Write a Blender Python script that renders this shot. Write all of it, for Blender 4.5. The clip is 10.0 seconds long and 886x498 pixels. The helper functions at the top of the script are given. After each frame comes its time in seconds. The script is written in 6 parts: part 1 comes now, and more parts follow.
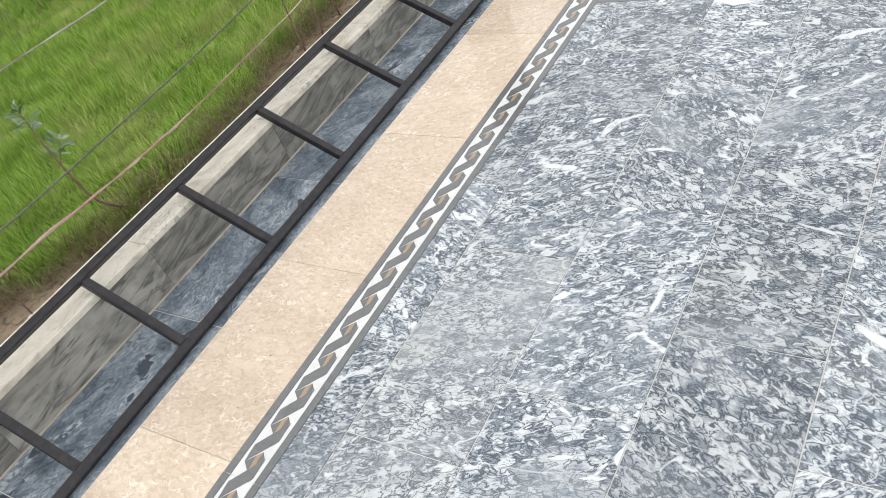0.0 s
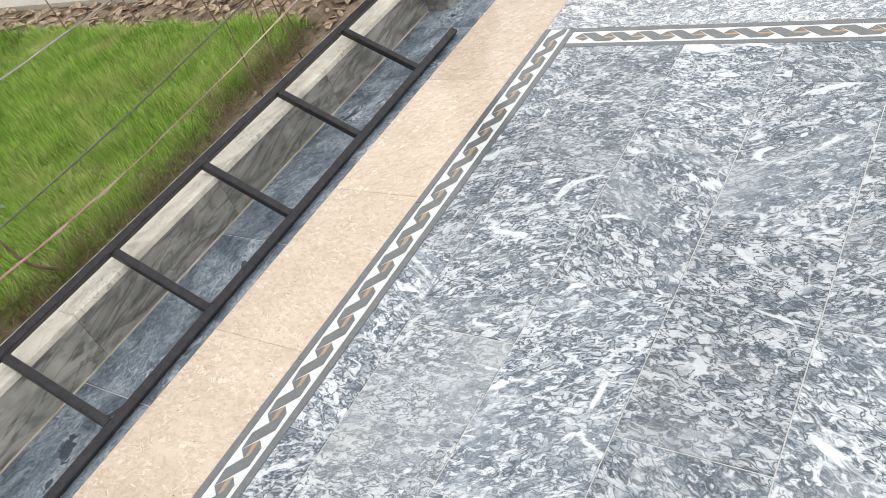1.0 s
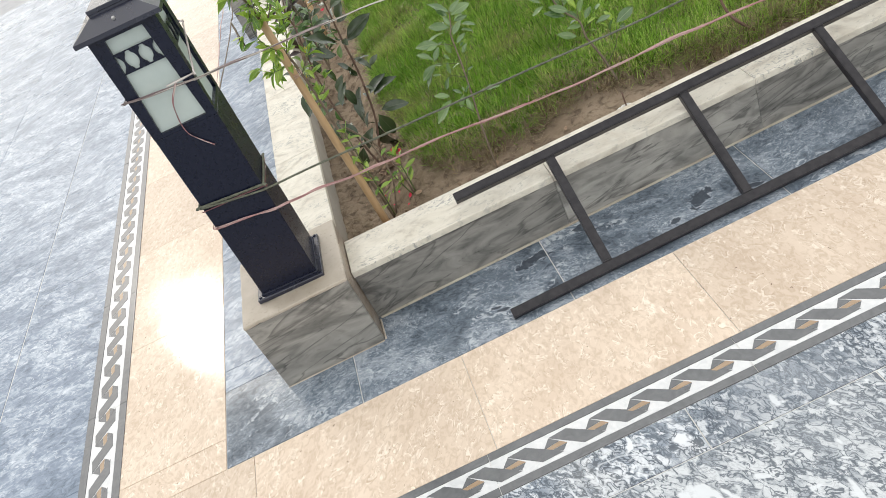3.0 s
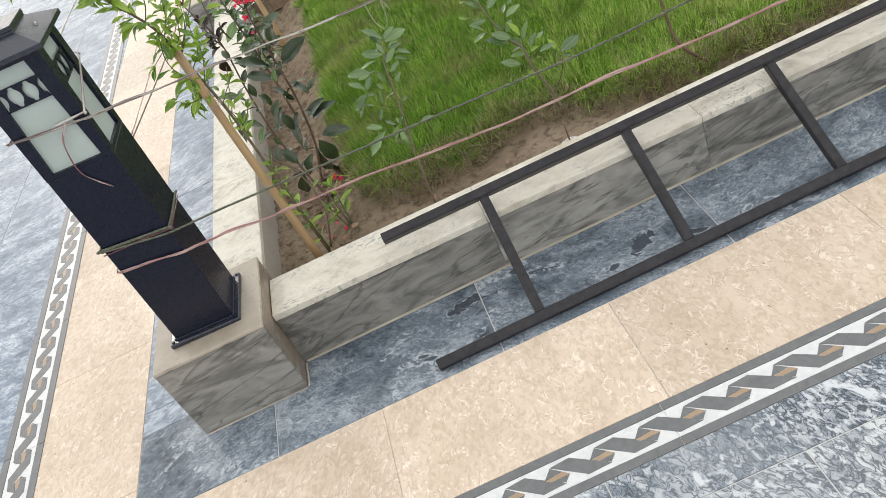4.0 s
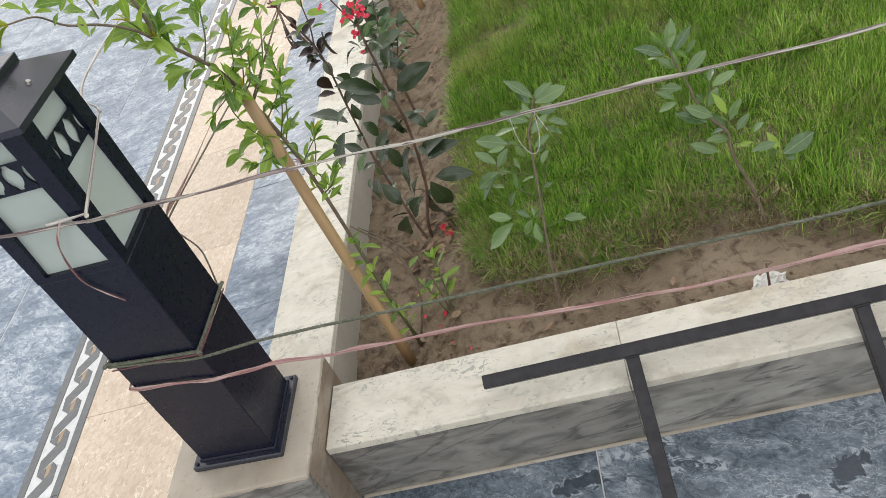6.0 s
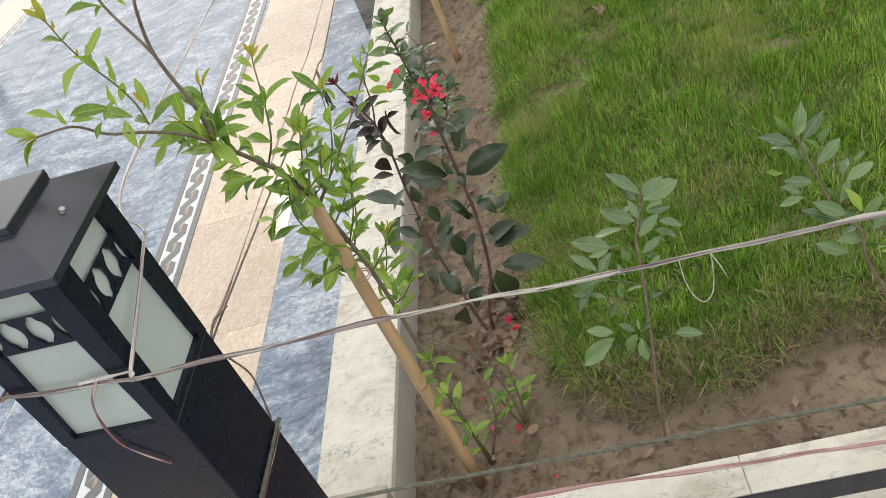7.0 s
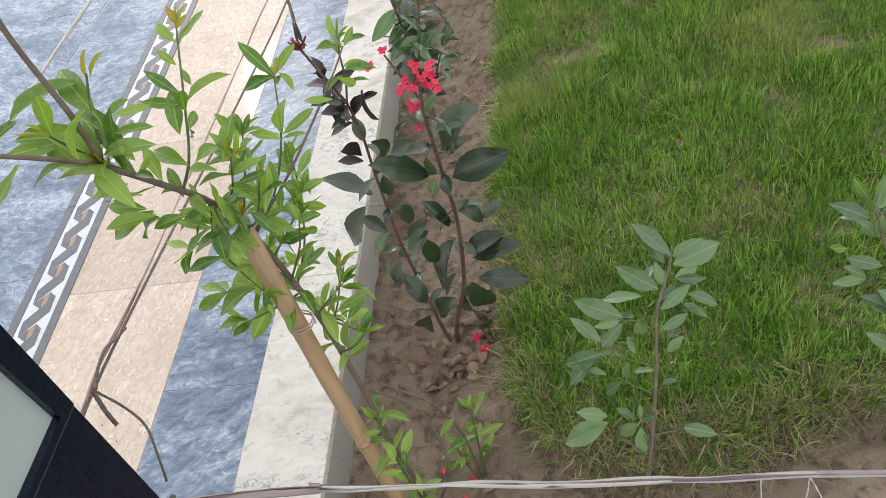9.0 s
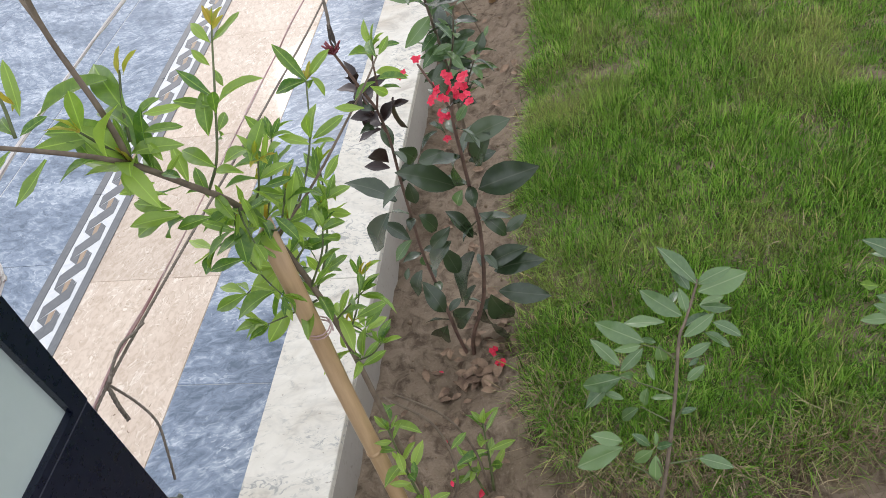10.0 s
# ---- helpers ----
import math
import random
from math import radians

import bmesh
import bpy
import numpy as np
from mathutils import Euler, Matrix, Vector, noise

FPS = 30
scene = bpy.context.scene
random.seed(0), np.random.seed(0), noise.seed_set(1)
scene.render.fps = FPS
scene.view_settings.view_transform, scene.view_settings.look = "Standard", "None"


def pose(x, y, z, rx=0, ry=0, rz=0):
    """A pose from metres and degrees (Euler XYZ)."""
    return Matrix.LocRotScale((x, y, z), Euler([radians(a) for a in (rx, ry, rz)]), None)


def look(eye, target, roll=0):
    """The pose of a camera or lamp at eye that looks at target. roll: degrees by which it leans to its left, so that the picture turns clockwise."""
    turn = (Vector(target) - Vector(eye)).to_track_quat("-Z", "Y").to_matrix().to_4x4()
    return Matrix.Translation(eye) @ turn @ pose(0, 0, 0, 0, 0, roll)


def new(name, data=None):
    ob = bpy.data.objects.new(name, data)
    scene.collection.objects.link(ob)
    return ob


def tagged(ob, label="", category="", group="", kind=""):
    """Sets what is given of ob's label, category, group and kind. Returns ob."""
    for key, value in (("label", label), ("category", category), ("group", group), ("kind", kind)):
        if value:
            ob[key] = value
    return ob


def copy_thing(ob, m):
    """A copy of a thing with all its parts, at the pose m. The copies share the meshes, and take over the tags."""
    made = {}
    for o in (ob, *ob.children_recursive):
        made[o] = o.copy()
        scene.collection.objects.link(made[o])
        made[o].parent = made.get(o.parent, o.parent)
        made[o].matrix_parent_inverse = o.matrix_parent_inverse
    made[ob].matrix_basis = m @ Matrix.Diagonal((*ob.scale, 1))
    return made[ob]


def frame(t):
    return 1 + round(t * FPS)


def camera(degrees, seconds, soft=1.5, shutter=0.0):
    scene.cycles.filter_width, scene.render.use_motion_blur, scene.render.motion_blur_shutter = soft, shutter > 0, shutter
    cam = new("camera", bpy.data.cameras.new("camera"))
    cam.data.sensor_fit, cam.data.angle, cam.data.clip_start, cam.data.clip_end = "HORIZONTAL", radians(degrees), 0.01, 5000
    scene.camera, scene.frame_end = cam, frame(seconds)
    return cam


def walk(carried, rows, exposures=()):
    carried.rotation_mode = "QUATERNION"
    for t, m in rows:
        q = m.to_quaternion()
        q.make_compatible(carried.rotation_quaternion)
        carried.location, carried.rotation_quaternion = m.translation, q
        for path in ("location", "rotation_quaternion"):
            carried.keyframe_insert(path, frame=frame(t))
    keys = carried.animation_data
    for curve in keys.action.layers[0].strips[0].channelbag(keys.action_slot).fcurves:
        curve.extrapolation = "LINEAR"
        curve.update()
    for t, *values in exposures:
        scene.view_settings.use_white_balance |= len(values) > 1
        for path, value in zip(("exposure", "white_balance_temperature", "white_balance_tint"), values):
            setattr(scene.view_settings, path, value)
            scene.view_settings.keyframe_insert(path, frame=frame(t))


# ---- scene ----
cam = camera(57.1, 10.0, 0.5)
PATH = [
    (0, (0.617, -1.861, 1.372), (1.728, -0.781, 0.108), -22.9),
    (0.5, (0.764, -1.873, 1.389), (1.84, -0.693, 0.184), -22.9),
    (1, (0.901, -1.924, 1.346), (2.006, -0.809, 0.107), -23.7),
    (1.5, (0.906, -1.936, 1.343), (1.92, -0.757, 0.085), -25.1),
    (2, (0.808, -1.883, 1.381), (1.496, -0.449, 0.169), -24.9),
    (2.2, (0.733, -1.845, 1.385), (1.215, -0.292, 0.22), -25.0),
    (2.5, (0.669, -1.793, 1.436), (0.796, -0.161, 0.286), -26.8),
    (2.7, (0.626, -1.774, 1.438), (0.587, -0.134, 0.293), -28.0),
    (3.8, (0.827, -1.622, 1.408), (0.722, -0.014, 0.223), -28.0),
    (4, (0.868, -1.606, 1.387), (0.785, 0.009, 0.209), -27.3),
    (4.5, (0.913, -1.508, 1.372), (0.885, 0.056, 0.126), -26.9),
    (5, (0.905, -1.308, 1.403), (0.856, 0.228, 0.123), -27.7),
    (5.5, (0.886, -1.135, 1.35), (0.67, 0.429, 0.123), -26.9),
    (5.8, (0.94, -0.932, 1.39), (0.593, 0.576, 0.123), -26.2),
    (6, (0.973, -0.852, 1.404), (0.548, 0.645, 0.149), -25.3),
    (6.2, (0.993, -0.767, 1.407), (0.494, 0.688, 0.129), -25.7),
    (7.3, (0.766, -0.515, 1.423), (0.397, 1.044, 0.225), -24.0),
    (7.5, (0.777, -0.467, 1.414), (0.338, 1.053, 0.192), -24.5),
    (8, (0.757, -0.278, 1.434), (0.259, 1.205, 0.188), -22.4),
    (8.5, (0.818, -0.206, 1.382), (0.434, 1.247, 0.063), -18.9),
    (9, (0.769, -0.208, 1.369), (0.422, 1.175, -0.034), -16.5),
    (9.5, (0.757, -0.196, 1.36), (0.347, 1.174, -0.038), -15.3),
    (10, (0.764, -0.193, 1.37), (0.371, 1.194, -0.016), -14.4),
]
EXPOSURES = [(0.0, 1.19, 6500, 9.6), (2.0, 1.27, 6500, 10), (2.5, 1.24, 6500, 10), (4.0, 1.07, 6500, 9.5), (5.5, 0.98, 6450, 10), (7.5, 1.04, 6550, 10), (8.5, 1.04, 6250, 12), (10.0, 1.06, 6000, 13.5)]
walk(cam, [(t, look(eye, target, roll)) for t, eye, target, roll in PATH], EXPOSURES)


# ---- light ----
SUN_EL, SUN_AZ = 31.3, 112.3
world = bpy.data.worlds.new("hazy_sky")
scene.world = world
world.use_nodes = True
wn, wl = world.node_tree.nodes, world.node_tree.links
sky = wn.new("ShaderNodeTexSky")
sky.sky_type = "NISHITA"
sky.sun_disc = False
sky.sun_elevation = radians(SUN_EL)
sky.sun_rotation = radians(90 - SUN_AZ)
sky.air_density, sky.dust_density, sky.ozone_density = 1.0, 1.2, 0.6
wn["Background"].inputs["Strength"].default_value = 0.12
haze = wn.new("ShaderNodeMix")
haze.data_type = "RGBA"
haze.inputs[0].default_value = 0.85
haze.inputs[7].default_value = (6.0, 5.9, 5.65, 1.0)
wl.new(sky.outputs[0], haze.inputs[6])
wl.new(haze.outputs[2], wn["Background"].inputs["Color"])
sun_data = bpy.data.lights.new("sun", "SUN")
sun_data.energy, sun_data.angle, sun_data.color = 0.145, radians(5.0), (1.0, 0.94, 0.85)
sun = new("sun", sun_data)
se, sa = radians(SUN_EL), radians(SUN_AZ)
SUN_WAY = Vector((math.cos(se) * math.cos(sa), math.cos(se) * math.sin(sa), math.sin(se)))
sun.matrix_world = look(SUN_WAY * 30, (0, 0, 0))


# ---- node helpers ----
class Mat:
    """A principled material with a few short-hands for its nodes."""

    def __init__(self, name, rough=0.5, spec=0.5, metal=0.0):
        self.m = bpy.data.materials.new(name)
        self.m.use_nodes = True
        self.n, self.l = self.m.node_tree.nodes, self.m.node_tree.links
        self.b = self.n["Principled BSDF"]
        self.b.inputs["Roughness"].default_value = rough
        self.b.inputs["Specular IOR Level"].default_value = spec
        self.b.inputs["Metallic"].default_value = metal

    def put(self, node, key, value):
        if isinstance(value, bpy.types.NodeSocket):
            self.l.new(value, node.inputs[key])
        else:
            node.inputs[key].default_value = value

    def coords(self, jitter=True, turn=0.0, world_space=False, stretch=(1, 1, 1), wild_turn=0.0):
        """Object or world coordinates, shifted (and turned) at random from piece to piece."""
        if world_space:
            out = self.n.new("ShaderNodeNewGeometry").outputs["Position"]
        else:
            out = self.n.new("ShaderNodeTexCoord").outputs["Object"]
        mp = self.n.new("ShaderNodeMapping")
        self.l.new(out, mp.inputs["Vector"])
        mp.inputs["Rotation"].default_value = (0, 0, turn)
        first = mp.outputs[0]
        if jitter:
            info = self.n.new("ShaderNodeObjectInfo").outputs["Random"]
            mul = self.n.new("ShaderNodeVectorMath")
            mul.operation = "SCALE"
            mul.inputs[0].default_value = (37.0, 19.0, 53.0)
            self.l.new(info, mul.inputs["Scale"])
            self.l.new(mul.outputs[0], mp.inputs["Location"])
            if wild_turn:
                rot = self.n.new("ShaderNodeVectorRotate")
                rot.rotation_type = "Z_AXIS"
                self.l.new(first, rot.inputs["Vector"])
                self.l.new(self.math("MULTIPLY_ADD", self.math("FRACT", self.math("MULTIPLY", info, 13.7)), wild_turn, -wild_turn / 2), rot.inputs["Angle"])
                first = rot.outputs[0]
        mp2 = self.n.new("ShaderNodeMapping")
        self.l.new(first, mp2.inputs["Vector"])
        mp2.inputs["Scale"].default_value = stretch
        return mp2.outputs[0]

    def noise(self, vec, scale, detail=4.0, rough=0.55, distort=0.0, colour=False):
        t = self.n.new("ShaderNodeTexNoise")
        self.l.new(vec, t.inputs["Vector"])
        t.inputs["Scale"].default_value, t.inputs["Detail"].default_value = scale, detail
        t.inputs["Roughness"].default_value, t.inputs["Distortion"].default_value = rough, distort
        return t.outputs["Color" if colour else "Fac"]

    def wave(self, vec, scale, distort, detail=3.0, dscale=1.5):
        t = self.n.new("ShaderNodeTexWave")
        self.l.new(vec, t.inputs["Vector"])
        t.inputs["Scale"].default_value, t.inputs["Distortion"].default_value = scale, distort
        t.inputs["Detail"].default_value, t.inputs["Detail Scale"].default_value = detail, dscale
        return t.outputs["Fac"]

    def ramp(self, fac, *stops):
        r = self.n.new("ShaderNodeValToRGB")
        e = r.color_ramp.elements
        while len(e) < len(stops):
            e.new(0.5)
        for el, (p, c) in zip(e, stops):
            el.position = p
            el.color = (*c, 1) if isinstance(c, tuple) else (c, c, c, 1)
        self.l.new(fac, r.inputs[0])
        return r.outputs[0]

    def math(self, op, a, b=0.0, c=0.0):
        m = self.n.new("ShaderNodeMath")
        m.operation = op
        for i, v in enumerate((a, b, c)):
            self.put(m, i, v)
        return m.outputs[0]

    def mix(self, fac, a, b, kind="MIX"):
        m = self.n.new("ShaderNodeMix")
        m.data_type, m.blend_type = "RGBA", kind
        self.put(m, 0, fac)
        for key, v in ((6, a), (7, b)):
            self.put(m, key, (*v, 1) if isinstance(v, tuple) else v)
        return m.outputs[2]

    def island(self):
        return self.n.new("ShaderNodeNewGeometry").outputs["Random Per Island"]

    def random(self):
        return self.n.new("ShaderNodeObjectInfo").outputs["Random"]

    def bump(self, height, strength=0.2, distance=0.002):
        b = self.n.new("ShaderNodeBump")
        b.inputs["Strength"].default_value, b.inputs["Distance"].default_value = strength, distance
        self.l.new(height, b.inputs["Height"])
        self.l.new(b.outputs[0], self.b.inputs["Normal"])

    def done(self, colour=None, rough=None):
        if colour is not None:
            self.put(self.b, "Base Color", (*colour, 1) if isinstance(colour, tuple) else colour)
        if rough is not None:
            self.put(self.b, "Roughness", rough)
        return self.m


def make_field_marble(name, dark, mid, light, low=0.0):
    """Blue-grey marble: dark and white squiggles, cloudy plain zones and white blotches."""
    k = Mat(name, 0.25, 0.13)
    v = k.coords(True, stretch=(1.9, 1.0, 1.0), wild_turn=1.3)
    big = k.noise(v, 2.6, 3, 0.5, 0.8)
    zone = k.noise(v, 1.7, 2, 0.5, 0.6)
    worm = k.noise(v, 12.0, 3.2, 0.6, 0.7)
    thread = k.noise(v, 37.0, 2.2, 0.5, 0.8)
    hair = k.noise(v, 58.0, 2.2, 0.5, 0.8)
    fine = k.noise(v, 95.0, 3.0, 0.6, 0.8)
    soft = tuple(0.25 * p + 0.75 * q for p, q in zip(dark, mid))
    pale = tuple(0.5 * p + 0.5 * q for p, q in zip(mid, light))
    ground = k.math("ADD", worm, k.math("MULTIPLY_ADD", big, 0.20, -0.10 - low))
    ground = k.math("ADD", ground, k.math("MULTIPLY_ADD", fine, 0.16, -0.08))
    col = k.ramp(ground, (0.34, soft), (0.43, mid), (0.57, pale), (0.66, light))
    spark = k.ramp(thread, (0.56, 0.0), (0.61, 0.9))
    col = k.mix(spark, col, light)
    busy = k.ramp(big, (0.33, 0.45), (0.46, 1.0))
    stroke = k.math("ADD", thread, k.math("MULTIPLY_ADD", fine, 0.07, -0.035))
    col = k.mix(k.math("MULTIPLY", k.ramp(stroke, (0.425, 0.0), (0.455, 0.92), (0.498, 0.92), (0.53, 0.0)), busy), col, dark)
    col = k.mix(k.math("MULTIPLY", k.ramp(hair, (0.44, 0.0), (0.47, 0.75), (0.50, 0.75), (0.53, 0.0)), k.ramp(worm, (0.44, 1.0), (0.56, 0.3))), col, dark)
    cloud = k.mix(k.ramp(k.noise(v, 11.0, 4, 0.6, 1.2), (0.38, 0.0), (0.62, 1.0)), soft, pale)
    col = k.mix(k.ramp(zone, (0.52, 0.0), (0.68, 0.5)), col, k.mix(k.ramp(fine, (0.35, 0.35), (0.65, 0.0)), cloud, soft))
    white = tuple(min(1, 1.10 * q) for q in light)
    col = k.mix(k.ramp(k.noise(v, 5.5, 4.0, 0.55, 1.1), (0.625, 0.0), (0.665, 0.95)), col, white)
    col = k.mix(k.ramp(k.noise(v, 13.0, 2.5, 0.5, 1.0), (0.665, 0.0), (0.70, 0.9)), col, white)
    col = k.mix(k.ramp(k.noise(v, 2.0, 3), (0.58, 0.0), (0.75, 0.22)), col, (0.46, 0.43, 0.38))
    crack = k.noise(v, 1.6, 3, 0.5, 0.5)
    col = k.mix(k.ramp(crack, (0.4985, 0.0), (0.5, 0.55), (0.5015, 0.0)), col, white)
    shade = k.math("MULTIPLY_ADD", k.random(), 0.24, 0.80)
    col = k.mix(1.0, col, k.ramp(shade, (0.0, 0.0), (1.0, 1.0)), "MULTIPLY")
    dust = k.noise(k.coords(False, world_space=True), 3.0, 4)
    k.bump(fine, 0.05, 0.001)
    return k.done(col, k.ramp(dust, (0.3, 0.10), (0.75, 0.2)))


FIELD = make_field_marble("field_marble", (0.088, 0.106, 0.130), (0.262, 0.300, 0.345), (0.63, 0.66, 0.69))
FIELD_SOFT = make_field_marble("cloudy_field_marble", (0.15, 0.17, 0.195), (0.34, 0.375, 0.41), (0.66, 0.69, 0.71), -0.01)
FIELD_PALE = make_field_marble("pale_field_marble", (0.17, 0.19, 0.22), (0.38, 0.41, 0.45), (0.76, 0.77, 0.78), -0.03)


def make_west_marble():
    k = Mat("west_marble", 0.22, 0.14)
    v = k.coords(True, stretch=(1.0, 1.7, 1.0), wild_turn=1.2)
    fine = k.noise(v, 26.0, 6, 0.65, 1.0)
    big = k.noise(v, 5.0, 3, 0.5, 0.8)
    col = k.ramp(k.math("ADD", k.math("MULTIPLY", fine, 0.65), k.math("MULTIPLY", big, 0.45)), (0.40, (0.125, 0.158, 0.205)), (0.55, (0.235, 0.282, 0.355)), (0.69, (0.46, 0.51, 0.57)))
    fleck = k.noise(v, 48.0, 3.5, 0.62, 1.0)
    col = k.mix(k.math("MULTIPLY", k.ramp(fleck, (0.57, 0.0), (0.62, 0.75)), k.ramp(big, (0.42, 0.1), (0.60, 1.0))), col, (0.60, 0.64, 0.68))
    dust = k.noise(k.coords(False, world_space=True), 2.4, 4)
    k.bump(fine, 0.04, 0.001)
    return k.done(col, k.ramp(dust, (0.3, 0.24), (0.75, 0.34)))


def make_slate_marble():
    """The darker blue-grey strip under the ladder: crackled pale threads and torn dark patches."""
    k = Mat("slate_marble", 0.2, 0.27)
    v = k.coords(True, stretch=(1.0, 1.4, 1.0), wild_turn=1.0)
    fine = k.noise(v, 30.0, 5, 0.65, 1.5)
    big = k.noise(v, 4.5, 3, 0.5, 1.0)
    torn = k.noise(v, 5.2, 3.5, 0.5, 1.2)
    col = k.ramp(k.math("ADD", k.math("MULTIPLY", fine, 0.55), k.math("MULTIPLY", big, 0.5)), (0.38, (0.060, 0.077, 0.098)), (0.53, (0.150, 0.182, 0.222)), (0.70, (0.36, 0.40, 0.445)))
    thread = k.noise(v, 17.0, 4, 0.6, 2.4)
    col = k.mix(k.math("MULTIPLY", k.ramp(thread, (0.485, 0.0), (0.503, 0.65), (0.520, 0.0)), k.ramp(big, (0.40, 0.25), (0.55, 1.0))), col, (0.42, 0.47, 0.51))
    crack = k.noise(v, 50.0, 3, 0.6, 2.6)
    col = k.mix(k.math("MULTIPLY", k.ramp(crack, (0.58, 0.0), (0.61, 0.8)), k.ramp(big, (0.42, 0.15), (0.58, 0.9))), col, (0.46, 0.51, 0.55))
    flake = k.math("MULTIPLY", k.ramp(torn, (0.58, 0.0), (0.62, 0.7)), k.ramp(fine, (0.50, 0.0), (0.56, 1.0)))
    col = k.mix(flake, col, (0.48, 0.52, 0.56))
    ragged = k.math("ADD", torn, k.math("MULTIPLY_ADD", fine, 0.10, -0.05))
    col = k.mix(k.ramp(ragged, (0.690, 0.0), (0.704, 0.92)), col, (0.05, 0.06, 0.077))
    fray = k.noise(k.coords(False, world_space=True), 24.0, 4, 0.6, 1.2)
    for x, y, size, thin, turn in ((0.765, 0.026, 0.062, 2.6, 10), (1.245, -0.045, 0.060, 2.3, 38), (1.150, -0.085, 0.022, 1.5, 20), (1.92, -0.10, 0.05, 4.0, 35), (1.36, -0.09, 0.05, 4.0, -20), (-0.008, 0.690, 0.034, 1.9, 115), (0.012, 0.650, 0.026, 3.5, 105)):
        near = k.n.new("ShaderNodeMapping")
        near.vector_type = "TEXTURE"
        near.inputs["Location"].default_value = (x, y, 0)
        near.inputs["Rotation"].default_value = (0, 0, radians(turn))
        near.inputs["Scale"].default_value = (size, size / thin, 1)
        k.l.new(k.n.new("ShaderNodeNewGeometry").outputs["Position"], near.inputs["Vector"])
        far = k.n.new("ShaderNodeVectorMath")
        far.operation = "LENGTH"
        k.l.new(near.outputs[0], far.inputs[0])
        reach = k.math("ADD", far.outputs["Value"], k.math("MULTIPLY_ADD", fray, 2.6, -1.3))
        col = k.mix(k.math("MULTIPLY", k.ramp(reach, (0.70, 0.0), (0.95, 0.7), (1.2, 0.0)), k.ramp(fine, (0.46, 0.0), (0.56, 1.0))), col, (0.46, 0.50, 0.54))
        col = k.mix(k.ramp(reach, (0.70, 0.92), (0.80, 0.0)), col, (0.052, 0.062, 0.079))
    k.bump(fine, 0.06, 0.001)
    return k.done(col, k.ramp(big, (0.3, 0.13), (0.7, 0.22)))


def make_beige():
    """Warm cream limestone with pale shell-like flecks."""
    k = Mat("beige_stone", 0.25, 0.2)
    v = k.coords(True, stretch=(1.7, 1.0, 1.0), wild_turn=1.2)
    fleck = k.noise(v, 17.0, 3.5, 0.6, 2.2)
    soft = k.noise(v, 5.0, 4)
    col = k.ramp(soft, (0.3, (0.615, 0.50, 0.395)), (0.7, (0.73, 0.615, 0.50)))
    shell = k.noise(v, 15.0, 2.2, 0.5, 1.8)
    patchy = k.ramp(k.noise(v, 21.0, 2, 0.5, 0.6), (0.46, 0.0), (0.56, 1.0))
    col = k.mix(k.math("MULTIPLY", k.ramp(fleck, (0.585, 0.0), (0.62, 0.5), (0.75, 0.7)), patchy), col, (0.83, 0.745, 0.635))
    col = k.mix(k.math("MULTIPLY", k.ramp(shell, (0.498, 0.0), (0.512, 0.6), (0.548, 0.6), (0.560, 0.0)), patchy), col, (0.87, 0.79, 0.685))
    col = k.mix(k.math("MULTIPLY", k.ramp(shell, (0.475, 0.0), (0.488, 0.7), (0.500, 0.0)), patchy), col, (0.42, 0.31, 0.215))
    mott = k.noise(v, 45.0, 4, 0.65, 0.8)
    col = k.mix(k.ramp(mott, (0.38, 0.5), (0.55, 0.0)), col, (0.47, 0.36, 0.26))
    pit = k.noise(v, 75.0, 2, 0.5)
    col = k.mix(k.ramp(pit, (0.745, 0.0), (0.765, 0.85)), col, (0.14, 0.09, 0.06))
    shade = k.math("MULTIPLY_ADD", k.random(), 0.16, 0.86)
    col = k.mix(1.0, col, k.ramp(shade, (0.0, 0.0), (1.0, 1.0)), "MULTIPLY")
    k.bump(fleck, 0.10, 0.001)
    return k.done(col, k.ramp(soft, (0.3, 0.07), (0.7, 0.13)))


def make_inlay(name, a, b, rough=0.13):
    k = Mat(name, rough, 0.5)
    v = k.coords(True)
    return k.done(k.mix(k.noise(v, 40.0, 5, 0.6, 1.0), a, b))


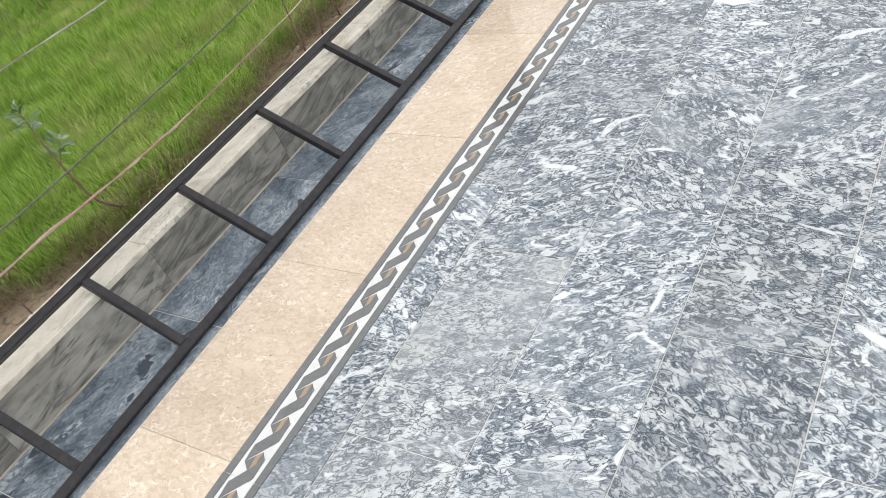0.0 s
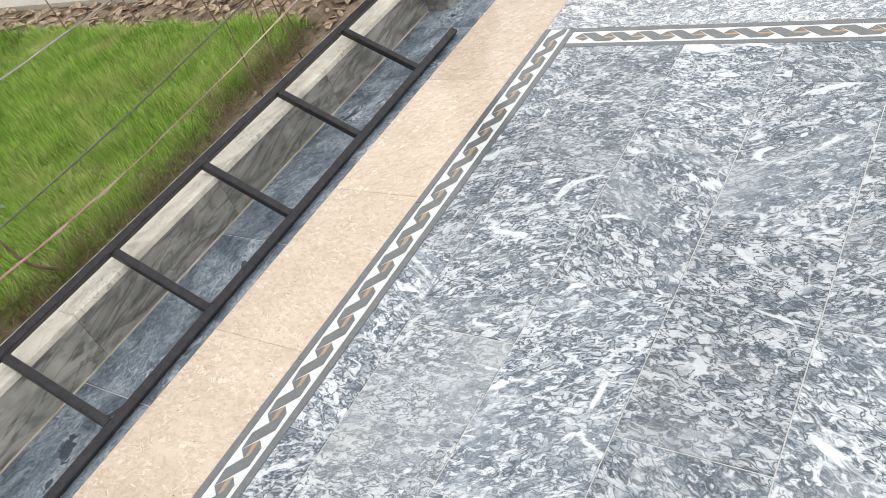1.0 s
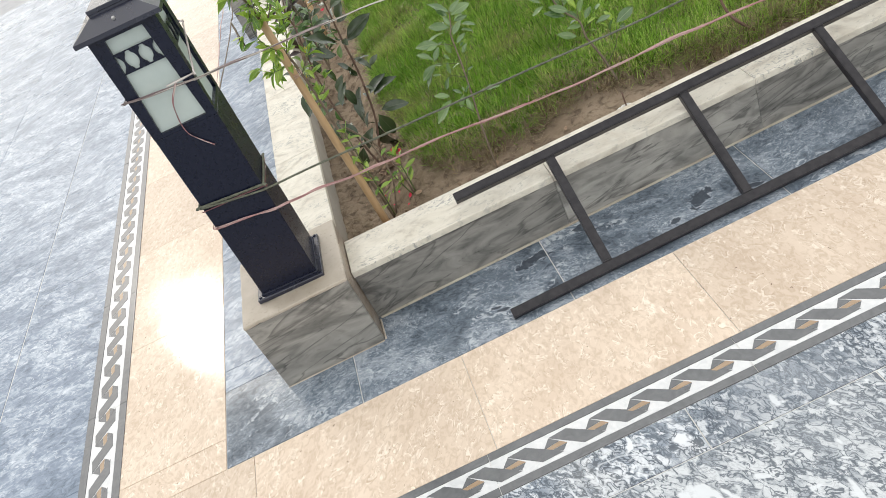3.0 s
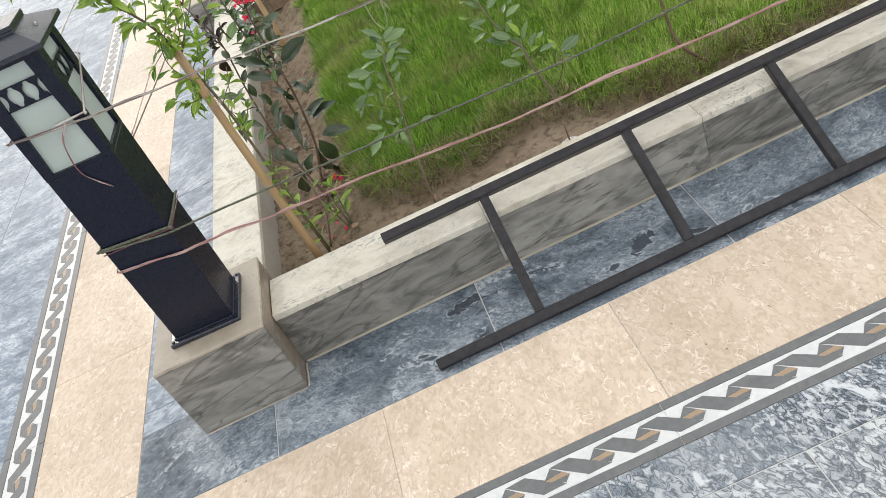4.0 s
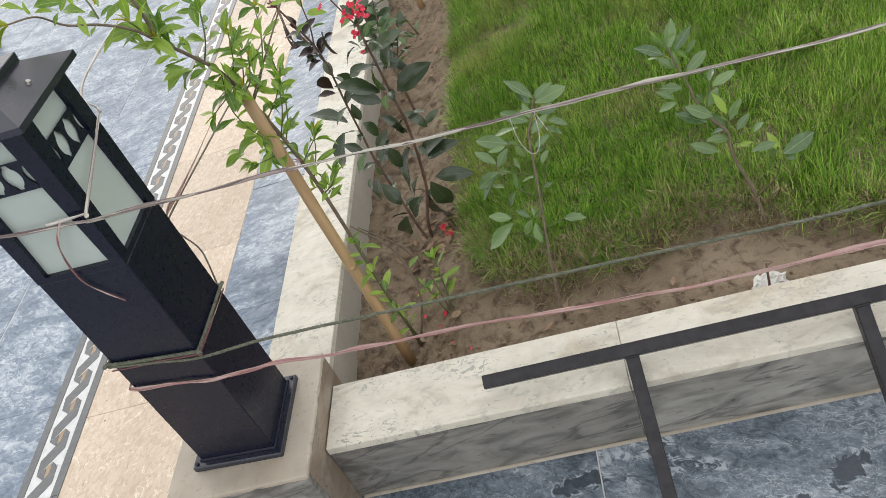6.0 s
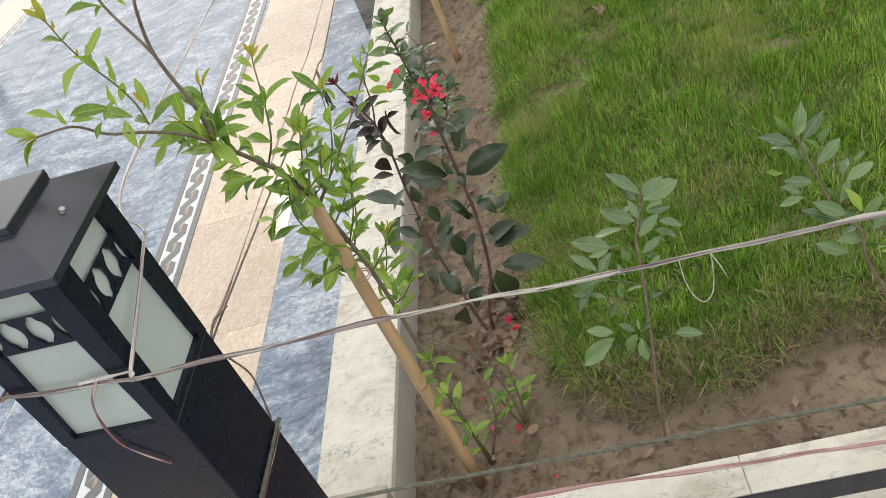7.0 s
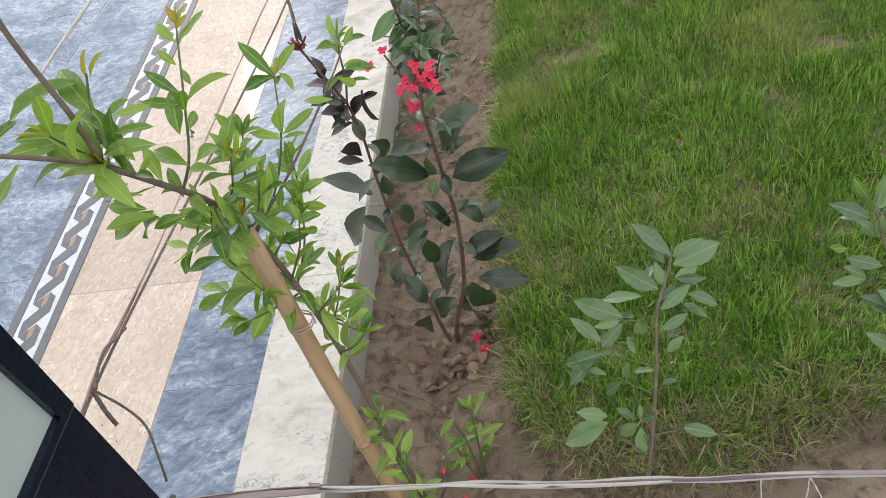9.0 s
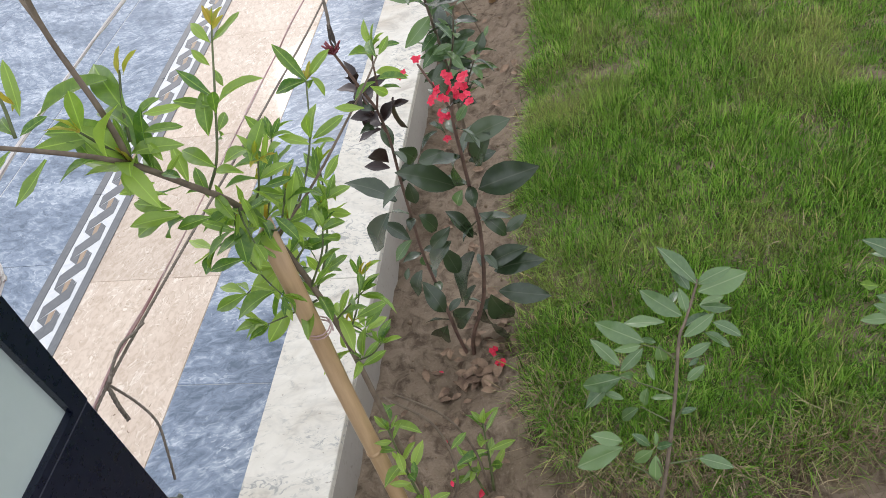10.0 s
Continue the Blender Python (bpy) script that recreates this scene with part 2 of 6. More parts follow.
def make_veneer(name, tint=None):
    """Grey wall marble with long smoky diagonal veins; tint: rusty water stains."""
    k = Mat(name, 0.32, 0.45)
    v = k.coords(True, stretch=(1.0, 1.0, 2.6), wild_turn=0.0)
    mp = k.n.new("ShaderNodeVectorRotate")
    mp.rotation_type = "Y_AXIS"
    mp.inputs["Angle"].default_value = 0.5
    k.l.new(v, mp.inputs["Vector"])
    vein = k.noise(mp.outputs[0], 6.0, 5, 0.55, 1.6)
    fine = k.noise(mp.outputs[0], 40.0, 4, 0.6, 0.5)
    long_map = k.n.new("ShaderNodeMapping")
    k.l.new(mp.outputs[0], long_map.inputs["Vector"])
    long_map.inputs["Scale"].default_value = (0.45, 1.0, 1.3)
    thread = k.noise(long_map.outputs[0], 5.0, 4, 0.5, 0.7)
    col = k.ramp(vein, (0.30, (0.085, 0.083, 0.078)), (0.43, (0.17, 0.167, 0.157)), (0.52, (0.27, 0.262, 0.243)), (0.7, (0.40, 0.385, 0.355)))
    col = k.mix(k.math("MULTIPLY", fine, 0.4), col, (0.36, 0.345, 0.31))
    col = k.mix(k.ramp(thread, (0.47, 0.0), (0.5, 0.65), (0.515, 0.0)), col, (0.06, 0.058, 0.056))
    broken = k.ramp(k.noise(v, 11.0, 3, 0.6, 0.5), (0.45, 0.0), (0.58, 1.0))
    col = k.mix(k.math("MULTIPLY", k.ramp(k.noise(long_map.outputs[0], 9.0, 5, 0.6, 1.2), (0.60, 0.0), (0.65, 0.6)), broken), col, (0.05, 0.05, 0.05))
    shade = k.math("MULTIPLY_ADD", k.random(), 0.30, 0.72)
    col = k.mix(1.0, col, k.ramp(shade, (0.0, 0.0), (1.0, 1.0)), "MULTIPLY")
    if tint:
        stain = k.noise(v, 5.0, 5, 0.6)
        col = k.mix(k.ramp(stain, (0.35, 0.25), (0.65, 0.85)), col, tint)
    k.bump(fine, 0.05, 0.001)
    return k.done(col, k.ramp(fine, (0.3, 0.26), (0.7, 0.45)))


def make_cap():
    """Cream marble coping with faint grey smudges."""
    k = Mat("coping_marble", 0.3, 0.3)
    v = k.coords(True, stretch=(1.0, 1.5, 1.0), wild_turn=0.5)
    n1 = k.noise(v, 9.0, 5, 0.6, 0.8)
    n2 = k.noise(v, 34.0, 4, 0.65, 1.0)
    col = k.ramp(n1, (0.33, (0.44, 0.40, 0.335)), (0.46, (0.60, 0.565, 0.485)), (0.7, (0.70, 0.67, 0.59)))
    col = k.mix(k.ramp(n2, (0.57, 0.0), (0.68, 0.6)), col, (0.36, 0.355, 0.32))
    vein = k.noise(v, 5.0, 4, 0.55, 2.0)
    col = k.mix(k.ramp(vein, (0.46, 0.0), (0.495, 0.2), (0.53, 0.0)), col, (0.40, 0.39, 0.36))
    scratch = k.noise(v, 42.0, 4, 0.62, 1.8)
    patch = k.noise(v, 4.0, 3, 0.5, 0.5)
    col = k.mix(k.math("MULTIPLY", k.ramp(scratch, (0.55, 0.0), (0.60, 0.75)), k.ramp(patch, (0.52, 0.0), (0.60, 1.0))), col, (0.27, 0.28, 0.265))
    stain = k.noise(v, 3.5, 5, 0.6, 0.6)
    col = k.mix(k.ramp(stain, (0.54, 0.0), (0.70, 0.5)), col, (0.44, 0.36, 0.255))
    spots = k.noise(v, 120.0, 2, 0.5)
    col = k.mix(k.ramp(spots, (0.70, 0.0), (0.74, 0.6)), col, (0.22, 0.19, 0.15))
    k.bump(n2, 0.12, 0.001)
    return k.done(col, k.ramp(n2, (0.3, 0.42), (0.7, 0.6)))


def make_rendered(name, a, b, rough=0.85):
    k = Mat(name, rough, 0.25)
    v = k.coords(True)
    n1, n2 = k.noise(v, 7.0, 5), k.noise(v, 90.0, 4)
    col = k.mix(k.ramp(n1, (0.3, 0.0), (0.7, 1.0)), a, b)
    col = k.mix(k.ramp(n2, (0.6, 0.0), (0.75, 0.5)), col, tuple(0.6 * c for c in a))
    k.bump(n2, 0.25, 0.002)
    return k.done(col)


def make_soil():
    k = Mat("soil", 0.95, 0.15)
    v = k.coords(False, world_space=True)
    n1, n2, n3 = k.noise(v, 5.0, 5), k.noise(v, 28.0, 7, 0.65, 0.6), k.noise(v, 150.0, 4, 0.6)
    col = k.ramp(n1, (0.3, (0.196, 0.149, 0.104)), (0.7, (0.325, 0.256, 0.187)))
    col = k.mix(k.ramp(n2, (0.36, 0.85), (0.52, 0.0)), col, (0.10, 0.072, 0.05))
    col = k.mix(k.ramp(n3, (0.58, 0.0), (0.72, 0.4)), col, (0.40, 0.325, 0.25))
    k.bump(k.math("ADD", n2, k.math("MULTIPLY", n3, 0.25)), 0.9, 0.016)
    return k.done(col)


def make_grass(name, stops, trans=0.28):
    k = Mat(name, 0.5, 0.35)
    col = k.ramp(k.island(), *stops)
    patch = k.noise(k.coords(False, world_space=True), 3.2, 4)
    col = k.mix(k.ramp(patch, (0.50, 0.0), (0.70, 0.42)), col, stops[-1][1])
    col = k.mix(k.ramp(k.noise(k.coords(False, world_space=True), 9.0, 3), (0.36, 0.45), (0.50, 0.0)), col, stops[1][1])
    tr = k.n.new("ShaderNodeBsdfTranslucent")
    k.l.new(col, tr.inputs["Color"])
    mx = k.n.new("ShaderNodeMixShader")
    mx.inputs[0].default_value = trans
    k.l.new(k.b.outputs[0], mx.inputs[1])
    k.l.new(tr.outputs[0], mx.inputs[2])
    k.l.new(mx.outputs[0], k.n["Material Output"].inputs["Surface"])
    return k.done(col)


def make_leaf(name, a, b, rough=0.4, trans=0.3, vein=None, spec=0.5):
    k = Mat(name, rough, spec)
    col = k.mix(k.random(), a, b)
    tex = k.n.new("ShaderNodeTexCoord").outputs["Object"]
    sep = k.n.new("ShaderNodeSeparateXYZ")
    k.l.new(tex, sep.inputs[0])
    rib = k.math("ABSOLUTE", sep.outputs[0])
    side = k.math("ABSOLUTE", k.math("SINE", k.math("MULTIPLY", k.math("ADD", sep.outputs[1], k.math("MULTIPLY", rib, -0.8)), 34.0)))
    mid = k.ramp(rib, (0.0, 0.5), (0.014, 0.0))
    fine = k.ramp(side, (0.0, 0.10), (0.12, 0.0))
    col = k.mix(k.math("MAXIMUM", mid, fine), col, vein or tuple(min(1, c * 1.9) for c in b))
    n = k.noise(tex, 6.0, 3)
    col = k.mix(k.ramp(n, (0.4, 0.0), (0.7, 0.35)), col, b)
    tr = k.n.new("ShaderNodeBsdfTranslucent")
    k.l.new(k.mix(0.5, col, k.mix(1.0, col, (1.5, 1.6, 0.6), "MULTIPLY")), tr.inputs["Color"])
    mx = k.n.new("ShaderNodeMixShader")
    mx.inputs[0].default_value = trans
    k.l.new(k.b.outputs[0], mx.inputs[1])
    k.l.new(tr.outputs[0], mx.inputs[2])
    k.l.new(mx.outputs[0], k.n["Material Output"].inputs["Surface"])
    k.bump(k.noise(tex, 3.0, 1), 0.08, 0.02)
    return k.done(col)


def make_plain(name, a, b, rough=0.5, scale=30.0, spec=0.5, metal=0.0, bump=0.1, stretch=(1, 1, 1)):
    k = Mat(name, rough, spec, metal)
    v = k.coords(True, stretch=stretch)
    n = k.noise(v, scale, 5, 0.6)
    k.bump(n, bump, 0.001)
    return k.done(k.mix(k.ramp(n, (0.35, 0.0), (0.68, 1.0)), a, b), k.ramp(n, (0.3, max(0.05, rough - 0.08)), (0.7, rough + 0.1)))


WEST = make_west_marble()
SLATE = make_slate_marble()
BEIGE = make_beige()
INLAY_DARK = make_inlay("inlay_dark", (0.085, 0.09, 0.095), (0.19, 0.195, 0.20))
INLAY_BROWN = make_inlay("inlay_brown", (0.27, 0.19, 0.12), (0.42, 0.31, 0.21))
INLAY_WHITE = make_inlay("inlay_white", (0.46, 0.48, 0.50), (0.82, 0.82, 0.81))
GROUT = make_rendered("grout", (0.62, 0.62, 0.60), (0.70, 0.69, 0.67))
PAVED_FAR = make_rendered("far_grey_paving", (0.30, 0.31, 0.33), (0.40, 0.41, 0.42), 0.6)
VENEER = make_veneer("veneer_marble")
VENEER_BROWN = make_veneer("stained_veneer_marble", (0.24, 0.175, 0.12))
CAP = make_cap()
RENDER_GREY = make_rendered("cement_render", (0.36, 0.33, 0.285), (0.43, 0.40, 0.355))
PLINTH_TOP = make_rendered("plinth_top_stone", (0.33, 0.285, 0.225), (0.50, 0.45, 0.385), 0.5)
SOIL = make_soil()
STEEL = make_plain("dark_primer_steel", (0.009, 0.0085, 0.012), (0.030, 0.027, 0.031), 0.38, 45.0, spec=0.4, bump=0.25)
LAMP_PAINT = make_plain("black_lamp_paint", (0.004, 0.006, 0.017), (0.007, 0.0092, 0.024), 0.3, 120.0, spec=0.35, bump=0.03)
FROST = make_plain("frosted_glass", (0.42, 0.48, 0.455), (0.48, 0.54, 0.51), 0.35, 8.0, bump=0.0)
SCREW = make_plain("zinc_screw", (0.35, 0.34, 0.33), (0.5, 0.49, 0.48), 0.35, 80.0, metal=1.0)
BAMBOO = make_plain("bamboo", (0.36, 0.235, 0.12), (0.49, 0.335, 0.185), 0.45, 14.0, stretch=(6, 6, 0.5))
BARK = make_plain("young_bark", (0.115, 0.085, 0.06), (0.20, 0.155, 0.11), 0.75, 60.0, bump=0.4)
BARK_PINK = make_plain("reddish_bark", (0.10, 0.058, 0.044), (0.19, 0.115, 0.085), 0.7, 50.0, bump=0.4)
STEM_GREEN = make_plain("green_stem", (0.07, 0.09, 0.03), (0.12, 0.14, 0.05), 0.6, 50.0)


def make_ribbon(name, a, b, c):
    """Faded plastic strip: each strand of its own shade, streaked along its length."""
    k = Mat(name, 0.45, 0.5)
    n = k.noise(k.coords(False, world_space=True), 14.0, 4, 0.6)
    col = k.ramp(k.math("ADD", k.math("MULTIPLY", k.random(), 0.6), k.math("MULTIPLY", n, 0.5)), (0.25, a), (0.5, b), (0.8, c))
    return k.done(col)


RIBBON = make_ribbon("faded_pink_ribbon", (0.17, 0.065, 0.075), (0.35, 0.18, 0.175), (0.52, 0.41, 0.375))
RIBBON_PALE = make_ribbon("pale_plastic_ribbon", (0.13, 0.085, 0.088), (0.27, 0.22, 0.205), (0.50, 0.48, 0.42))
RIBBON_WHITE = make_ribbon("white_plastic_ribbon", (0.30, 0.25, 0.24), (0.50, 0.45, 0.42), (0.70, 0.67, 0.63))
# sky sheen on lamp roof, lid and base plate, put into a lighter colour
SKY_SHEEN_PAINT = make_plain("sky_sheen_lamp_paint", (0.015, 0.017, 0.030), (0.021, 0.023, 0.040), 0.24, 10.0, spec=0.75, bump=0.0)
ROOT = make_plain("dead_root", (0.22, 0.16, 0.10), (0.42, 0.33, 0.23), 0.85, 60.0)
ROPE = make_plain("dark_green_rope", (0.065, 0.073, 0.05), (0.165, 0.17, 0.125), 0.7, 90.0)
TWINE = make_plain("grey_brown_twine", (0.14, 0.115, 0.09), (0.26, 0.22, 0.18), 0.8, 90.0)
TWINE_DARK = make_plain("dark_frayed_twine", (0.05, 0.04, 0.035), (0.11, 0.09, 0.075), 0.85, 90.0)
WOOD = make_plain("dark_brown_wood", (0.085, 0.05, 0.035), (0.15, 0.09, 0.06), 0.5, 20.0, stretch=(4, 4, 0.6))
PETAL = make_plain("red_petal", (0.55, 0.008, 0.02), (0.74, 0.025, 0.10), 0.5, 30.0)
BUD = make_plain("dark_red_bud", (0.12, 0.02, 0.03), (0.22, 0.04, 0.05), 0.5, 30.0)
PAPER = make_plain("white_scrap", (0.62, 0.61, 0.58), (0.74, 0.73, 0.70), 0.6, 40.0)
DRY_LEAF = make_plain("dry_leaf", (0.11, 0.066, 0.042), (0.38, 0.265, 0.175), 0.8, 30.0)
DRY_LEAF_PALE = make_plain("bleached_dry_leaf", (0.22, 0.15, 0.10), (0.52, 0.40, 0.29), 0.8, 30.0)
CLOD = make_plain("soil_clod", (0.19, 0.135, 0.09), (0.31, 0.235, 0.165), 0.95, 30.0, spec=0.15, bump=0.5)
GRASS = make_grass("grass", ((0.0, (0.028, 0.066, 0.010)), (0.30, (0.112, 0.240, 0.023)), (0.62, (0.245, 0.450, 0.050)), (0.90, (0.34, 0.52, 0.085)), (1.0, (0.56, 0.46, 0.21))))
GRASS_LUSH = make_grass("lush_grass", ((0.0, (0.046, 0.100, 0.014)), (0.30, (0.180, 0.335, 0.038)), (0.62, (0.350, 0.560, 0.085)), (0.86, (0.51, 0.66, 0.17)), (1.0, (0.64, 0.58, 0.29))), 0.40)
STRAW = make_grass("dry_grass", ((0.0, (0.085, 0.058, 0.032)), (0.40, (0.22, 0.158, 0.088)), (0.75, (0.44, 0.35, 0.205)), (1.0, (0.20, 0.23, 0.08))), 0.2)
LEAF_LIME = make_leaf("lime_leaf", (0.055, 0.148, 0.018), (0.31, 0.44, 0.072), 0.33, 0.38, spec=0.7)
LEAF_TIP = make_leaf("bronze_tip_leaf", (0.30, 0.38, 0.035), (0.42, 0.31, 0.045), 0.4, 0.4)
LEAF_DARK = make_leaf("dark_leaf", (0.018, 0.033, 0.014), (0.056, 0.084, 0.038), 0.27, 0.08, (0.12, 0.13, 0.09), 0.7)
LEAF_PURPLE = make_leaf("purple_leaf", (0.024, 0.014, 0.013), (0.042, 0.024, 0.021), 0.35, 0.1, (0.09, 0.04, 0.045))
LEAF_SAGE = make_leaf("sage_leaf", (0.044, 0.098, 0.034), (0.165, 0.262, 0.095), 0.26, 0.22, (0.38, 0.46, 0.24), 0.8)


# ---- mesh helpers ----
def part(name, bm, material, parent=None, label="", smooth=False):
    """Link a bmesh as one mesh object under a thing or a part."""
    me = bpy.data.meshes.new(name)
    bm.to_mesh(me)
    bm.free()
    me.materials.append(material)
    if smooth:
        me.shade_smooth()
    ob = new(name, me)
    if parent is not None:
        ob.parent = parent
    if label:
        ob["label"] = label
    return ob


def piece(name, me, m, parent):
    """One more object on a mesh that others share."""
    ob = new(name, me)
    ob.parent = parent
    ob.matrix_basis = m
    return ob


def thing(name, m, label, category, group="", kind=""):
    ob = new(name)
    ob.matrix_world = m
    ob.empty_display_size = 0.05
    return tagged(ob, label, category, group, kind)


def add_box(bm, lo, hi, bevel=0.0, segments=1):
    made = bmesh.ops.create_cube(bm, size=1.0)["verts"]
    for v in made:
        v.co = Vector([lo[i] + (v.co[i] + 0.5) * (hi[i] - lo[i]) for i in range(3)])
    if bevel:
        edges = list({e for v in made for e in v.link_edges})
        bmesh.ops.bevel(bm, geom=edges, offset=bevel, segments=segments, affect="EDGES", profile=0.5)
    return bm


def box(lo, hi, bevel=0.0, segments=1):
    return add_box(bmesh.new(), lo, hi, bevel, segments)


def add_prism(bm, pts, z0, z1):
    """An upright prism over a flat outline (counter-clockwise)."""
    lo = [bm.verts.new((x, y, z0)) for x, y in pts]
    hi = [bm.verts.new((x, y, z1)) for x, y in pts]
    bm.faces.new(hi)
    bm.faces.new(lo[::-1])
    n = len(pts)
    for i in range(n):
        bm.faces.new((lo[i], lo[(i + 1) % n], hi[(i + 1) % n], hi[i]))
    return bm


def smooth_line(pts, step=6):
    """A Catmull-Rom line through the points."""
    pts = [Vector(p) for p in pts]
    if len(pts) < 3:
        return [pts[0].lerp(pts[-1], i / step) for i in range(step + 1)]
    ends = [2 * pts[0] - pts[1]] + pts + [2 * pts[-1] - pts[-2]]
    out = []
    for i in range(1, len(ends) - 2):
        a, b, c, d = ends[i - 1:i + 3]
        for j in range(step):
            t = j / step
            out.append(0.5 * ((2 * b) + (c - a) * t + (2 * a - 5 * b + 4 * c - d) * t * t + (3 * b - a - 3 * c + d) * t ** 3))
    return out + [pts[-1]]


def add_tube(bm, line, radii, sides=8, flat=1.0, twist=0.0):
    """A tapering tube along a line; flat squeezes it into a ribbon, twist turns it along the way."""
    rings, n = [], len(line)
    side = None
    for i, p in enumerate(line):
        way = (line[min(i + 1, n - 1)] - line[max(i - 1, 0)]).normalized()
        if side is None:
            side = way.orthogonal().normalized()
        side = (side - way * side.dot(way)).normalized()
        other = way.cross(side)
        r = radii if isinstance(radii, (int, float)) else radii[0] + (radii[1] - radii[0]) * i / max(1, n - 1)
        ring = []
        for s in range(sides):
            a = 2 * math.pi * s / sides
            u, w = r * math.cos(a), r * flat * math.sin(a)
            ct, st = math.cos(twist * i), math.sin(twist * i)
            ring.append(bm.verts.new(p + side * (u * ct - w * st) + other * (u * st + w * ct)))
        rings.append(ring)
    for a, b in zip(rings, rings[1:]):
        for s in range(sides):
            bm.faces.new((a[s], a[(s + 1) % sides], b[(s + 1) % sides], b[s]))
    bm.faces.new(rings[0][::-1])
    bm.faces.new(rings[-1])
    return bm


def tube(pts, radii, sides=8, step=6, flat=1.0, twist=0.0):
    return add_tube(bmesh.new(), smooth_line(pts, step), radii, sides, flat, twist)


# ---- plan, in metres ----
FACE = 0.101          # front face of the planter wall, across the walk
BACK = 0.258          # its garden side
TOP = 0.182           # top of the coping
SLATE_Y = -0.189      # slate strip / beige strip
BEIGE_Y = -0.519      # beige strip / border
INNER_Y = -0.636      # border / field
SLATE_X, BEIGE_X, INNER_X = -0.195, -0.58, -0.69    # the same lines on the west side
FAR_OUT, FAR_IN = 3.205, 3.09                      # the border's turn at the far end
W_OUT, W_IN = 0.133, 0.290                         # west planter wall
E_IN = 3.36
SOIL_Z = 0.12

# ground
bm = bmesh.new()
bmesh.ops.create_grid(bm, x_segments=1, y_segments=1, size=150)
ground = part("ground", bm, PAVED_FAR)
ground.location.z = -0.008
tagged(ground, "plain grey stone ground running on beyond the paving", "ground", kind="structure")
bed = part("paving_bed", box((-6.0, -4.9, -0.007), (6.4, 7.5, -0.0022)), GROUT)
tagged(bed, "pale cement bed showing in the paving joints", "ground", kind="structure")

# planter walls
def wall(name, lo, hi, label):
    w = thing(name, pose(0, 0, 0), label, "wall", kind="structure")
    part("core", box(lo, hi), RENDER_GREY, w)
    return w


wall_south = wall("wall_south", (0.295, FACE + 0.012, -0.012), (E_IN + 0.12, BACK - 0.004, TOP - 0.02), "low planter wall faced with smoky grey marble under a cream coping")
wall_west = wall("wall_west", (W_OUT + 0.012, 0.315, -0.012), (W_IN - 0.004, 8.0, TOP - 0.02), "low planter wall with cream marble coping and bare cement inside")
wall_east = wall("wall_east", (E_IN, 0.315, -0.012), (E_IN + 0.17, 8.0, TOP - 0.0), "low rendered wall closing the end of the planter")
wall_north = wall("wall_north", (W_OUT, 8.0, -0.012), (E_IN + 0.17, 8.2, TOP), "low rendered wall at the back of the lawn")


def slabs(parent, material, name, lines, make, bevel=0.0015):
    for a, b in zip(lines, lines[1:]):
        lo, hi = make(a, b)
        c = [(p + q) / 2 for p, q in zip(lo, hi)]
        s = part(name, box([p - q for p, q in zip(lo, c)], [p - q for p, q in zip(hi, c)], bevel), material, parent)
        s.location = c


g = 0.0004
cap_lines = [0.307, 0.916, 1.519, 2.122, 2.725, 3.39]
slabs(wall_south, VENEER, "facing_slab", cap_lines, lambda a, b: ((a + g, FACE, -0.01), (b - g, FACE + 0.012, TOP - 0.021)), 0.0005)
slabs(wall_south, CAP, "coping_slab", cap_lines, lambda a, b: ((a + g, FACE - 0.004, TOP - 0.02), (b - g, BACK, TOP)), 0.0014)
SAG = 0.013           # fall of the front coping towards the far end
wall_south.matrix_world = Matrix.Translation((0.6, 0, TOP)) @ Matrix.Rotation(SAG, 4, "Y") @ Matrix.Translation((-0.6, 0, -TOP))
wcap = [0.301] + [0.927 + 0.61 * i for i in range(4)] + [2.96]
slabs(wall_west, CAP, "coping_slab", wcap, lambda a, b: ((W_OUT - 0.004, a + g, TOP - 0.02), (W_IN, b - g, TOP)), 0.0014)
slabs(wall_west, CAP, "coping_slab", [3.262 + 0.61 * i for i in range(9)], lambda a, b: ((W_OUT - 0.004, a + g, TOP - 0.02), (W_IN, b - g, TOP)), 0.0014)
slabs(wall_west, VENEER, "facing_slab", wcap, lambda a, b: ((W_OUT, a + g, -0.01), (W_OUT + 0.012, b - g, TOP - 0.021)))


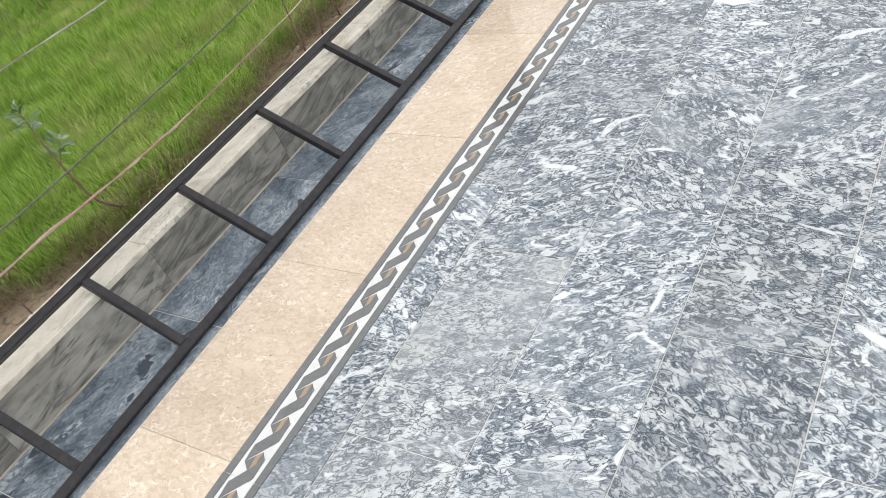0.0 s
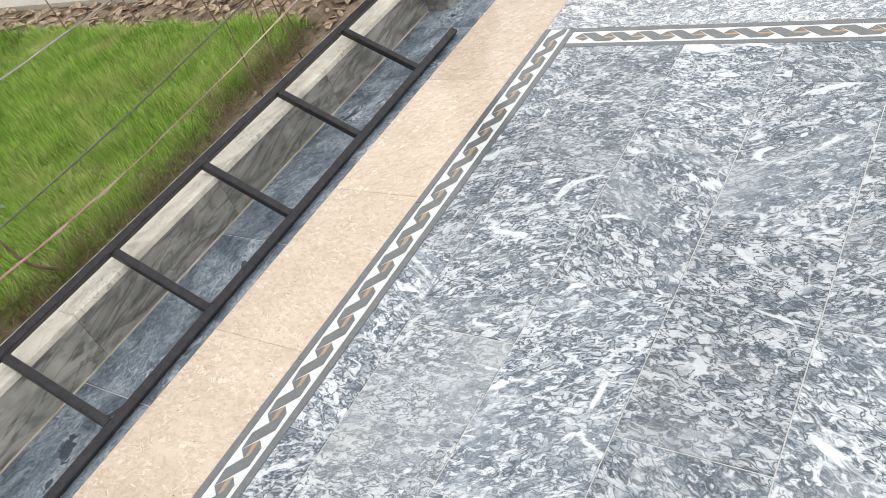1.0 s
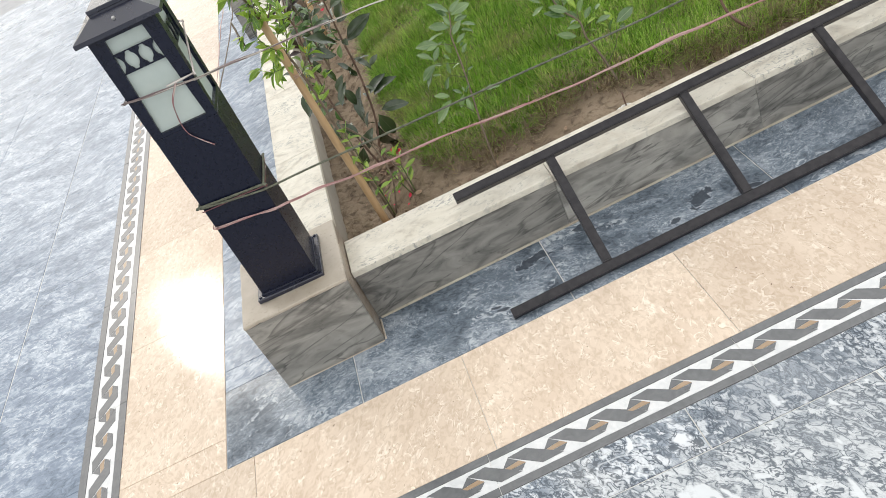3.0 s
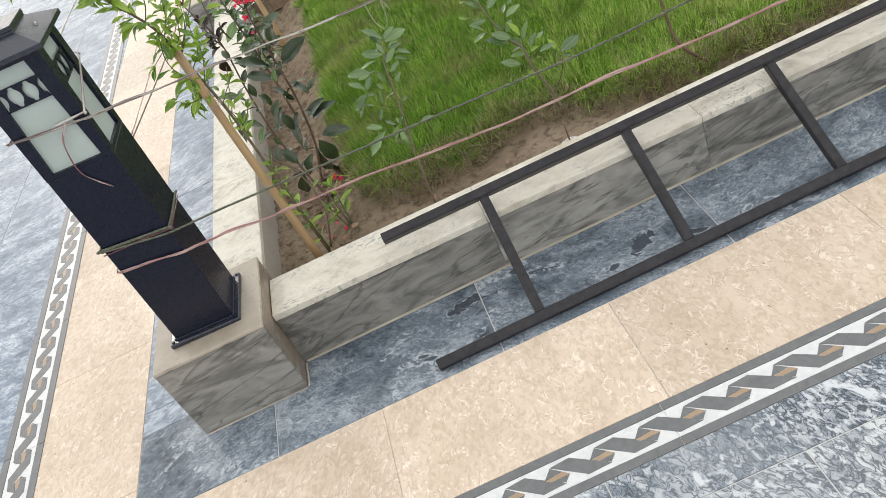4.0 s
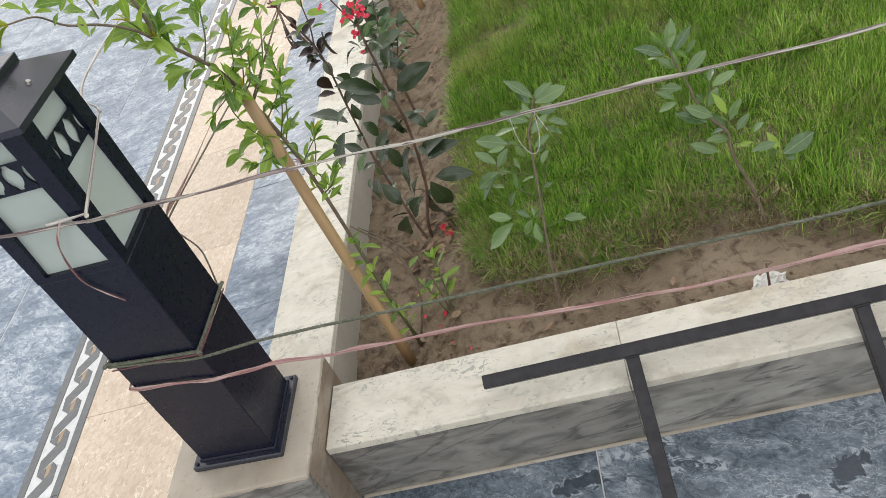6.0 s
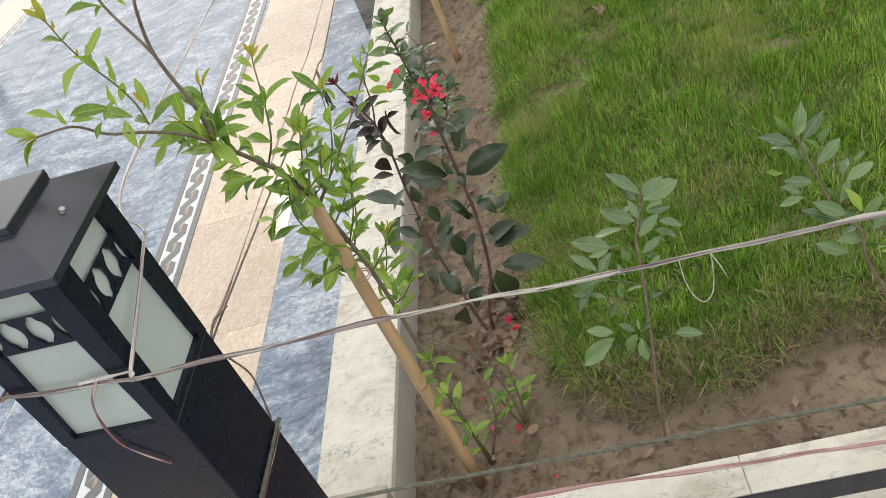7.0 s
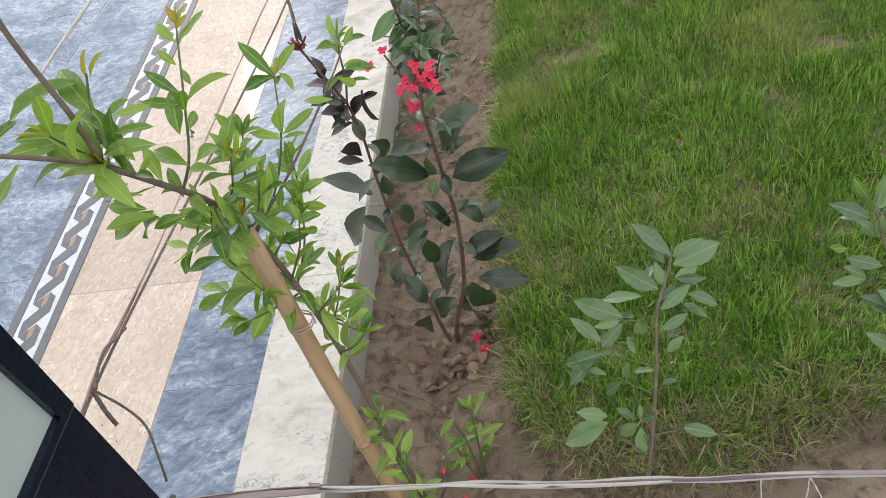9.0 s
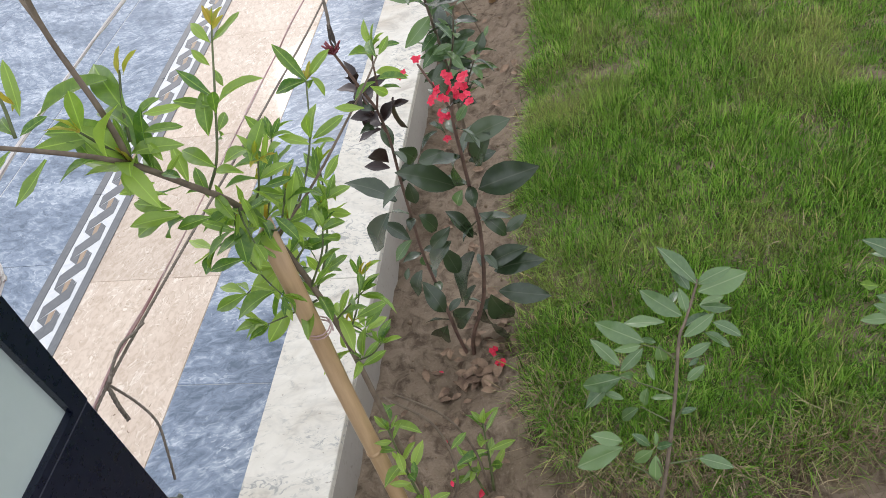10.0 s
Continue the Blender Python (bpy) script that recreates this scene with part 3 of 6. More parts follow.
def make_plinth():
    p = thing("lamp_plinth", pose(0.005, 0.002, 0), "square grey marble lamp plinth with a cement-smeared top", "plinth", "lamp plinths")
    s, h, t = 0.300, 0.247, 0.014
    part("core", box((t, t, -0.011), (s - t, s - t, h - 0.016)), RENDER_GREY, p)
    part("facing_slab", box((0, 0, -0.01), (s, t, h - 0.013), 0.0015), VENEER, p)
    part("facing_slab", box((s - t, t + g, -0.01), (s, s, h - 0.013), 0.0015), VENEER_BROWN, p, "brown-stained side slab")
    part("facing_slab", box((0, t + g, -0.01), (t, s, h - 0.013), 0.0015), VENEER, p)
    part("facing_slab", box((t + g, s - t, -0.01), (s - t - g, s, h - 0.013), 0.0015), VENEER, p)
    top = box((-0.001, -0.001, h - 0.012), (s + 0.001, s + 0.001, h), 0.0035, 2)
    bmesh.ops.subdivide_edges(top, edges=[e for e in top.edges if e.calc_length() > 0.1], cuts=22, use_grid_fill=True)
    for v in top.verts:
        chip = noise.noise(v.co * 38) + 0.6 * noise.noise(v.co * 90)
        out = Vector((v.co.x - s / 2, v.co.y - s / 2, 0))
        if max(abs(out.x), abs(out.y)) > s / 2 - 0.006:
            v.co -= out.normalized() * max(-0.0008, 0.006 * (chip - 0.25))
    part("top_slab", top, PLINTH_TOP, p, "stained beige top slab with a chipped cement edge")
    return p


plinth = make_plinth()
copy_thing(plinth, pose(3.385, -0.01, 0))
copy_thing(plinth, pose(0.005, 2.961, 0))

# garden soil: one uneven crusted sheet, lower along the west wall
xs = np.concatenate([np.linspace(W_IN - 0.006, 0.66, 62), np.linspace(0.68, E_IN + 0.01, 105)])
ys = np.concatenate([np.linspace(BACK - 0.006, 0.46, 34), np.linspace(0.467, 2.4, 215), np.linspace(2.45, 8.0, 60)])
gx, gy = np.meshgrid(xs, ys)


def lawn_edge_x(y):
    return 0.595 + 0.03 * noise.noise((1.7, y * 3.0, 0)) + 0.03 * noise.noise((5.1, y * 9.0, 0))


def lawn_edge_y(x):
    base = 0.64 - 0.185 * min(1, max(0, (x - 0.58) / 0.16)) + 0.07 * min(1, max(0, (x - 0.95) / 0.12)) - 0.04 * min(1, max(0, (x - 1.17) / 0.15)) - 0.135 * min(1, max(0, (x - 1.28) / 0.35)) + 0.10 * min(1, max(0, (x - 2.1) / 0.6))
    return base + 0.010 + 0.02 * noise.noise((x * 3.0, 2.2, 0)) + 0.035 * noise.noise((x * 9.0, 6.0, 0))


def soil_height(x, y):
    """Trodden lower bed along the walls, and a raised ragged step up to the turf."""
    z = SOIL_Z - 0.012 - 0.072 * min(1, max(0, (0.60 - x) / 0.16)) * min(1, max(0, (y - 0.27) / 0.12))
    z += 0.010 * noise.noise((x * 4, y * 4, 0)) + 0.006 * noise.noise((x * 12, y * 12, 3))
    rough = 0.45 if y < 0.45 and x > 0.6 else 1.0
    z += rough * (0.014 * abs(noise.noise((x * 22, y * 22, 7))) + 0.008 * noise.noise((x * 48, y * 48, 9)))
    up = min(1, max(0, (x - lawn_edge_x(y) + 0.02) / 0.09)) * min(1, max(0, (y - lawn_edge_y(x) + 0.025) / 0.035))
    return z + 0.042 * up


gz = np.array([[soil_height(x, y) for x, y in zip(rx, ry)] for rx, ry in zip(gx, gy)])
nx = len(xs)
faces = [(j * nx + i, j * nx + i + 1, (j + 1) * nx + i + 1, (j + 1) * nx + i) for j in range(len(ys) - 1) for i in range(nx - 1)]
me = bpy.data.meshes.new("soil")
me.from_pydata(np.stack([gx.ravel(), gy.ravel(), gz.ravel()], 1).tolist(), [], faces)
me.materials.append(SOIL)
me.shade_smooth()
soil = tagged(new("soil", me), "bare brown garden soil inside the planter walls", "soil", kind="structure")


def soil_at(x, y):
    i, j = int(np.argmin(abs(xs - x))), int(np.argmin(abs(ys - y)))
    return float(gz[j, i])


def blades(name, count, area, height, width, material, label, keep, lean=0.5, seed=3, category="grass", tuft=26, spread=0.016, lift=0.0):
    """A sward of thin bent blades growing in tufts, as one mesh."""
    rng = np.random.default_rng(seed)
    x0, x1, y0, y1 = area
    nt = count // tuft
    tx, ty = rng.uniform(x0, x1, nt), rng.uniform(y0, y1, nt)
    ok = np.array([keep(x, y) for x, y in zip(tx, ty)])
    tx, ty = tx[ok], ty[ok]
    nt = len(tx)
    clump = np.array([noise.noise((x * 6, y * 6, 9)) + 0.5 * noise.noise((x * 17, y * 17, 4)) for x, y in zip(tx, ty)])
    taz, tlean = rng.uniform(0, 2 * np.pi, nt), rng.uniform(0.0, 0.35, nt)
    th = (0.62 + 0.7 * rng.random(nt)) * (1 + 0.7 * clump).clip(0.3, 2)
    own = np.repeat(np.arange(nt), tuft)
    n = len(own)
    ox, oy = rng.normal(0, spread, n), rng.normal(0, spread, n)
    px, py = (tx[own] + ox).clip(xs[0], xs[-1]), (ty[own] + oy).clip(BACK + 0.01, ys[-1])
    pz = gz[np.searchsorted(ys, py).clip(0, len(ys) - 1), np.searchsorted(xs, px).clip(0, nx - 1)] - 0.004 + lift * rng.random(n)
    h = height * (0.45 + 0.9 * rng.random(n)) * th[own]
    w = width * (0.6 + 0.7 * rng.random(n))
    az = np.arctan2(oy, ox) + rng.normal(0, 0.9, n)
    tilt = np.abs(rng.normal(0.0, lean, n)).clip(0, 1.4)
    dx = np.cos(az) * np.sin(tilt) + np.cos(taz[own]) * tlean[own]
    dy = np.sin(az) * np.sin(tilt) + np.sin(taz[own]) * tlean[own]
    dz = np.cos(tilt) + 0.15
    norm = np.sqrt(dx * dx + dy * dy + dz * dz)
    dx, dy, dz = dx / norm, dy / norm, dz / norm
    fa = rng.uniform(0, 2 * np.pi, n)
    ux, uy = np.cos(fa) * w / 2, np.sin(fa) * w / 2
    sag = rng.uniform(0.05, 1.35, n)

    def ring(s, k):
        z = h * (dz * s - sag * s * s * np.sqrt(dx * dx + dy * dy) * 0.8)
        out = h * s * (1 + 0.35 * sag * s)
        return np.stack([px + dx * out + ux * k, py + dy * out + uy * k, pz + np.maximum(z, 0.002 * s)], 1)

    v = np.stack([ring(0, 1), ring(0, -1), ring(0.6, 0.8), ring(0.6, -0.8), ring(1.0, 0.0)], 1).reshape(-1, 3)
    b = np.arange(n)[:, None] * 5
    f = np.concatenate([b + [[0, 1, 3]], b + [[0, 3, 2]], b + [[2, 3, 4]]])
    me = bpy.data.meshes.new(name)
    me.vertices.add(len(v))
    me.vertices.foreach_set("co", v.ravel().astype(np.float32))
    me.loops.add(len(f) * 3)
    me.loops.foreach_set("vertex_index", f.ravel().astype(np.int32))
    me.polygons.add(len(f))
    me.polygons.foreach_set("loop_start", np.arange(len(f), dtype=np.int32) * 3)
    me.update(calc_edges=True)
    me.materials.append(material)
    return tagged(new(name, me), label, category, kind="stuff")


def in_lawn(x, y):
    return x > lawn_edge_x(y) and y > lawn_edge_y(x) and x < 3.07 + 0.05 * noise.noise((y * 4, 0, 0)) and noise.noise((x * 7, y * 7, 20)) > -0.55


def worn(x, y):
    """Thin places in the lawn where the dry thatch shows."""
    return in_lawn(x, y) and noise.noise((x * 5, y * 5, 40)) + 0.6 * noise.noise((x * 13, y * 13, 44)) > 0.22


def at_edge(x, y):
    d = min(x - lawn_edge_x(y), y - lawn_edge_y(x))
    return -0.035 < d < 0.05 + 0.05 * noise.noise((x * 6, y * 6, 30)) and x < 3.05


def fringe(x, y):
    d = y - lawn_edge_y(x)
    return 0.62 < x < 3.0 and 0.0 < d < 0.05 and noise.noise((x * 8, y * 8, 33)) > 0.0


def thatch(x, y):
    """The tangle of dead stems that overhangs the bed along the front wall."""
    d = y - lawn_edge_y(x)
    return 0.62 < x < 3.0 and -0.022 - 0.05 * max(0, noise.noise((x * 10, 4, 2)) + 0.1) < d < (0.045 if x < 1.3 else 0.02) + 0.07 * noise.noise((x * 7, y * 7, 51)) and noise.noise((x * 14, y * 14, 33)) > -0.25


def lush(x, y):
    """How the lawn thickens towards the far end."""
    return x - 0.35 * max(0, y - 0.6) + 0.3 * noise.noise((x * 2.5, y * 2.5, 60)) + 0.35 * noise.noise((x * 19, y * 19, 61)) > 1.38


blades("grass", 620000, (0.5, 3.15, 0.3, 2.4), 0.041, 0.0021, GRASS, "green uncut lawn grass growing in uneven tufts", lambda x, y: in_lawn(x, y) and not lush(x, y), 0.95, tuft=14, spread=0.014)
blades("grass", 620000, (0.5, 3.15, 0.3, 2.4), 0.046, 0.0022, GRASS_LUSH, "lush bright green lawn grass towards the end wall", lambda x, y: in_lawn(x, y) and lush(x, y), 0.95, 4, tuft=14, spread=0.016)
blades("grass", 260000, (0.5, 3.1, 2.4, 7.9), 0.058, 0.0046, GRASS, "fresh green uncut lawn grass growing in uneven tufts", in_lawn, 0.8, 5)
blades("dry_grass", 34000, (0.5, 3.1, 0.3, 3.0), 0.036, 0.0022, STRAW, "dry straw-coloured grass along the ragged lawn edge", at_edge, 1.1, 8)
blades("dry_grass", 80000, (0.6, 3.1, 0.35, 3.5), 0.038, 0.0016, STRAW, "withered grass tangled between the green tufts", worn, 1.5, 9, lift=0.030, tuft=12, spread=0.02)
blades("dry_grass", 80000, (0.62, 3.05, 0.27, 0.7), 0.034, 0.0016, STRAW, "brown thatch of dead stems overhanging the bed", thatch, 1.5, 10, lift=0.040, tuft=10, spread=0.02)
blades("grass", 60000, (0.62, 3.05, 0.27, 0.7), 0.046, 0.0022, GRASS, "sparse green tufts creeping over the bed's edge", fringe, 1.1, 11, tuft=12)

# mortar lines at the foot of the wall and plinth
mortar = thing("mortar_joint", pose(0, 0, 0), "pale mortar line at the foot of the planter wall", "trim", kind="structure")
for lo, hi in (((0.312, FACE - 0.007, -0.002), (3.38, FACE + 0.001, 0.004)), ((0.3055, 0.002, -0.002), (0.3115, FACE - 0.0075, 0.003)), ((0.005, -0.003, -0.002), (0.305, 0.0015, 0.0025))):
    part("mortar_bead", box(lo, hi, 0.002), PLINTH_TOP, mortar)

# ---- ladder-like steel frame, one rail on the coping, one on the paving ----
def make_ladder():
    x0, x1 = 0.653, 3.19
    lo, hi = Vector((0, -0.154, 0.0165)), Vector((0, 0.141, 0.2235))
    across = (hi - lo).normalized()
    span = (hi - lo).length
    tilt = math.degrees(math.atan2(across.z, across.y))
    lad = thing("steel_ladder", pose(x0, lo.y, lo.z, tilt, 0, 0.35), "dark grey welded steel ladder resting on paving and coping", "ladder")
    r, L = 0.0128, x1 - x0

    def hollow(length, half_w, half_h, wall_t, axis):
        bm = bmesh.new()
        rings = []
        for u, k in ((0, 1.0), (length, 1.0), (length, 0.0), (length - 0.03, 0.0), (0.03, 0.0), (0, 0.0)):
            a, b = half_w - (0 if k else wall_t), half_h - (0 if k else wall_t)
            ring = []
            for s, q in ((-1, -1), (1, -1), (1, 1), (-1, 1)):
                ring.append(bm.verts.new((u, s * a, q * b) if axis == "x" else (s * a, u, q * b)))
            rings.append(ring)
        order = [0, 1, 2, 3]
        for i, j in zip(order, order[1:]):
            for s in range(4):
                bm.faces.new((rings[i][s], rings[i][(s + 1) % 4], rings[j][(s + 1) % 4], rings[j][s]))
        bm.faces.new(rings[3])
        for s in range(4):
            bm.faces.new((rings[0][s], rings[5][s], rings[5][(s + 1) % 4], rings[0][(s + 1) % 4]))
            bm.faces.new((rings[5][s], rings[4][s], rings[4][(s + 1) % 4], rings[5][(s + 1) % 4]))
        bm.faces.new(rings[4][::-1])
        bmesh.ops.recalc_face_normals(bm, faces=bm.faces)
        long_edges = [e for e in bm.edges if abs(e.calc_length() - length) < 1e-4]
        bmesh.ops.bevel(bm, geom=long_edges, offset=0.002, segments=2, affect="EDGES")
        return bm

    for y in (0.0, span):
        rail = part("rail", hollow(L, r, r, 0.0018, "x"), STEEL, lad)
        rail.location.y = y
        if y:
            rail.rotation_euler = (0, SAG * across.y, -SAG * across.z - 0.003)
    for i in range(6):
        x = 0.281 + 0.3990 * i
        length = span - 2 * r - (SAG * across.z + 0.003) * x
        rung = part("rung", hollow(length, 0.0125, 0.0112, 0.0016, "y"), STEEL, lad)
        rung.location = (x, r, -0.001)
        rung.rotation_euler.x = -SAG * across.y * x / span
        for y in (0.001, length - 0.001):
            bead = bmesh.new()
            for k in range(5):
                m = pose(-0.010 + 0.005 * k, y, 0.0115) @ Matrix.Diagonal((0.0045, 0.003, 0.0024, 1))
                bmesh.ops.create_icosphere(bead, subdivisions=1, radius=1.0, matrix=m)
            part("weld_bead", bead, STEEL, rung, smooth=True)
    return lad


make_ladder()


# ---- bollard lamp on the plinth ----
def make_lamp():
    lamp = thing("garden_lamp", pose(0.159, 0.155, 0.247, 0.87, 1.6, -1.73), "black square bollard lamp with frosted panes and a hipped roof", "lamp", "garden lamps")
    part("base_plate", box((-0.096, -0.096, 0), (0.096, 0.096, 0.014), 0.003, 2), SKY_SHEEN_PAINT, lamp)
    foot = bmesh.new()
    add_box(foot, (-0.083, -0.083, 0.012), (0.083, 0.083, 0.019), 0.003, 2)
    part("foot_moulding", foot, LAMP_PAINT, lamp)
    for x in (-0.087, 0.087):
        for y in (-0.087, 0.087):
            b = bmesh.new()
            bmesh.ops.create_cone(b, cap_ends=True, segments=6, radius1=0.0045, radius2=0.004, depth=0.004, matrix=pose(x, y, 0.0155))
            part("bolt", b, LAMP_PAINT, lamp)
    hw, hb = 0.0795, 0.528
    body = bmesh.new()
    add_box(body, (-hw, -hw, 0.018), (hw, hw, hb), 0.002, 1)
    part("body", body, LAMP_PAINT, lamp)
    part("lantern_core", box((-hw + 0.02, -hw + 0.02, hb), (hw - 0.02, hw - 0.02, 0.785)), FROST, lamp, "pale diffuser inside the lantern")
    for k in range(4):
        face = pose(0, 0, 0, 0, 0, 90 * k)
        fr = bmesh.new()
        t = 0.012

        def plate(pts):
            """A flat bar in the plane of the face, given as (across, height)."""
            f0 = [fr.verts.new((x, -hw, z)) for x, z in pts]
            f1 = [fr.verts.new((x, -hw + t, z)) for x, z in pts]
            fr.faces.new(f0)
            fr.faces.new(f1[::-1])
            n = len(pts)
            for i in range(n):
                fr.faces.new((f0[i], f1[i], f1[(i + 1) % n], f0[(i + 1) % n]))

        wb, wt = 0.0585, 0.0440        # half widths of the opening, below and above
        h0, h1 = hb, 0.788
        e = hw - 0.0002
        plate([(-e, h0), (-wb, h0), (-wt, h1), (-e, h1)])
        plate([(wb, h0), (e, h0), (e, h1), (wt, h1)])
        mid = lambda z: wb + (wt - wb) * (z - h0) / (h1 - h0)
        plate([(-wb, h0), (wb, h0), (mid(0.538), 0.538), (-mid(0.538), 0.538)])
        plate([(-mid(0.775), 0.775), (mid(0.775), 0.775), (wt, h1), (-wt, h1)])
        fr.transform(face)
        bmesh.ops.recalc_face_normals(fr, faces=fr.faces)
        part("lantern_frame", fr, LAMP_PAINT, lamp)
        # pierced band: round holes with small lugs, cut off at the frame
        bd = bmesh.new()
        z0, z1, cell = 0.691, 0.741, 0.0335
        zc, R, RZ = (z0 + z1) / 2, 0.0145, 0.0180
        for c in (-1.5, -0.5, 0.5, 1.5):
            cx, n = c * cell, 24
            inner, outer = [], []
            for s in range(n):
                a = 2 * math.pi * s / n
                rr = 1.25 if abs(math.sin(a)) > 0.95 else 1.0
                ca, sa_ = math.cos(a), math.sin(a)
                q = 1 / max(abs(ca), abs(sa_))
                inner.append((cx + rr * R * ca, zc + rr * RZ * sa_))
                outer.append((cx + q * ca * cell / 2, zc + q * sa_ * (z1 - z0) / 2))
            vi = [bd.verts.new((x, -hw + 0.003, z)) for x, z in inner]
            vo = [bd.verts.new((x, -hw + 0.003, z)) for x, z in outer]
            vb = [bd.verts.new((x, -hw + 0.007, z)) for x, z in inner]
            for s in range(n):
                s2 = (s + 1) % n
                bd.faces.new((vi[s], vi[s2], vo[s2], vo[s]))
                bd.faces.new((vb[s], vb[s2], vi[s2], vi[s]))
        w = mid(0.713) + 0.002
        for sign in (-1, 1):
            geom = bd.verts[:] + bd.edges[:] + bd.faces[:]
            bmesh.ops.bisect_plane(bd, geom=geom, plane_co=(sign * w, 0, 0), plane_no=(sign, 0, 0), clear_outer=True)
        bd.transform(face)
        bmesh.ops.recalc_face_normals(bd, faces=bd.faces)
        part("pierced_band", bd, LAMP_PAINT, lamp)
        for nm, a, b in (("pane", 0.536, 0.779),):
            pn = bmesh.new()
            y = -hw + 0.0085
            vs = [pn.verts.new((x, yy, z)) for yy in (y, y + 0.003) for x, z in ((-mid(a) - 0.003, a), (mid(a) + 0.003, a), (mid(b) + 0.003, b), (-mid(b) - 0.003, b))]
            for q in ((0, 1, 2, 3), (7, 6, 5, 4), (0, 4, 5, 1), (1, 5, 6, 2), (2, 6, 7, 3), (3, 7, 4, 0)):
                pn.faces.new([vs[i] for i in q])
            pn.transform(face)
            part(nm, pn, FROST, lamp, "frosted pale green glass")
    # hipped roof with an open lip and a smaller lid
    rf = bmesh.new()
    a, b = 0.1005, 0.051
    rings = [[(s * h, t * h, z) for s, t in ((-1, -1), (1, -1), (1, 1), (-1, 1))] for h, z in ((a - 0.004, 0.787), (a, 0.787), (a, 0.797), (b, 0.823), (b, 0.8275), (b - 0.004, 0.8275))]
    vr = [[rf.verts.new(p) for p in r] for r in rings]
    for r0, r1 in zip(vr, vr[1:]):
        for s in range(4):
            rf.faces.new((r0[s], r0[(s + 1) % 4], r1[(s + 1) % 4], r1[s]))
    rf.faces.new(vr[0][::-1])
    rf.faces.new(vr[-1])
    part("roof", rf, SKY_SHEEN_PAINT, lamp)
    lid = bmesh.new()
    add_box(lid, (-0.052, -0.052, 0.8278), (0.052, 0.052, 0.837), 0.001)
    roof_lid = part("roof_lid", lid, SKY_SHEEN_PAINT, lamp)
    kb = bmesh.new()
    bmesh.ops.create_uvsphere(kb, u_segments=12, v_segments=8, radius=0.012, matrix=pose(0, 0, 0.842) @ Matrix.Diagonal((1, 1, 0.7, 1)))
    part("knob", kb, SCREW, roof_lid, smooth=True)
    for k in range(4):
        sc = bmesh.new()
        m = pose(0, 0, 0, 0, 0, 90 * k) @ pose(0.0785, 0.0, 0.8100, 0, 27, 0)
        bmesh.ops.create_cone(sc, cap_ends=True, segments=10, radius1=0.0052, radius2=0.0035, depth=0.005, matrix=m)
        part("screw", sc, SCREW, lamp, smooth=False)
    return lamp


lamp = make_lamp()
copy_thing(lamp, pose(3.535, 0.139, 0.247))
copy_thing(lamp, pose(0.16, 5.95, 0.247))
copy_thing(plinth, pose(0.005, 5.80, 0))


# ---- strings tied round the lamp and along both walls ----
def string(name, pts, radius, material, label, flat=1.0, twist=0.0, sides=7, step=10):
    """A ribbon (flat, turning on itself and of uneven width) or a laid rope of three strands."""
    line = smooth_line(pts, step)
    scale = radius[0] if isinstance(radius, tuple) else radius
    whole = thing(name, Matrix.Translation(line[0]), label, "string", "strings along the planter")
    if name in ("rope", "twine"):
        fine = []
        for a, b in zip(line, line[1:]):
            n = max(1, int((b - a).length / 0.0035))
            fine += [a.lerp(b, i / n) for i in range(n)]
        fine.append(line[-1])
        for s in range(3):
            strand = []
            for i, p in enumerate(fine):
                way = (fine[min(i + 1, len(fine) - 1)] - fine[max(i - 1, 0)]).normalized()
                u = way.cross(Vector((0.1, 0.2, 1))).normalized()
                w = way.cross(u)
                a = i * 1.1 + s * 2.094
                strand.append(p - line[0] + (u * math.cos(a) + w * math.sin(a)) * scale * 0.5)
            part("strand", add_tube(bmesh.new(), strand, scale * 0.62, 5), material, whole, "", True)
        return whole
    for j in range(4):
        bm = bmesh.new()
        wild = Vector((3.1 * j, 1.7 * j, 5.3 * j))
        own = [c + Vector((noise.noise(c * 11.0 + wild), noise.noise(c * 11.0 + wild * 2), noise.noise(c * 11.0 + wild * 3))) * scale * 0.85 for c in line]
        r = tuple(0.62 * q for q in radius) if isinstance(radius, tuple) else 0.62 * scale
        add_tube(bm, own, r, sides, flat, twist * (1 + 0.3 * j))
        bm.verts.ensure_lookup_table()
        for i, c in enumerate(own):
            k = 0.8 + 0.8 * noise.noise(c * 9.0 + wild) + 0.3 * noise.noise(c * 31.0)
            for v in bm.verts[i * sides:(i + 1) * sides]:
                v.co = c + (v.co - c) * max(k, 0.25) - line[0]
        part("strand", bm, material, whole, "", True)
    return whole


def taut_loop(pts):
    """Points close to each corner, so that the smoothed line keeps its corners."""
    pts = [Vector(p) for p in pts]
    out = [pts[0]]
    for a, b, c in zip(pts, pts[1:], pts[2:]):
        out += [b.lerp(a, 0.05), b.lerp(c, 0.05)]
    return out + [pts[-1]]


def lc(u, v, z):
    """A point at the lamp's corner (u, v = -1 or 1) at the height z, on its slightly leaning body."""
    h, a = 0.0795, radians(-1.73)
    x, y = u * h * math.cos(a) - v * h * math.sin(a), u * h * math.sin(a) + v * h * math.cos(a)
    return (0.159 + 0.0280 * (z - 0.247) + x, 0.155 - 0.0152 * (z - 0.247) + y, z)


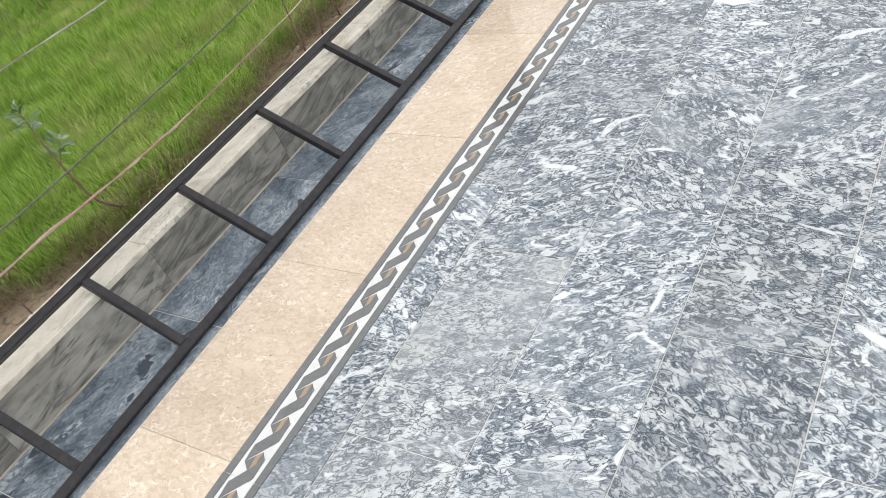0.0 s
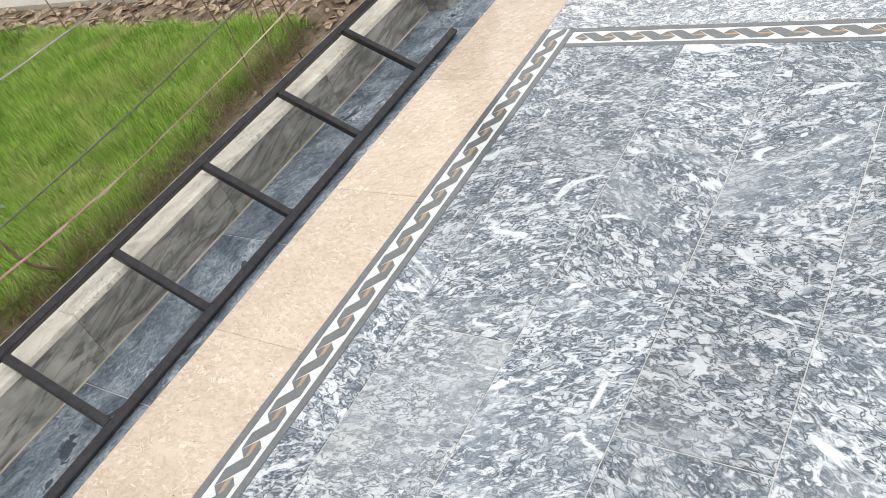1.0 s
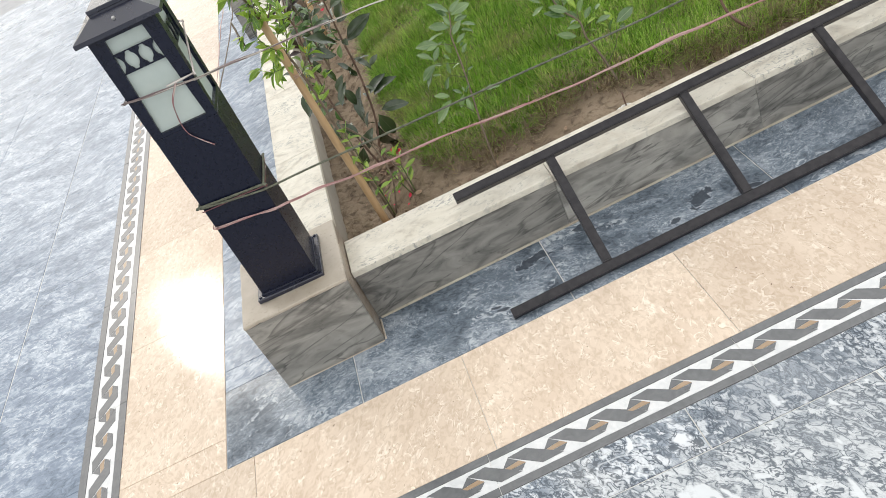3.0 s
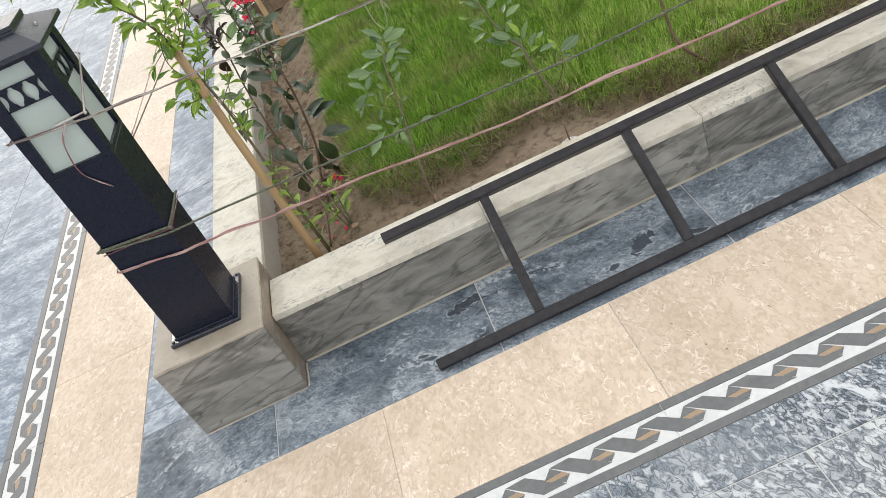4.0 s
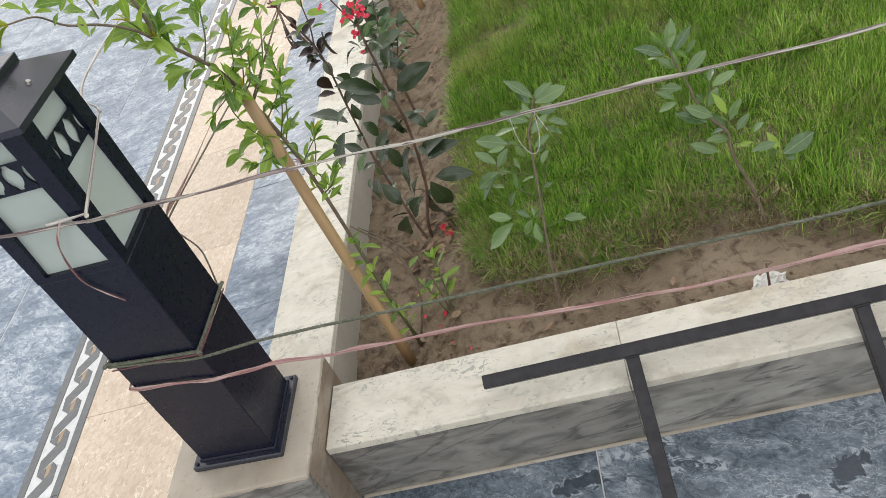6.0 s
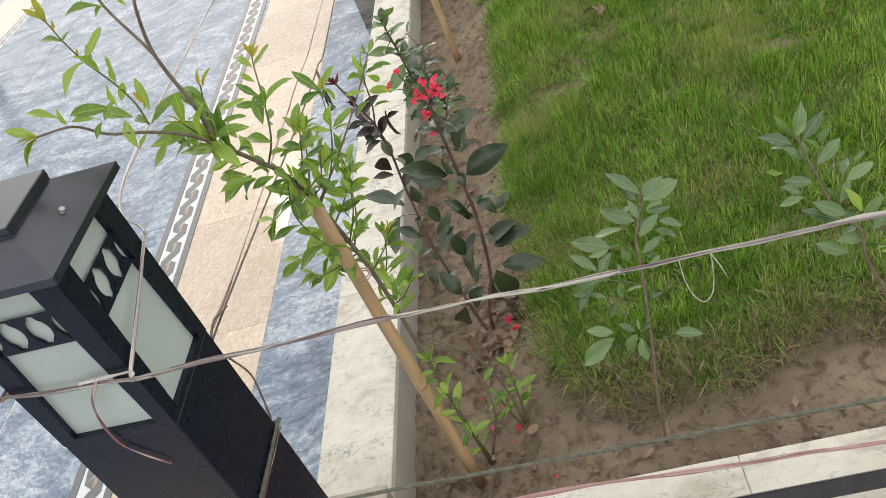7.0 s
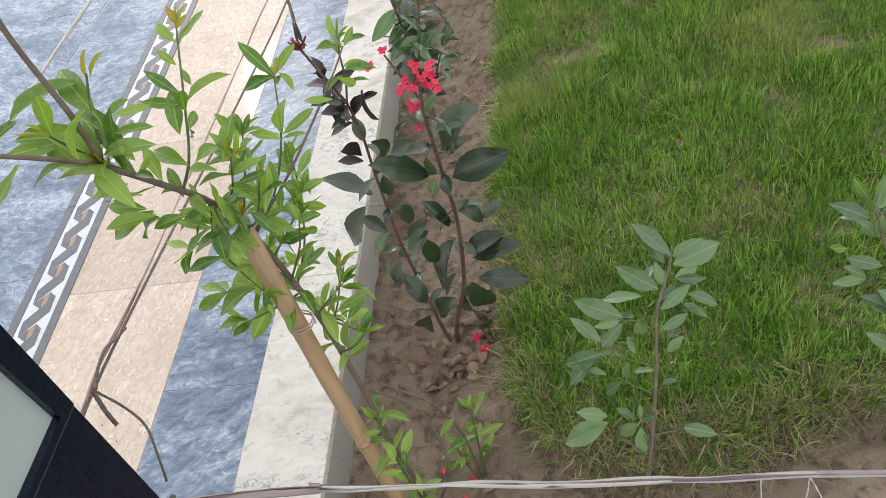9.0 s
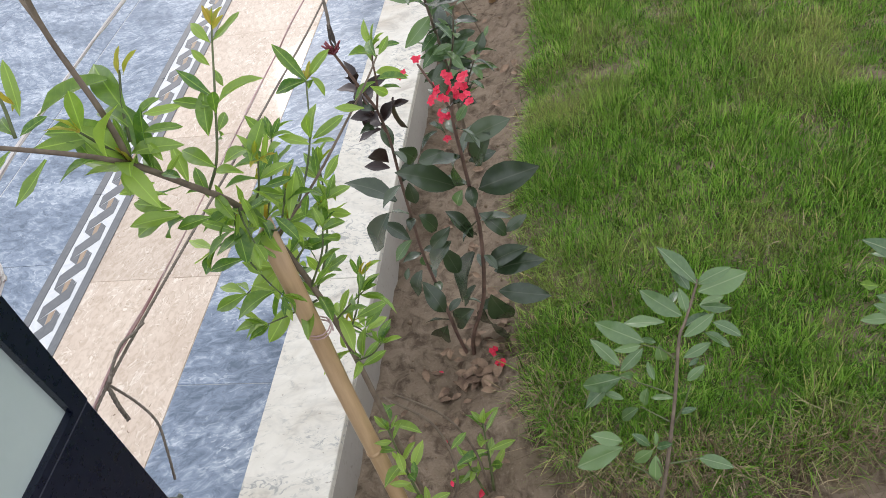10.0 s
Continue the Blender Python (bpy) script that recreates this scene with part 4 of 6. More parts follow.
string("ribbon", taut_loop([lc(-1.05, 1.0, 0.872), lc(-1.05, -1.06, 0.886), lc(1.03, -1.06, 0.866), (0.55, 0.080, 0.839), (0.80, 0.080, 0.818)]) + [(1.0, 0.081, 0.807), (1.3, 0.084, 0.784), (1.48, 0.087, 0.779), (1.84, 0.094, 0.759), (2.6, 0.11, 0.765), (3.45, 0.13, 0.84)], 0.0042, RIBBON_PALE, "faded plastic ribbon strung from lamp to lamp above the coping", 0.25, 0.07)
string("twine", [(0.870, 0.080, 0.814), (0.872, 0.074, 0.784), (0.879, 0.070, 0.762), (0.888, 0.070, 0.753), (0.897, 0.072, 0.762), (0.902, 0.076, 0.784), (0.903, 0.080, 0.811)], 0.0005, RIBBON_WHITE, "thin white strand looped below the strung ribbon")
string("twine", [(0.903, 0.080, 0.811), (0.909, 0.074, 0.798), (0.914, 0.072, 0.782)], (0.0006, 0.0004), RIBBON_WHITE, "short loose end of a white strand tied to the ribbon")
string("ribbon", taut_loop([lc(0.2, -1.08, 0.880), lc(1.07, -1.08, 0.880), lc(1.07, 1.05, 0.945), (0.20, 0.36, 0.955)]) + [(0.19, 0.9, 0.950), (0.18, 1.8, 0.925), (0.17, 5.87, 0.935)], 0.0036, RIBBON_WHITE, "pale plastic ribbon running from the lamp above the side wall", 0.3, 0.09)
string("ribbon", [lc(0.5, -1.08, 0.880), lc(0.10, -1.06, 0.84), lc(-0.05, -1.06, 0.795), lc(-0.02, -1.06, 0.76), lc(0.18, -1.06, 0.735), lc(0.45, -1.06, 0.706)], (0.0036, 0.0016), RIBBON, "loose pink ribbon end hanging down the lamp", 0.3, 0.08)
string("rope", taut_loop([lc(0.9, 1.05, 0.553), lc(-1.05, 1.05, 0.566), lc(-1.05, -1.05, 0.577), lc(1.05, -1.05, 0.560), lc(1.05, 1.05, 0.554), lc(0.9, 1.06, 0.551)]), 0.0034, ROPE, "dark green rope looped tightly round the lamp post", 1.0, 0.0)
string("rope", [lc(-1.05, -1.08, 0.574), lc(0, -1.08, 0.560), lc(1.06, -1.08, 0.547), (0.37, 0.078, 0.536), (0.65, 0.080, 0.521), (1.0, 0.080, 0.504), (1.29, 0.082, 0.488), (1.58, 0.085, 0.489), (1.88, 0.09, 0.491), (2.27, 0.10, 0.503), (3.45, 0.13, 0.56)], 0.0028, ROPE, "dark green rope strung along the planter wall")
string("ribbon", taut_loop([lc(1.06, 1.0, 0.545), lc(1.06, -1.07, 0.556), lc(-1.03, -1.07, 0.564)]), 0.0042, RIBBON, "pink ribbon wound round the lamp under the rope", 0.3, 0.05)
string("ribbon", [lc(-1.04, -0.9, 0.512), lc(-0.95, -1.07, 0.508), lc(0, -1.07, 0.498), lc(1.05, -1.07, 0.484), (0.34, 0.078, 0.476), (0.46, 0.078, 0.461), (0.72, 0.080, 0.444), (1.0, 0.080, 0.415), (1.3, 0.082, 0.402), (1.8, 0.088, 0.376), (2.48, 0.105, 0.389), (3.45, 0.13, 0.44)], 0.0048, RIBBON, "twisted pink ribbon strung low along the planter wall", 0.28, 0.11)
string("twine", [(0.165, 0.232, 0.628), (0.162, 0.335, 0.643), (0.168, 0.7, 0.612), (0.178, 1.0, 0.588), (0.190, 1.40, 0.565), (0.19, 2.0, 0.555), (0.17, 5.87, 0.62)], 0.0021, TWINE, "grey-brown twine knotted to the lamp and run along the side wall")
string("ribbon", [(0.160, 0.232, 0.633), (0.160, 0.335, 0.648), (0.164, 0.6, 0.632), (0.172, 1.2, 0.612), (0.18, 2.0, 0.60), (0.17, 5.87, 0.64)], 0.0030, RIBBON, "thin pink ribbon beside the twine on the side wall", 0.3, 0.08)
string("twine", [(0.162, 0.335, 0.645), (0.182, 0.335, 0.605), (0.20, 0.325, 0.575), (0.207, 0.305, 0.545), (0.208, 0.285, 0.505)], (0.0018, 0.0012), TWINE, "frayed loose twine end hanging from its knot")
string("twine", [(0.162, 0.334, 0.643), (0.169, 0.322, 0.618), (0.172, 0.318, 0.592)], (0.0030, 0.0024), TWINE, "short cut end of the twine knot")
knot = bmesh.new()
for a in range(3):
    ring = [Vector((0.162 + 0.005 * math.cos(q * 0.7 + a), 0.337 + 0.006 * math.sin(q * 0.7) + 0.003 * a, 0.643 + 0.006 * math.cos(q * 0.7 + 1.3 * a))) for q in range(10)]
    add_tube(knot, ring, 0.0022, 5)
tagged(part("twine_knot", knot, TWINE, None, "", True), "small tight knot where twine and ribbon are tied", "string", "strings along the planter")
string("twine", [(0.163, 0.330, 0.643), (0.165, 0.345, 0.649), (0.166, 0.365, 0.656), (0.166, 0.388, 0.656), (0.166, 0.412, 0.645), (0.166, 0.438, 0.635)], 0.0021, TWINE, "slack strand of twine beside the knot")
tassel = thing("twine", pose(0.190, 1.40, 0.567), "dark frayed tassel of twine hanging from the line", "string", "strings along the planter")
rng = random.Random(4)
part("knot", tube([(0, 0, 0), (0.002, -0.010, -0.030), (0, -0.016, -0.062)], 0.0042, 6, 5), TWINE, tassel, "", True)
for i in range(9):
    part("frayed_end", tube([(rng.uniform(-0.003, 0.003), -0.016, -0.052), (rng.uniform(-0.008, 0.008), -0.02, -0.085), (rng.uniform(-0.013, 0.013), -0.024 + rng.uniform(-0.008, 0.008), -0.112)], (0.0022, 0.0012), 5, 4), TWINE_DARK, tassel, "", True)


# ---- plants ----
def leaf_mesh(name, material, width=0.36, fold=0.25, curl=0.35, peak=0.45):
    """A blade of unit length along y, folded at the midrib and curling down to the tip."""
    bm = bmesh.new()
    rows, n = [], 7
    for i in range(n + 1):
        t = i / n
        w = width / 2 * (math.sin(math.pi * t ** (math.log(0.5) / math.log(peak))) ** 0.85) if 0 < t < 1 else 0.012 * (1 - t)
        z = -curl * t * t
        y = t * (1 - 0.18 * curl * t)
        rows.append([bm.verts.new((s * w, y, z + abs(s) * w * fold * 1.4 + 0.022 * math.sin(11 * t + 1.5 * s) * abs(s))) for s in (-1, -0.5, 0, 0.5, 1)])
    for a, b in zip(rows, rows[1:]):
        for s in range(4):
            bm.faces.new((a[s], a[s + 1], b[s + 1], b[s]))
    me = bpy.data.meshes.new(name)
    bm.to_mesh(me)
    bm.free()
    me.materials.append(material)
    me.shade_smooth()
    return me


LIME = [leaf_mesh("lime_leaf_blade", LEAF_LIME, w, f, c, 0.55) for w, f, c in ((0.33, 0.30, 0.15), (0.37, 0.45, 0.5), (0.30, 0.2, -0.15), (0.35, 0.5, 0.3))]
TIP = [leaf_mesh("tip_leaf_blade", LEAF_TIP, 0.26, 0.4, c, 0.5) for c in (-0.1, 0.2)]
DARK = [leaf_mesh("dark_leaf_blade", LEAF_DARK, 0.46, 0.2, c, 0.5) for c in (0.2, 0.45)]
PURPLE = [leaf_mesh("purple_leaf_blade", LEAF_PURPLE, 0.42, 0.3, 0.3, 0.5)]
SAGE = [leaf_mesh("sage_leaf_blade", LEAF_SAGE, 0.39, 0.22, c, 0.48) for c in (0.1, 0.3)]


FAR_LEAF = SAGE + DARK[:1]


def plant(name, at, label, category="shrub", group=""):
    return thing(name, pose(*at), label, category, group)


def put_leaf(p, meshes, at, way, length, rng, up=Vector((0, 0, 1))):
    way = way.normalized()
    side = way.cross(up)
    if side.length < 1e-3:
        side = way.orthogonal()
    side.normalize()
    nrm = side.cross(way)
    m = Matrix((side, way, nrm)).transposed().to_4x4()
    m = Matrix.Translation(at - p.matrix_world.translation) @ m @ pose(0, 0, 0, rng.uniform(-20, 20), rng.uniform(-50, 50), rng.uniform(-12, 12)) @ Matrix.Scale(length, 4)
    return piece("leaf", rng.choice(meshes), m, p)


def shoot(p, pts, radii, bark, leaves=0, meshes=None, size=(0.05, 0.08), start=0.3, spread=55, tips=None, droop=0.15, seed=1, name="stem", tuft=1, lift=0.0, young=None):
    """A stem through the points with leaves set round it in a spiral or in tufts, and young leaves at its end."""
    rng = random.Random(seed)
    base = p.matrix_world.translation
    line = smooth_line(pts, 6)
    part(name, add_tube(bmesh.new(), [q - base for q in line], radii, 7), bark, p, "", True)
    n = len(line)
    for i in range(leaves):
        g = (i // tuft) * tuft
        f = start + (1 - start) * (g + rng.uniform(-0.3, 0.3)) / max(1, leaves - tuft)
        k = min(max(f, 0), 1) * (n - 1)
        j = min(int(k), n - 2)
        at = line[j].lerp(line[j + 1], k - j)
        way = (line[j + 1] - line[j]).normalized()
        a = i * 2.4 + rng.uniform(-0.4, 0.4)
        side = way.orthogonal().normalized()
        rad = side * math.cos(a) + way.cross(side) * math.sin(a)
        s = radians(spread + rng.uniform(-18, 18)) * (1.0 if f < 0.93 else 0.6)
        d = way * math.cos(s) + rad * math.sin(s) + Vector((0, 0, lift - droop * rng.uniform(0.3, 1.5)))
        put_leaf(p, meshes, at + rad * 0.002, d, rng.uniform(*size) * (1.0 if f < 0.9 else 0.8), rng)
        if young and i % tuft == tuft - 1 and rng.random() < 0.2:
            for q in range(2):
                put_leaf(p, young, at, way * 0.5 + Vector((rng.uniform(-0.4, 0.4), rng.uniform(-0.4, 0.4), 0.8)), rng.uniform(0.014, 0.026), rng)
    if tips:
        way = (line[-1] - line[-3]).normalized()
        for i in range(4):
            a = i * 1.6 + rng.uniform(-0.3, 0.3)
            side = way.orthogonal().normalized()
            rad = side * math.cos(a) + way.cross(side) * math.sin(a)
            put_leaf(p, tips, line[-1], way + rad * 0.45, rng.uniform(0.016, 0.032), rng)
    return line


def leaf(p, meshes, foot, tip):
    """A single leaf from its foot to its tip, its upper side turned to the sky."""
    foot, tip = Vector(foot), Vector(tip)
    rng = random.Random(int(1e5 * abs(foot.x + 3 * tip.z)))
    way = (tip - foot).normalized()
    side = way.cross(Vector((rng.uniform(-0.3, 0.3), rng.uniform(-1.0, -0.1), 0.8))).normalized()
    m = Matrix((side, way, side.cross(way))).transposed().to_4x4()
    m = Matrix.Translation(foot - p.matrix_world.translation) @ m @ pose(0, 0, 0, rng.uniform(-4, 10), rng.uniform(-22, 22), 0) @ Matrix.Diagonal((rng.uniform(0.9, 1.12), 1.04, 1, 1)) @ Matrix.Scale((tip - foot).length, 4)
    return piece("leaf", rng.choice(meshes), m, p)


# leafy sapling tied to a stake beside the corner
stake_base, stake_top = Vector((0.432, 0.402, 0.045)), Vector((0.404, 0.412, 0.815))
stake = thing("stake", Matrix.Translation(stake_base), "split tan bamboo stake set slanting in the soil", "stake", "plant stakes")
sb = bmesh.new()
stake_line = [(stake_top - stake_base) * (i / 8) + Vector((0.0007 * math.sin(i), 0.0007 * math.cos(2 * i), 0)) for i in range(9)]
add_tube(sb, stake_line, (0.0134, 0.0120), 9, 0.72)
for v in sb.verts:
    if (v.co - stake_line[-1]).length < 0.03:
        v.co.z += 0.9 * (v.co.x - stake_line[-1].x)
part("cane", sb, BAMBOO, stake, "", True)
for f, nm in ((0.42, "node"),):
    nb = bmesh.new()
    c = (stake_top - stake_base) * f
    w = (stake_top - stake_base).normalized()
    add_tube(nb, [c - w * 0.004, c, c + w * 0.004], 0.0138, 9, 0.74)
    part(nm, nb, BAMBOO, stake, "", True)
tie = bmesh.new()
ring_c = stake_base.lerp(stake_top, 0.765)
add_tube(tie, [ring_c + Vector((0.0165 * math.cos(a) + 0.004, 0.0145 * math.sin(a) + 0.004, 0.0012 * i * 0.4 + 0.003 * math.sin(a))) for i, a in enumerate([j * math.pi / 6 for j in range(26)])], 0.0011, 5)
tagged(part("ribbon", tie, RIBBON, None, "", True), "pink ribbon binding the sapling to its stake", "string", "strings along the planter")

sap = plant("sapling", (0.458, 0.441, 0.080), "young sapling with bright lime-green leaves and bronze shoot tips", "sapling")
J = Vector((0.365, 0.323, 0.981))


def leafy(pts, radii, leaves, size, start=0.15, bark=None, seed=1, name="twig", spread=58, tips=TIP, tuft=4):
    return shoot(sap, pts, radii, bark or STEM_GREEN, leaves, LIME, size, start, spread, tips, 0.12, seed, name, tuft, 0.35, TIP)


shoot(sap, [(0.458, 0.441, 0.050), (0.442, 0.442, 0.303), (0.429, 0.437, 0.601), (0.405, 0.426, 0.780), (0.400, 0.388, 0.870), (0.385, 0.352, 0.930), J], (0.0044, 0.0030), BARK, 22, LIME, (0.03, 0.05), 0.12, 70, seed=2, name="trunk", tuft=2, lift=0.2)
leafy([J, (0.371, 0.315, 1.040), (0.359, 0.320, 1.115), (0.376, 0.306, 1.175), (0.384, 0.321, 1.203), (0.392, 0.349, 1.233)], (0.0030, 0.0014), 6, (0.03, 0.045), 0.75, BARK, 3, "branch", spread=58, tips=TIP, tuft=4)
leafy([(0.359, 0.320, 1.115), (0.348, 0.329, 1.135), (0.320, 0.354, 1.176), (0.303, 0.380, 1.213), (0.301, 0.397, 1.235)], (0.0021, 0.0013), 4, (0.03, 0.04), 0.8, BARK, 4, "branch", spread=58, tips=TIP, tuft=3)
leafy([J, (0.362, 0.280, 1.025), (0.338, 0.250, 1.058), (0.300, 0.236, 1.078), (0.285, 0.210, 1.110), (0.251, 0.195, 1.118)], (0.0025, 0.0012), 6, (0.03, 0.055), 0.08, BARK, 5, "branch", spread=58, tips=TIP, tuft=4)
leafy([(0.340, 0.253, 1.066), (0.328, 0.275, 1.086), (0.303, 0.305, 1.103), (0.279, 0.316, 1.139), (0.265, 0.326, 1.164), (0.250, 0.343, 1.191)], (0.0015, 0.0009), 4, (0.025, 0.036), 0.45, STEM_GREEN, 6, spread=58, tips=TIP, tuft=3)
leafy([(0.392, 0.368, 0.905), (0.414, 0.372, 0.942), (0.415, 0.410, 0.978), (0.402, 0.470, 1.000), (0.401, 0.488, 1.014)], (0.0016, 0.0009), 3, (0.028, 0.04), 0.5, STEM_GREEN, 7, spread=58, tips=TIP, tuft=3)
leafy([(0.405, 0.426, 0.780), (0.440, 0.448, 0.822), (0.457, 0.484, 0.867), (0.444, 0.562, 0.895)], (0.0017, 0.0009), 8, (0.03, 0.045), 0.15, STEM_GREEN, 8, spread=58, tips=TIP, tuft=3)
leafy([(0.405, 0.426, 0.785), (0.470, 0.420, 0.858), (0.516, 0.460, 0.910), (0.543, 0.473, 0.945), (0.555, 0.489, 0.962)], (0.0018, 0.0008), 3, (0.025, 0.04), 0.1, BARK, 9, spread=58, tips=None, tuft=3)
leafy([(0.401, 0.398, 0.848), (0.428, 0.388, 0.880), (0.455, 0.368, 0.938)], (0.0015, 0.0009), 7, (0.03, 0.045), 0.1, STEM_GREEN, 10, spread=58, tips=TIP, tuft=3)
leafy([(0.403, 0.413, 0.812), (0.440, 0.380, 0.842), (0.455, 0.396, 0.879)], (0.0015, 0.0009), 7, (0.03, 0.045), 0.1, STEM_GREEN, 11, spread=58, tips=TIP, tuft=3)
leafy([(0.418, 0.431, 0.696), (0.448, 0.430, 0.752), (0.455, 0.442, 0.780)], (0.0015, 0.0009), 4, (0.03, 0.045), 0.2, STEM_GREEN, 40, spread=58, tips=LIME, tuft=3)
leafy([(0.400, 0.385, 0.872), (0.375, 0.400, 0.800), (0.384, 0.400, 0.752), (0.404, 0.389, 0.729)], (0.0014, 0.0008), 5, (0.035, 0.055), 0.2, STEM_GREEN, 41, spread=58, tips=LIME, tuft=3)
leafy([(0.427, 0.436, 0.620), (0.428, 0.480, 0.560), (0.418, 0.524, 0.490)], (0.0014, 0.0008), 5, (0.03, 0.045), 0.2, STEM_GREEN, 42, spread=58, tips=LIME, tuft=3)
# leaves where the limbs part
leaf(sap, LIME, (0.369, 0.347, 1.014), (0.336, 0.372, 1.063))
leaf(sap, LIME, (0.369, 0.339, 1.008), (0.331, 0.366, 1.030))
leaf(sap, LIME, (0.298, 0.333, 1.031), (0.352, 0.370, 1.047))
leaf(sap, LIME, (0.295, 0.332, 1.014), (0.357, 0.329, 1.015))
leaf(sap, LIME, (0.325, 0.258, 1.079), (0.288, 0.266, 1.097))
leaf(sap, LIME, (0.288, 0.316, 1.010), (0.334, 0.329, 1.007))
leaf(sap, LIME, (0.334, 0.321, 0.989), (0.317, 0.330, 1.011))
leaf(sap, LIME, (0.315, 0.256, 1.078), (0.324, 0.227, 1.063))
leaf(sap, LIME, (0.337, 0.244, 1.061), (0.331, 0.224, 1.059))
leaf(sap, LIME, (0.360, 0.245, 1.050), (0.337, 0.231, 1.019))
leaf(sap, LIME, (0.345, 0.264, 1.077), (0.335, 0.294, 1.102))
leaf(sap, LIME, (0.376, 0.347, 1.012), (0.389, 0.371, 1.020))
leaf(sap, LIME, (0.381, 0.347, 1.014), (0.416, 0.351, 1.012))
leaf(sap, LIME, (0.377, 0.340, 1.000), (0.407, 0.357, 0.996))
leaf(sap, LIME, (0.366, 0.328, 0.988), (0.407, 0.332, 0.999))
leaf(sap, LIME, (0.381, 0.336, 0.993), (0.395, 0.322, 0.985))
leaf(sap, LIME, (0.363, 0.322, 0.983), (0.349, 0.355, 1.008))
leaf(sap, LIME, (0.361, 0.319, 0.982), (0.343, 0.327, 0.972))
leaf(sap, LIME, (0.343, 0.324, 0.986), (0.339, 0.318, 1.011))
leaf(sap, LIME, (0.344, 0.253, 1.067), (0.363, 0.266, 1.075))
leaf(sap, TIP, (0.366, 0.366, 1.043), (0.365, 0.383, 1.062))
leaf(sap, TIP, (0.366, 0.372, 1.039), (0.385, 0.373, 1.061))
leaf(sap, TIP, (0.342, 0.269, 1.084), (0.341, 0.267, 1.106))
leaf(sap, TIP, (0.340, 0.265, 1.081), (0.340, 0.284, 1.081))
# leaves of the low limb
leaf(sap, LIME, (0.286, 0.203, 1.117), (0.286, 0.197, 1.135))
leaf(sap, LIME, (0.278, 0.207, 1.126), (0.244, 0.215, 1.142))
leaf(sap, LIME, (0.292, 0.208, 1.124), (0.332, 0.206, 1.123))
leaf(sap, LIME, (0.289, 0.206, 1.117), (0.304, 0.224, 1.107))
leaf(sap, LIME, (0.320, 0.207, 1.106), (0.310, 0.193, 1.098))
leaf(sap, LIME, (0.322, 0.210, 1.105), (0.338, 0.208, 1.121))
leaf(sap, LIME, (0.320, 0.209, 1.106), (0.316, 0.202, 1.119))
leaf(sap, LIME, (0.340, 0.254, 1.067), (0.316, 0.273, 1.075))
# leaves of the bronze-tipped twig
leaf(sap, LIME, (0.281, 0.312, 1.140), (0.306, 0.342, 1.157))
leaf(sap, LIME, (0.277, 0.315, 1.138), (0.247, 0.283, 1.133))
leaf(sap, LIME, (0.290, 0.309, 1.106), (0.284, 0.308, 1.075))
leaf(sap, LIME, (0.298, 0.302, 1.084), (0.317, 0.304, 1.107))
leaf(sap, LIME, (0.264, 0.328, 1.164), (0.230, 0.341, 1.170))
leaf(sap, LIME, (0.265, 0.323, 1.165), (0.271, 0.340, 1.172))
leaf(sap, TIP, (0.278, 0.314, 1.144), (0.270, 0.315, 1.150))
leaf(sap, TIP, (0.274, 0.320, 1.145), (0.273, 0.328, 1.151))
leaf(sap, TIP, (0.295, 0.317, 1.107), (0.309, 0.311, 1.121))
leaf(sap, TIP, (0.295, 0.313, 1.107), (0.283, 0.327, 1.106))
leaf(sap, TIP, (0.257, 0.334, 1.176), (0.260, 0.341, 1.188))
leaf(sap, TIP, (0.252, 0.340, 1.187), (0.238, 0.360, 1.187))
# leaves of the forked limb
leaf(sap, LIME, (0.313, 0.356, 1.180), (0.285, 0.338, 1.199))
leaf(sap, LIME, (0.298, 0.380, 1.211), (0.250, 0.378, 1.243))
leaf(sap, LIME, (0.281, 0.367, 1.208), (0.276, 0.370, 1.229))
leaf(sap, LIME, (0.311, 0.360, 1.188), (0.332, 0.358, 1.187))
leaf(sap, LIME, (0.320, 0.353, 1.180), (0.300, 0.351, 1.173))
leaf(sap, LIME, (0.298, 0.356, 1.192), (0.294, 0.382, 1.203))
leaf(sap, LIME, (0.315, 0.369, 1.202), (0.325, 0.404, 1.217))
leaf(sap, LIME, (0.301, 0.381, 1.212), (0.278, 0.380, 1.224))
leaf(sap, LIME, (0.342, 0.359, 1.170), (0.337, 0.354, 1.184))
# leaves of the upright twig
leaf(sap, LIME, (0.397, 0.479, 1.001), (0.380, 0.485, 1.024))
leaf(sap, LIME, (0.400, 0.475, 1.003), (0.423, 0.508, 1.002))
leaf(sap, LIME, (0.396, 0.462, 0.986), (0.381, 0.466, 1.003))
leaf(sap, LIME, (0.399, 0.463, 0.980), (0.408, 0.448, 0.971))
leaf(sap, LIME, (0.418, 0.406, 0.978), (0.461, 0.420, 0.998))
leaf(sap, LIME, (0.407, 0.387, 0.957), (0.409, 0.404, 0.995))
leaf(sap, LIME, (0.416, 0.401, 0.980), (0.380, 0.414, 0.976))
leaf(sap, LIME, (0.422, 0.383, 0.955), (0.405, 0.400, 0.951))
leaf(sap, TIP, (0.400, 0.489, 1.009), (0.399, 0.502, 1.025))
leaf(sap, TIP, (0.403, 0.482, 1.013), (0.419, 0.483, 1.026))
# leaves of the crowded middle shoots
leaf(sap, LIME, (0.418, 0.357, 0.943), (0.385, 0.364, 0.967))
leaf(sap, LIME, (0.424, 0.362, 0.942), (0.441, 0.394, 0.947))
leaf(sap, LIME, (0.448, 0.365, 0.938), (0.465, 0.383, 0.973))
leaf(sap, LIME, (0.458, 0.367, 0.934), (0.472, 0.375, 0.960))
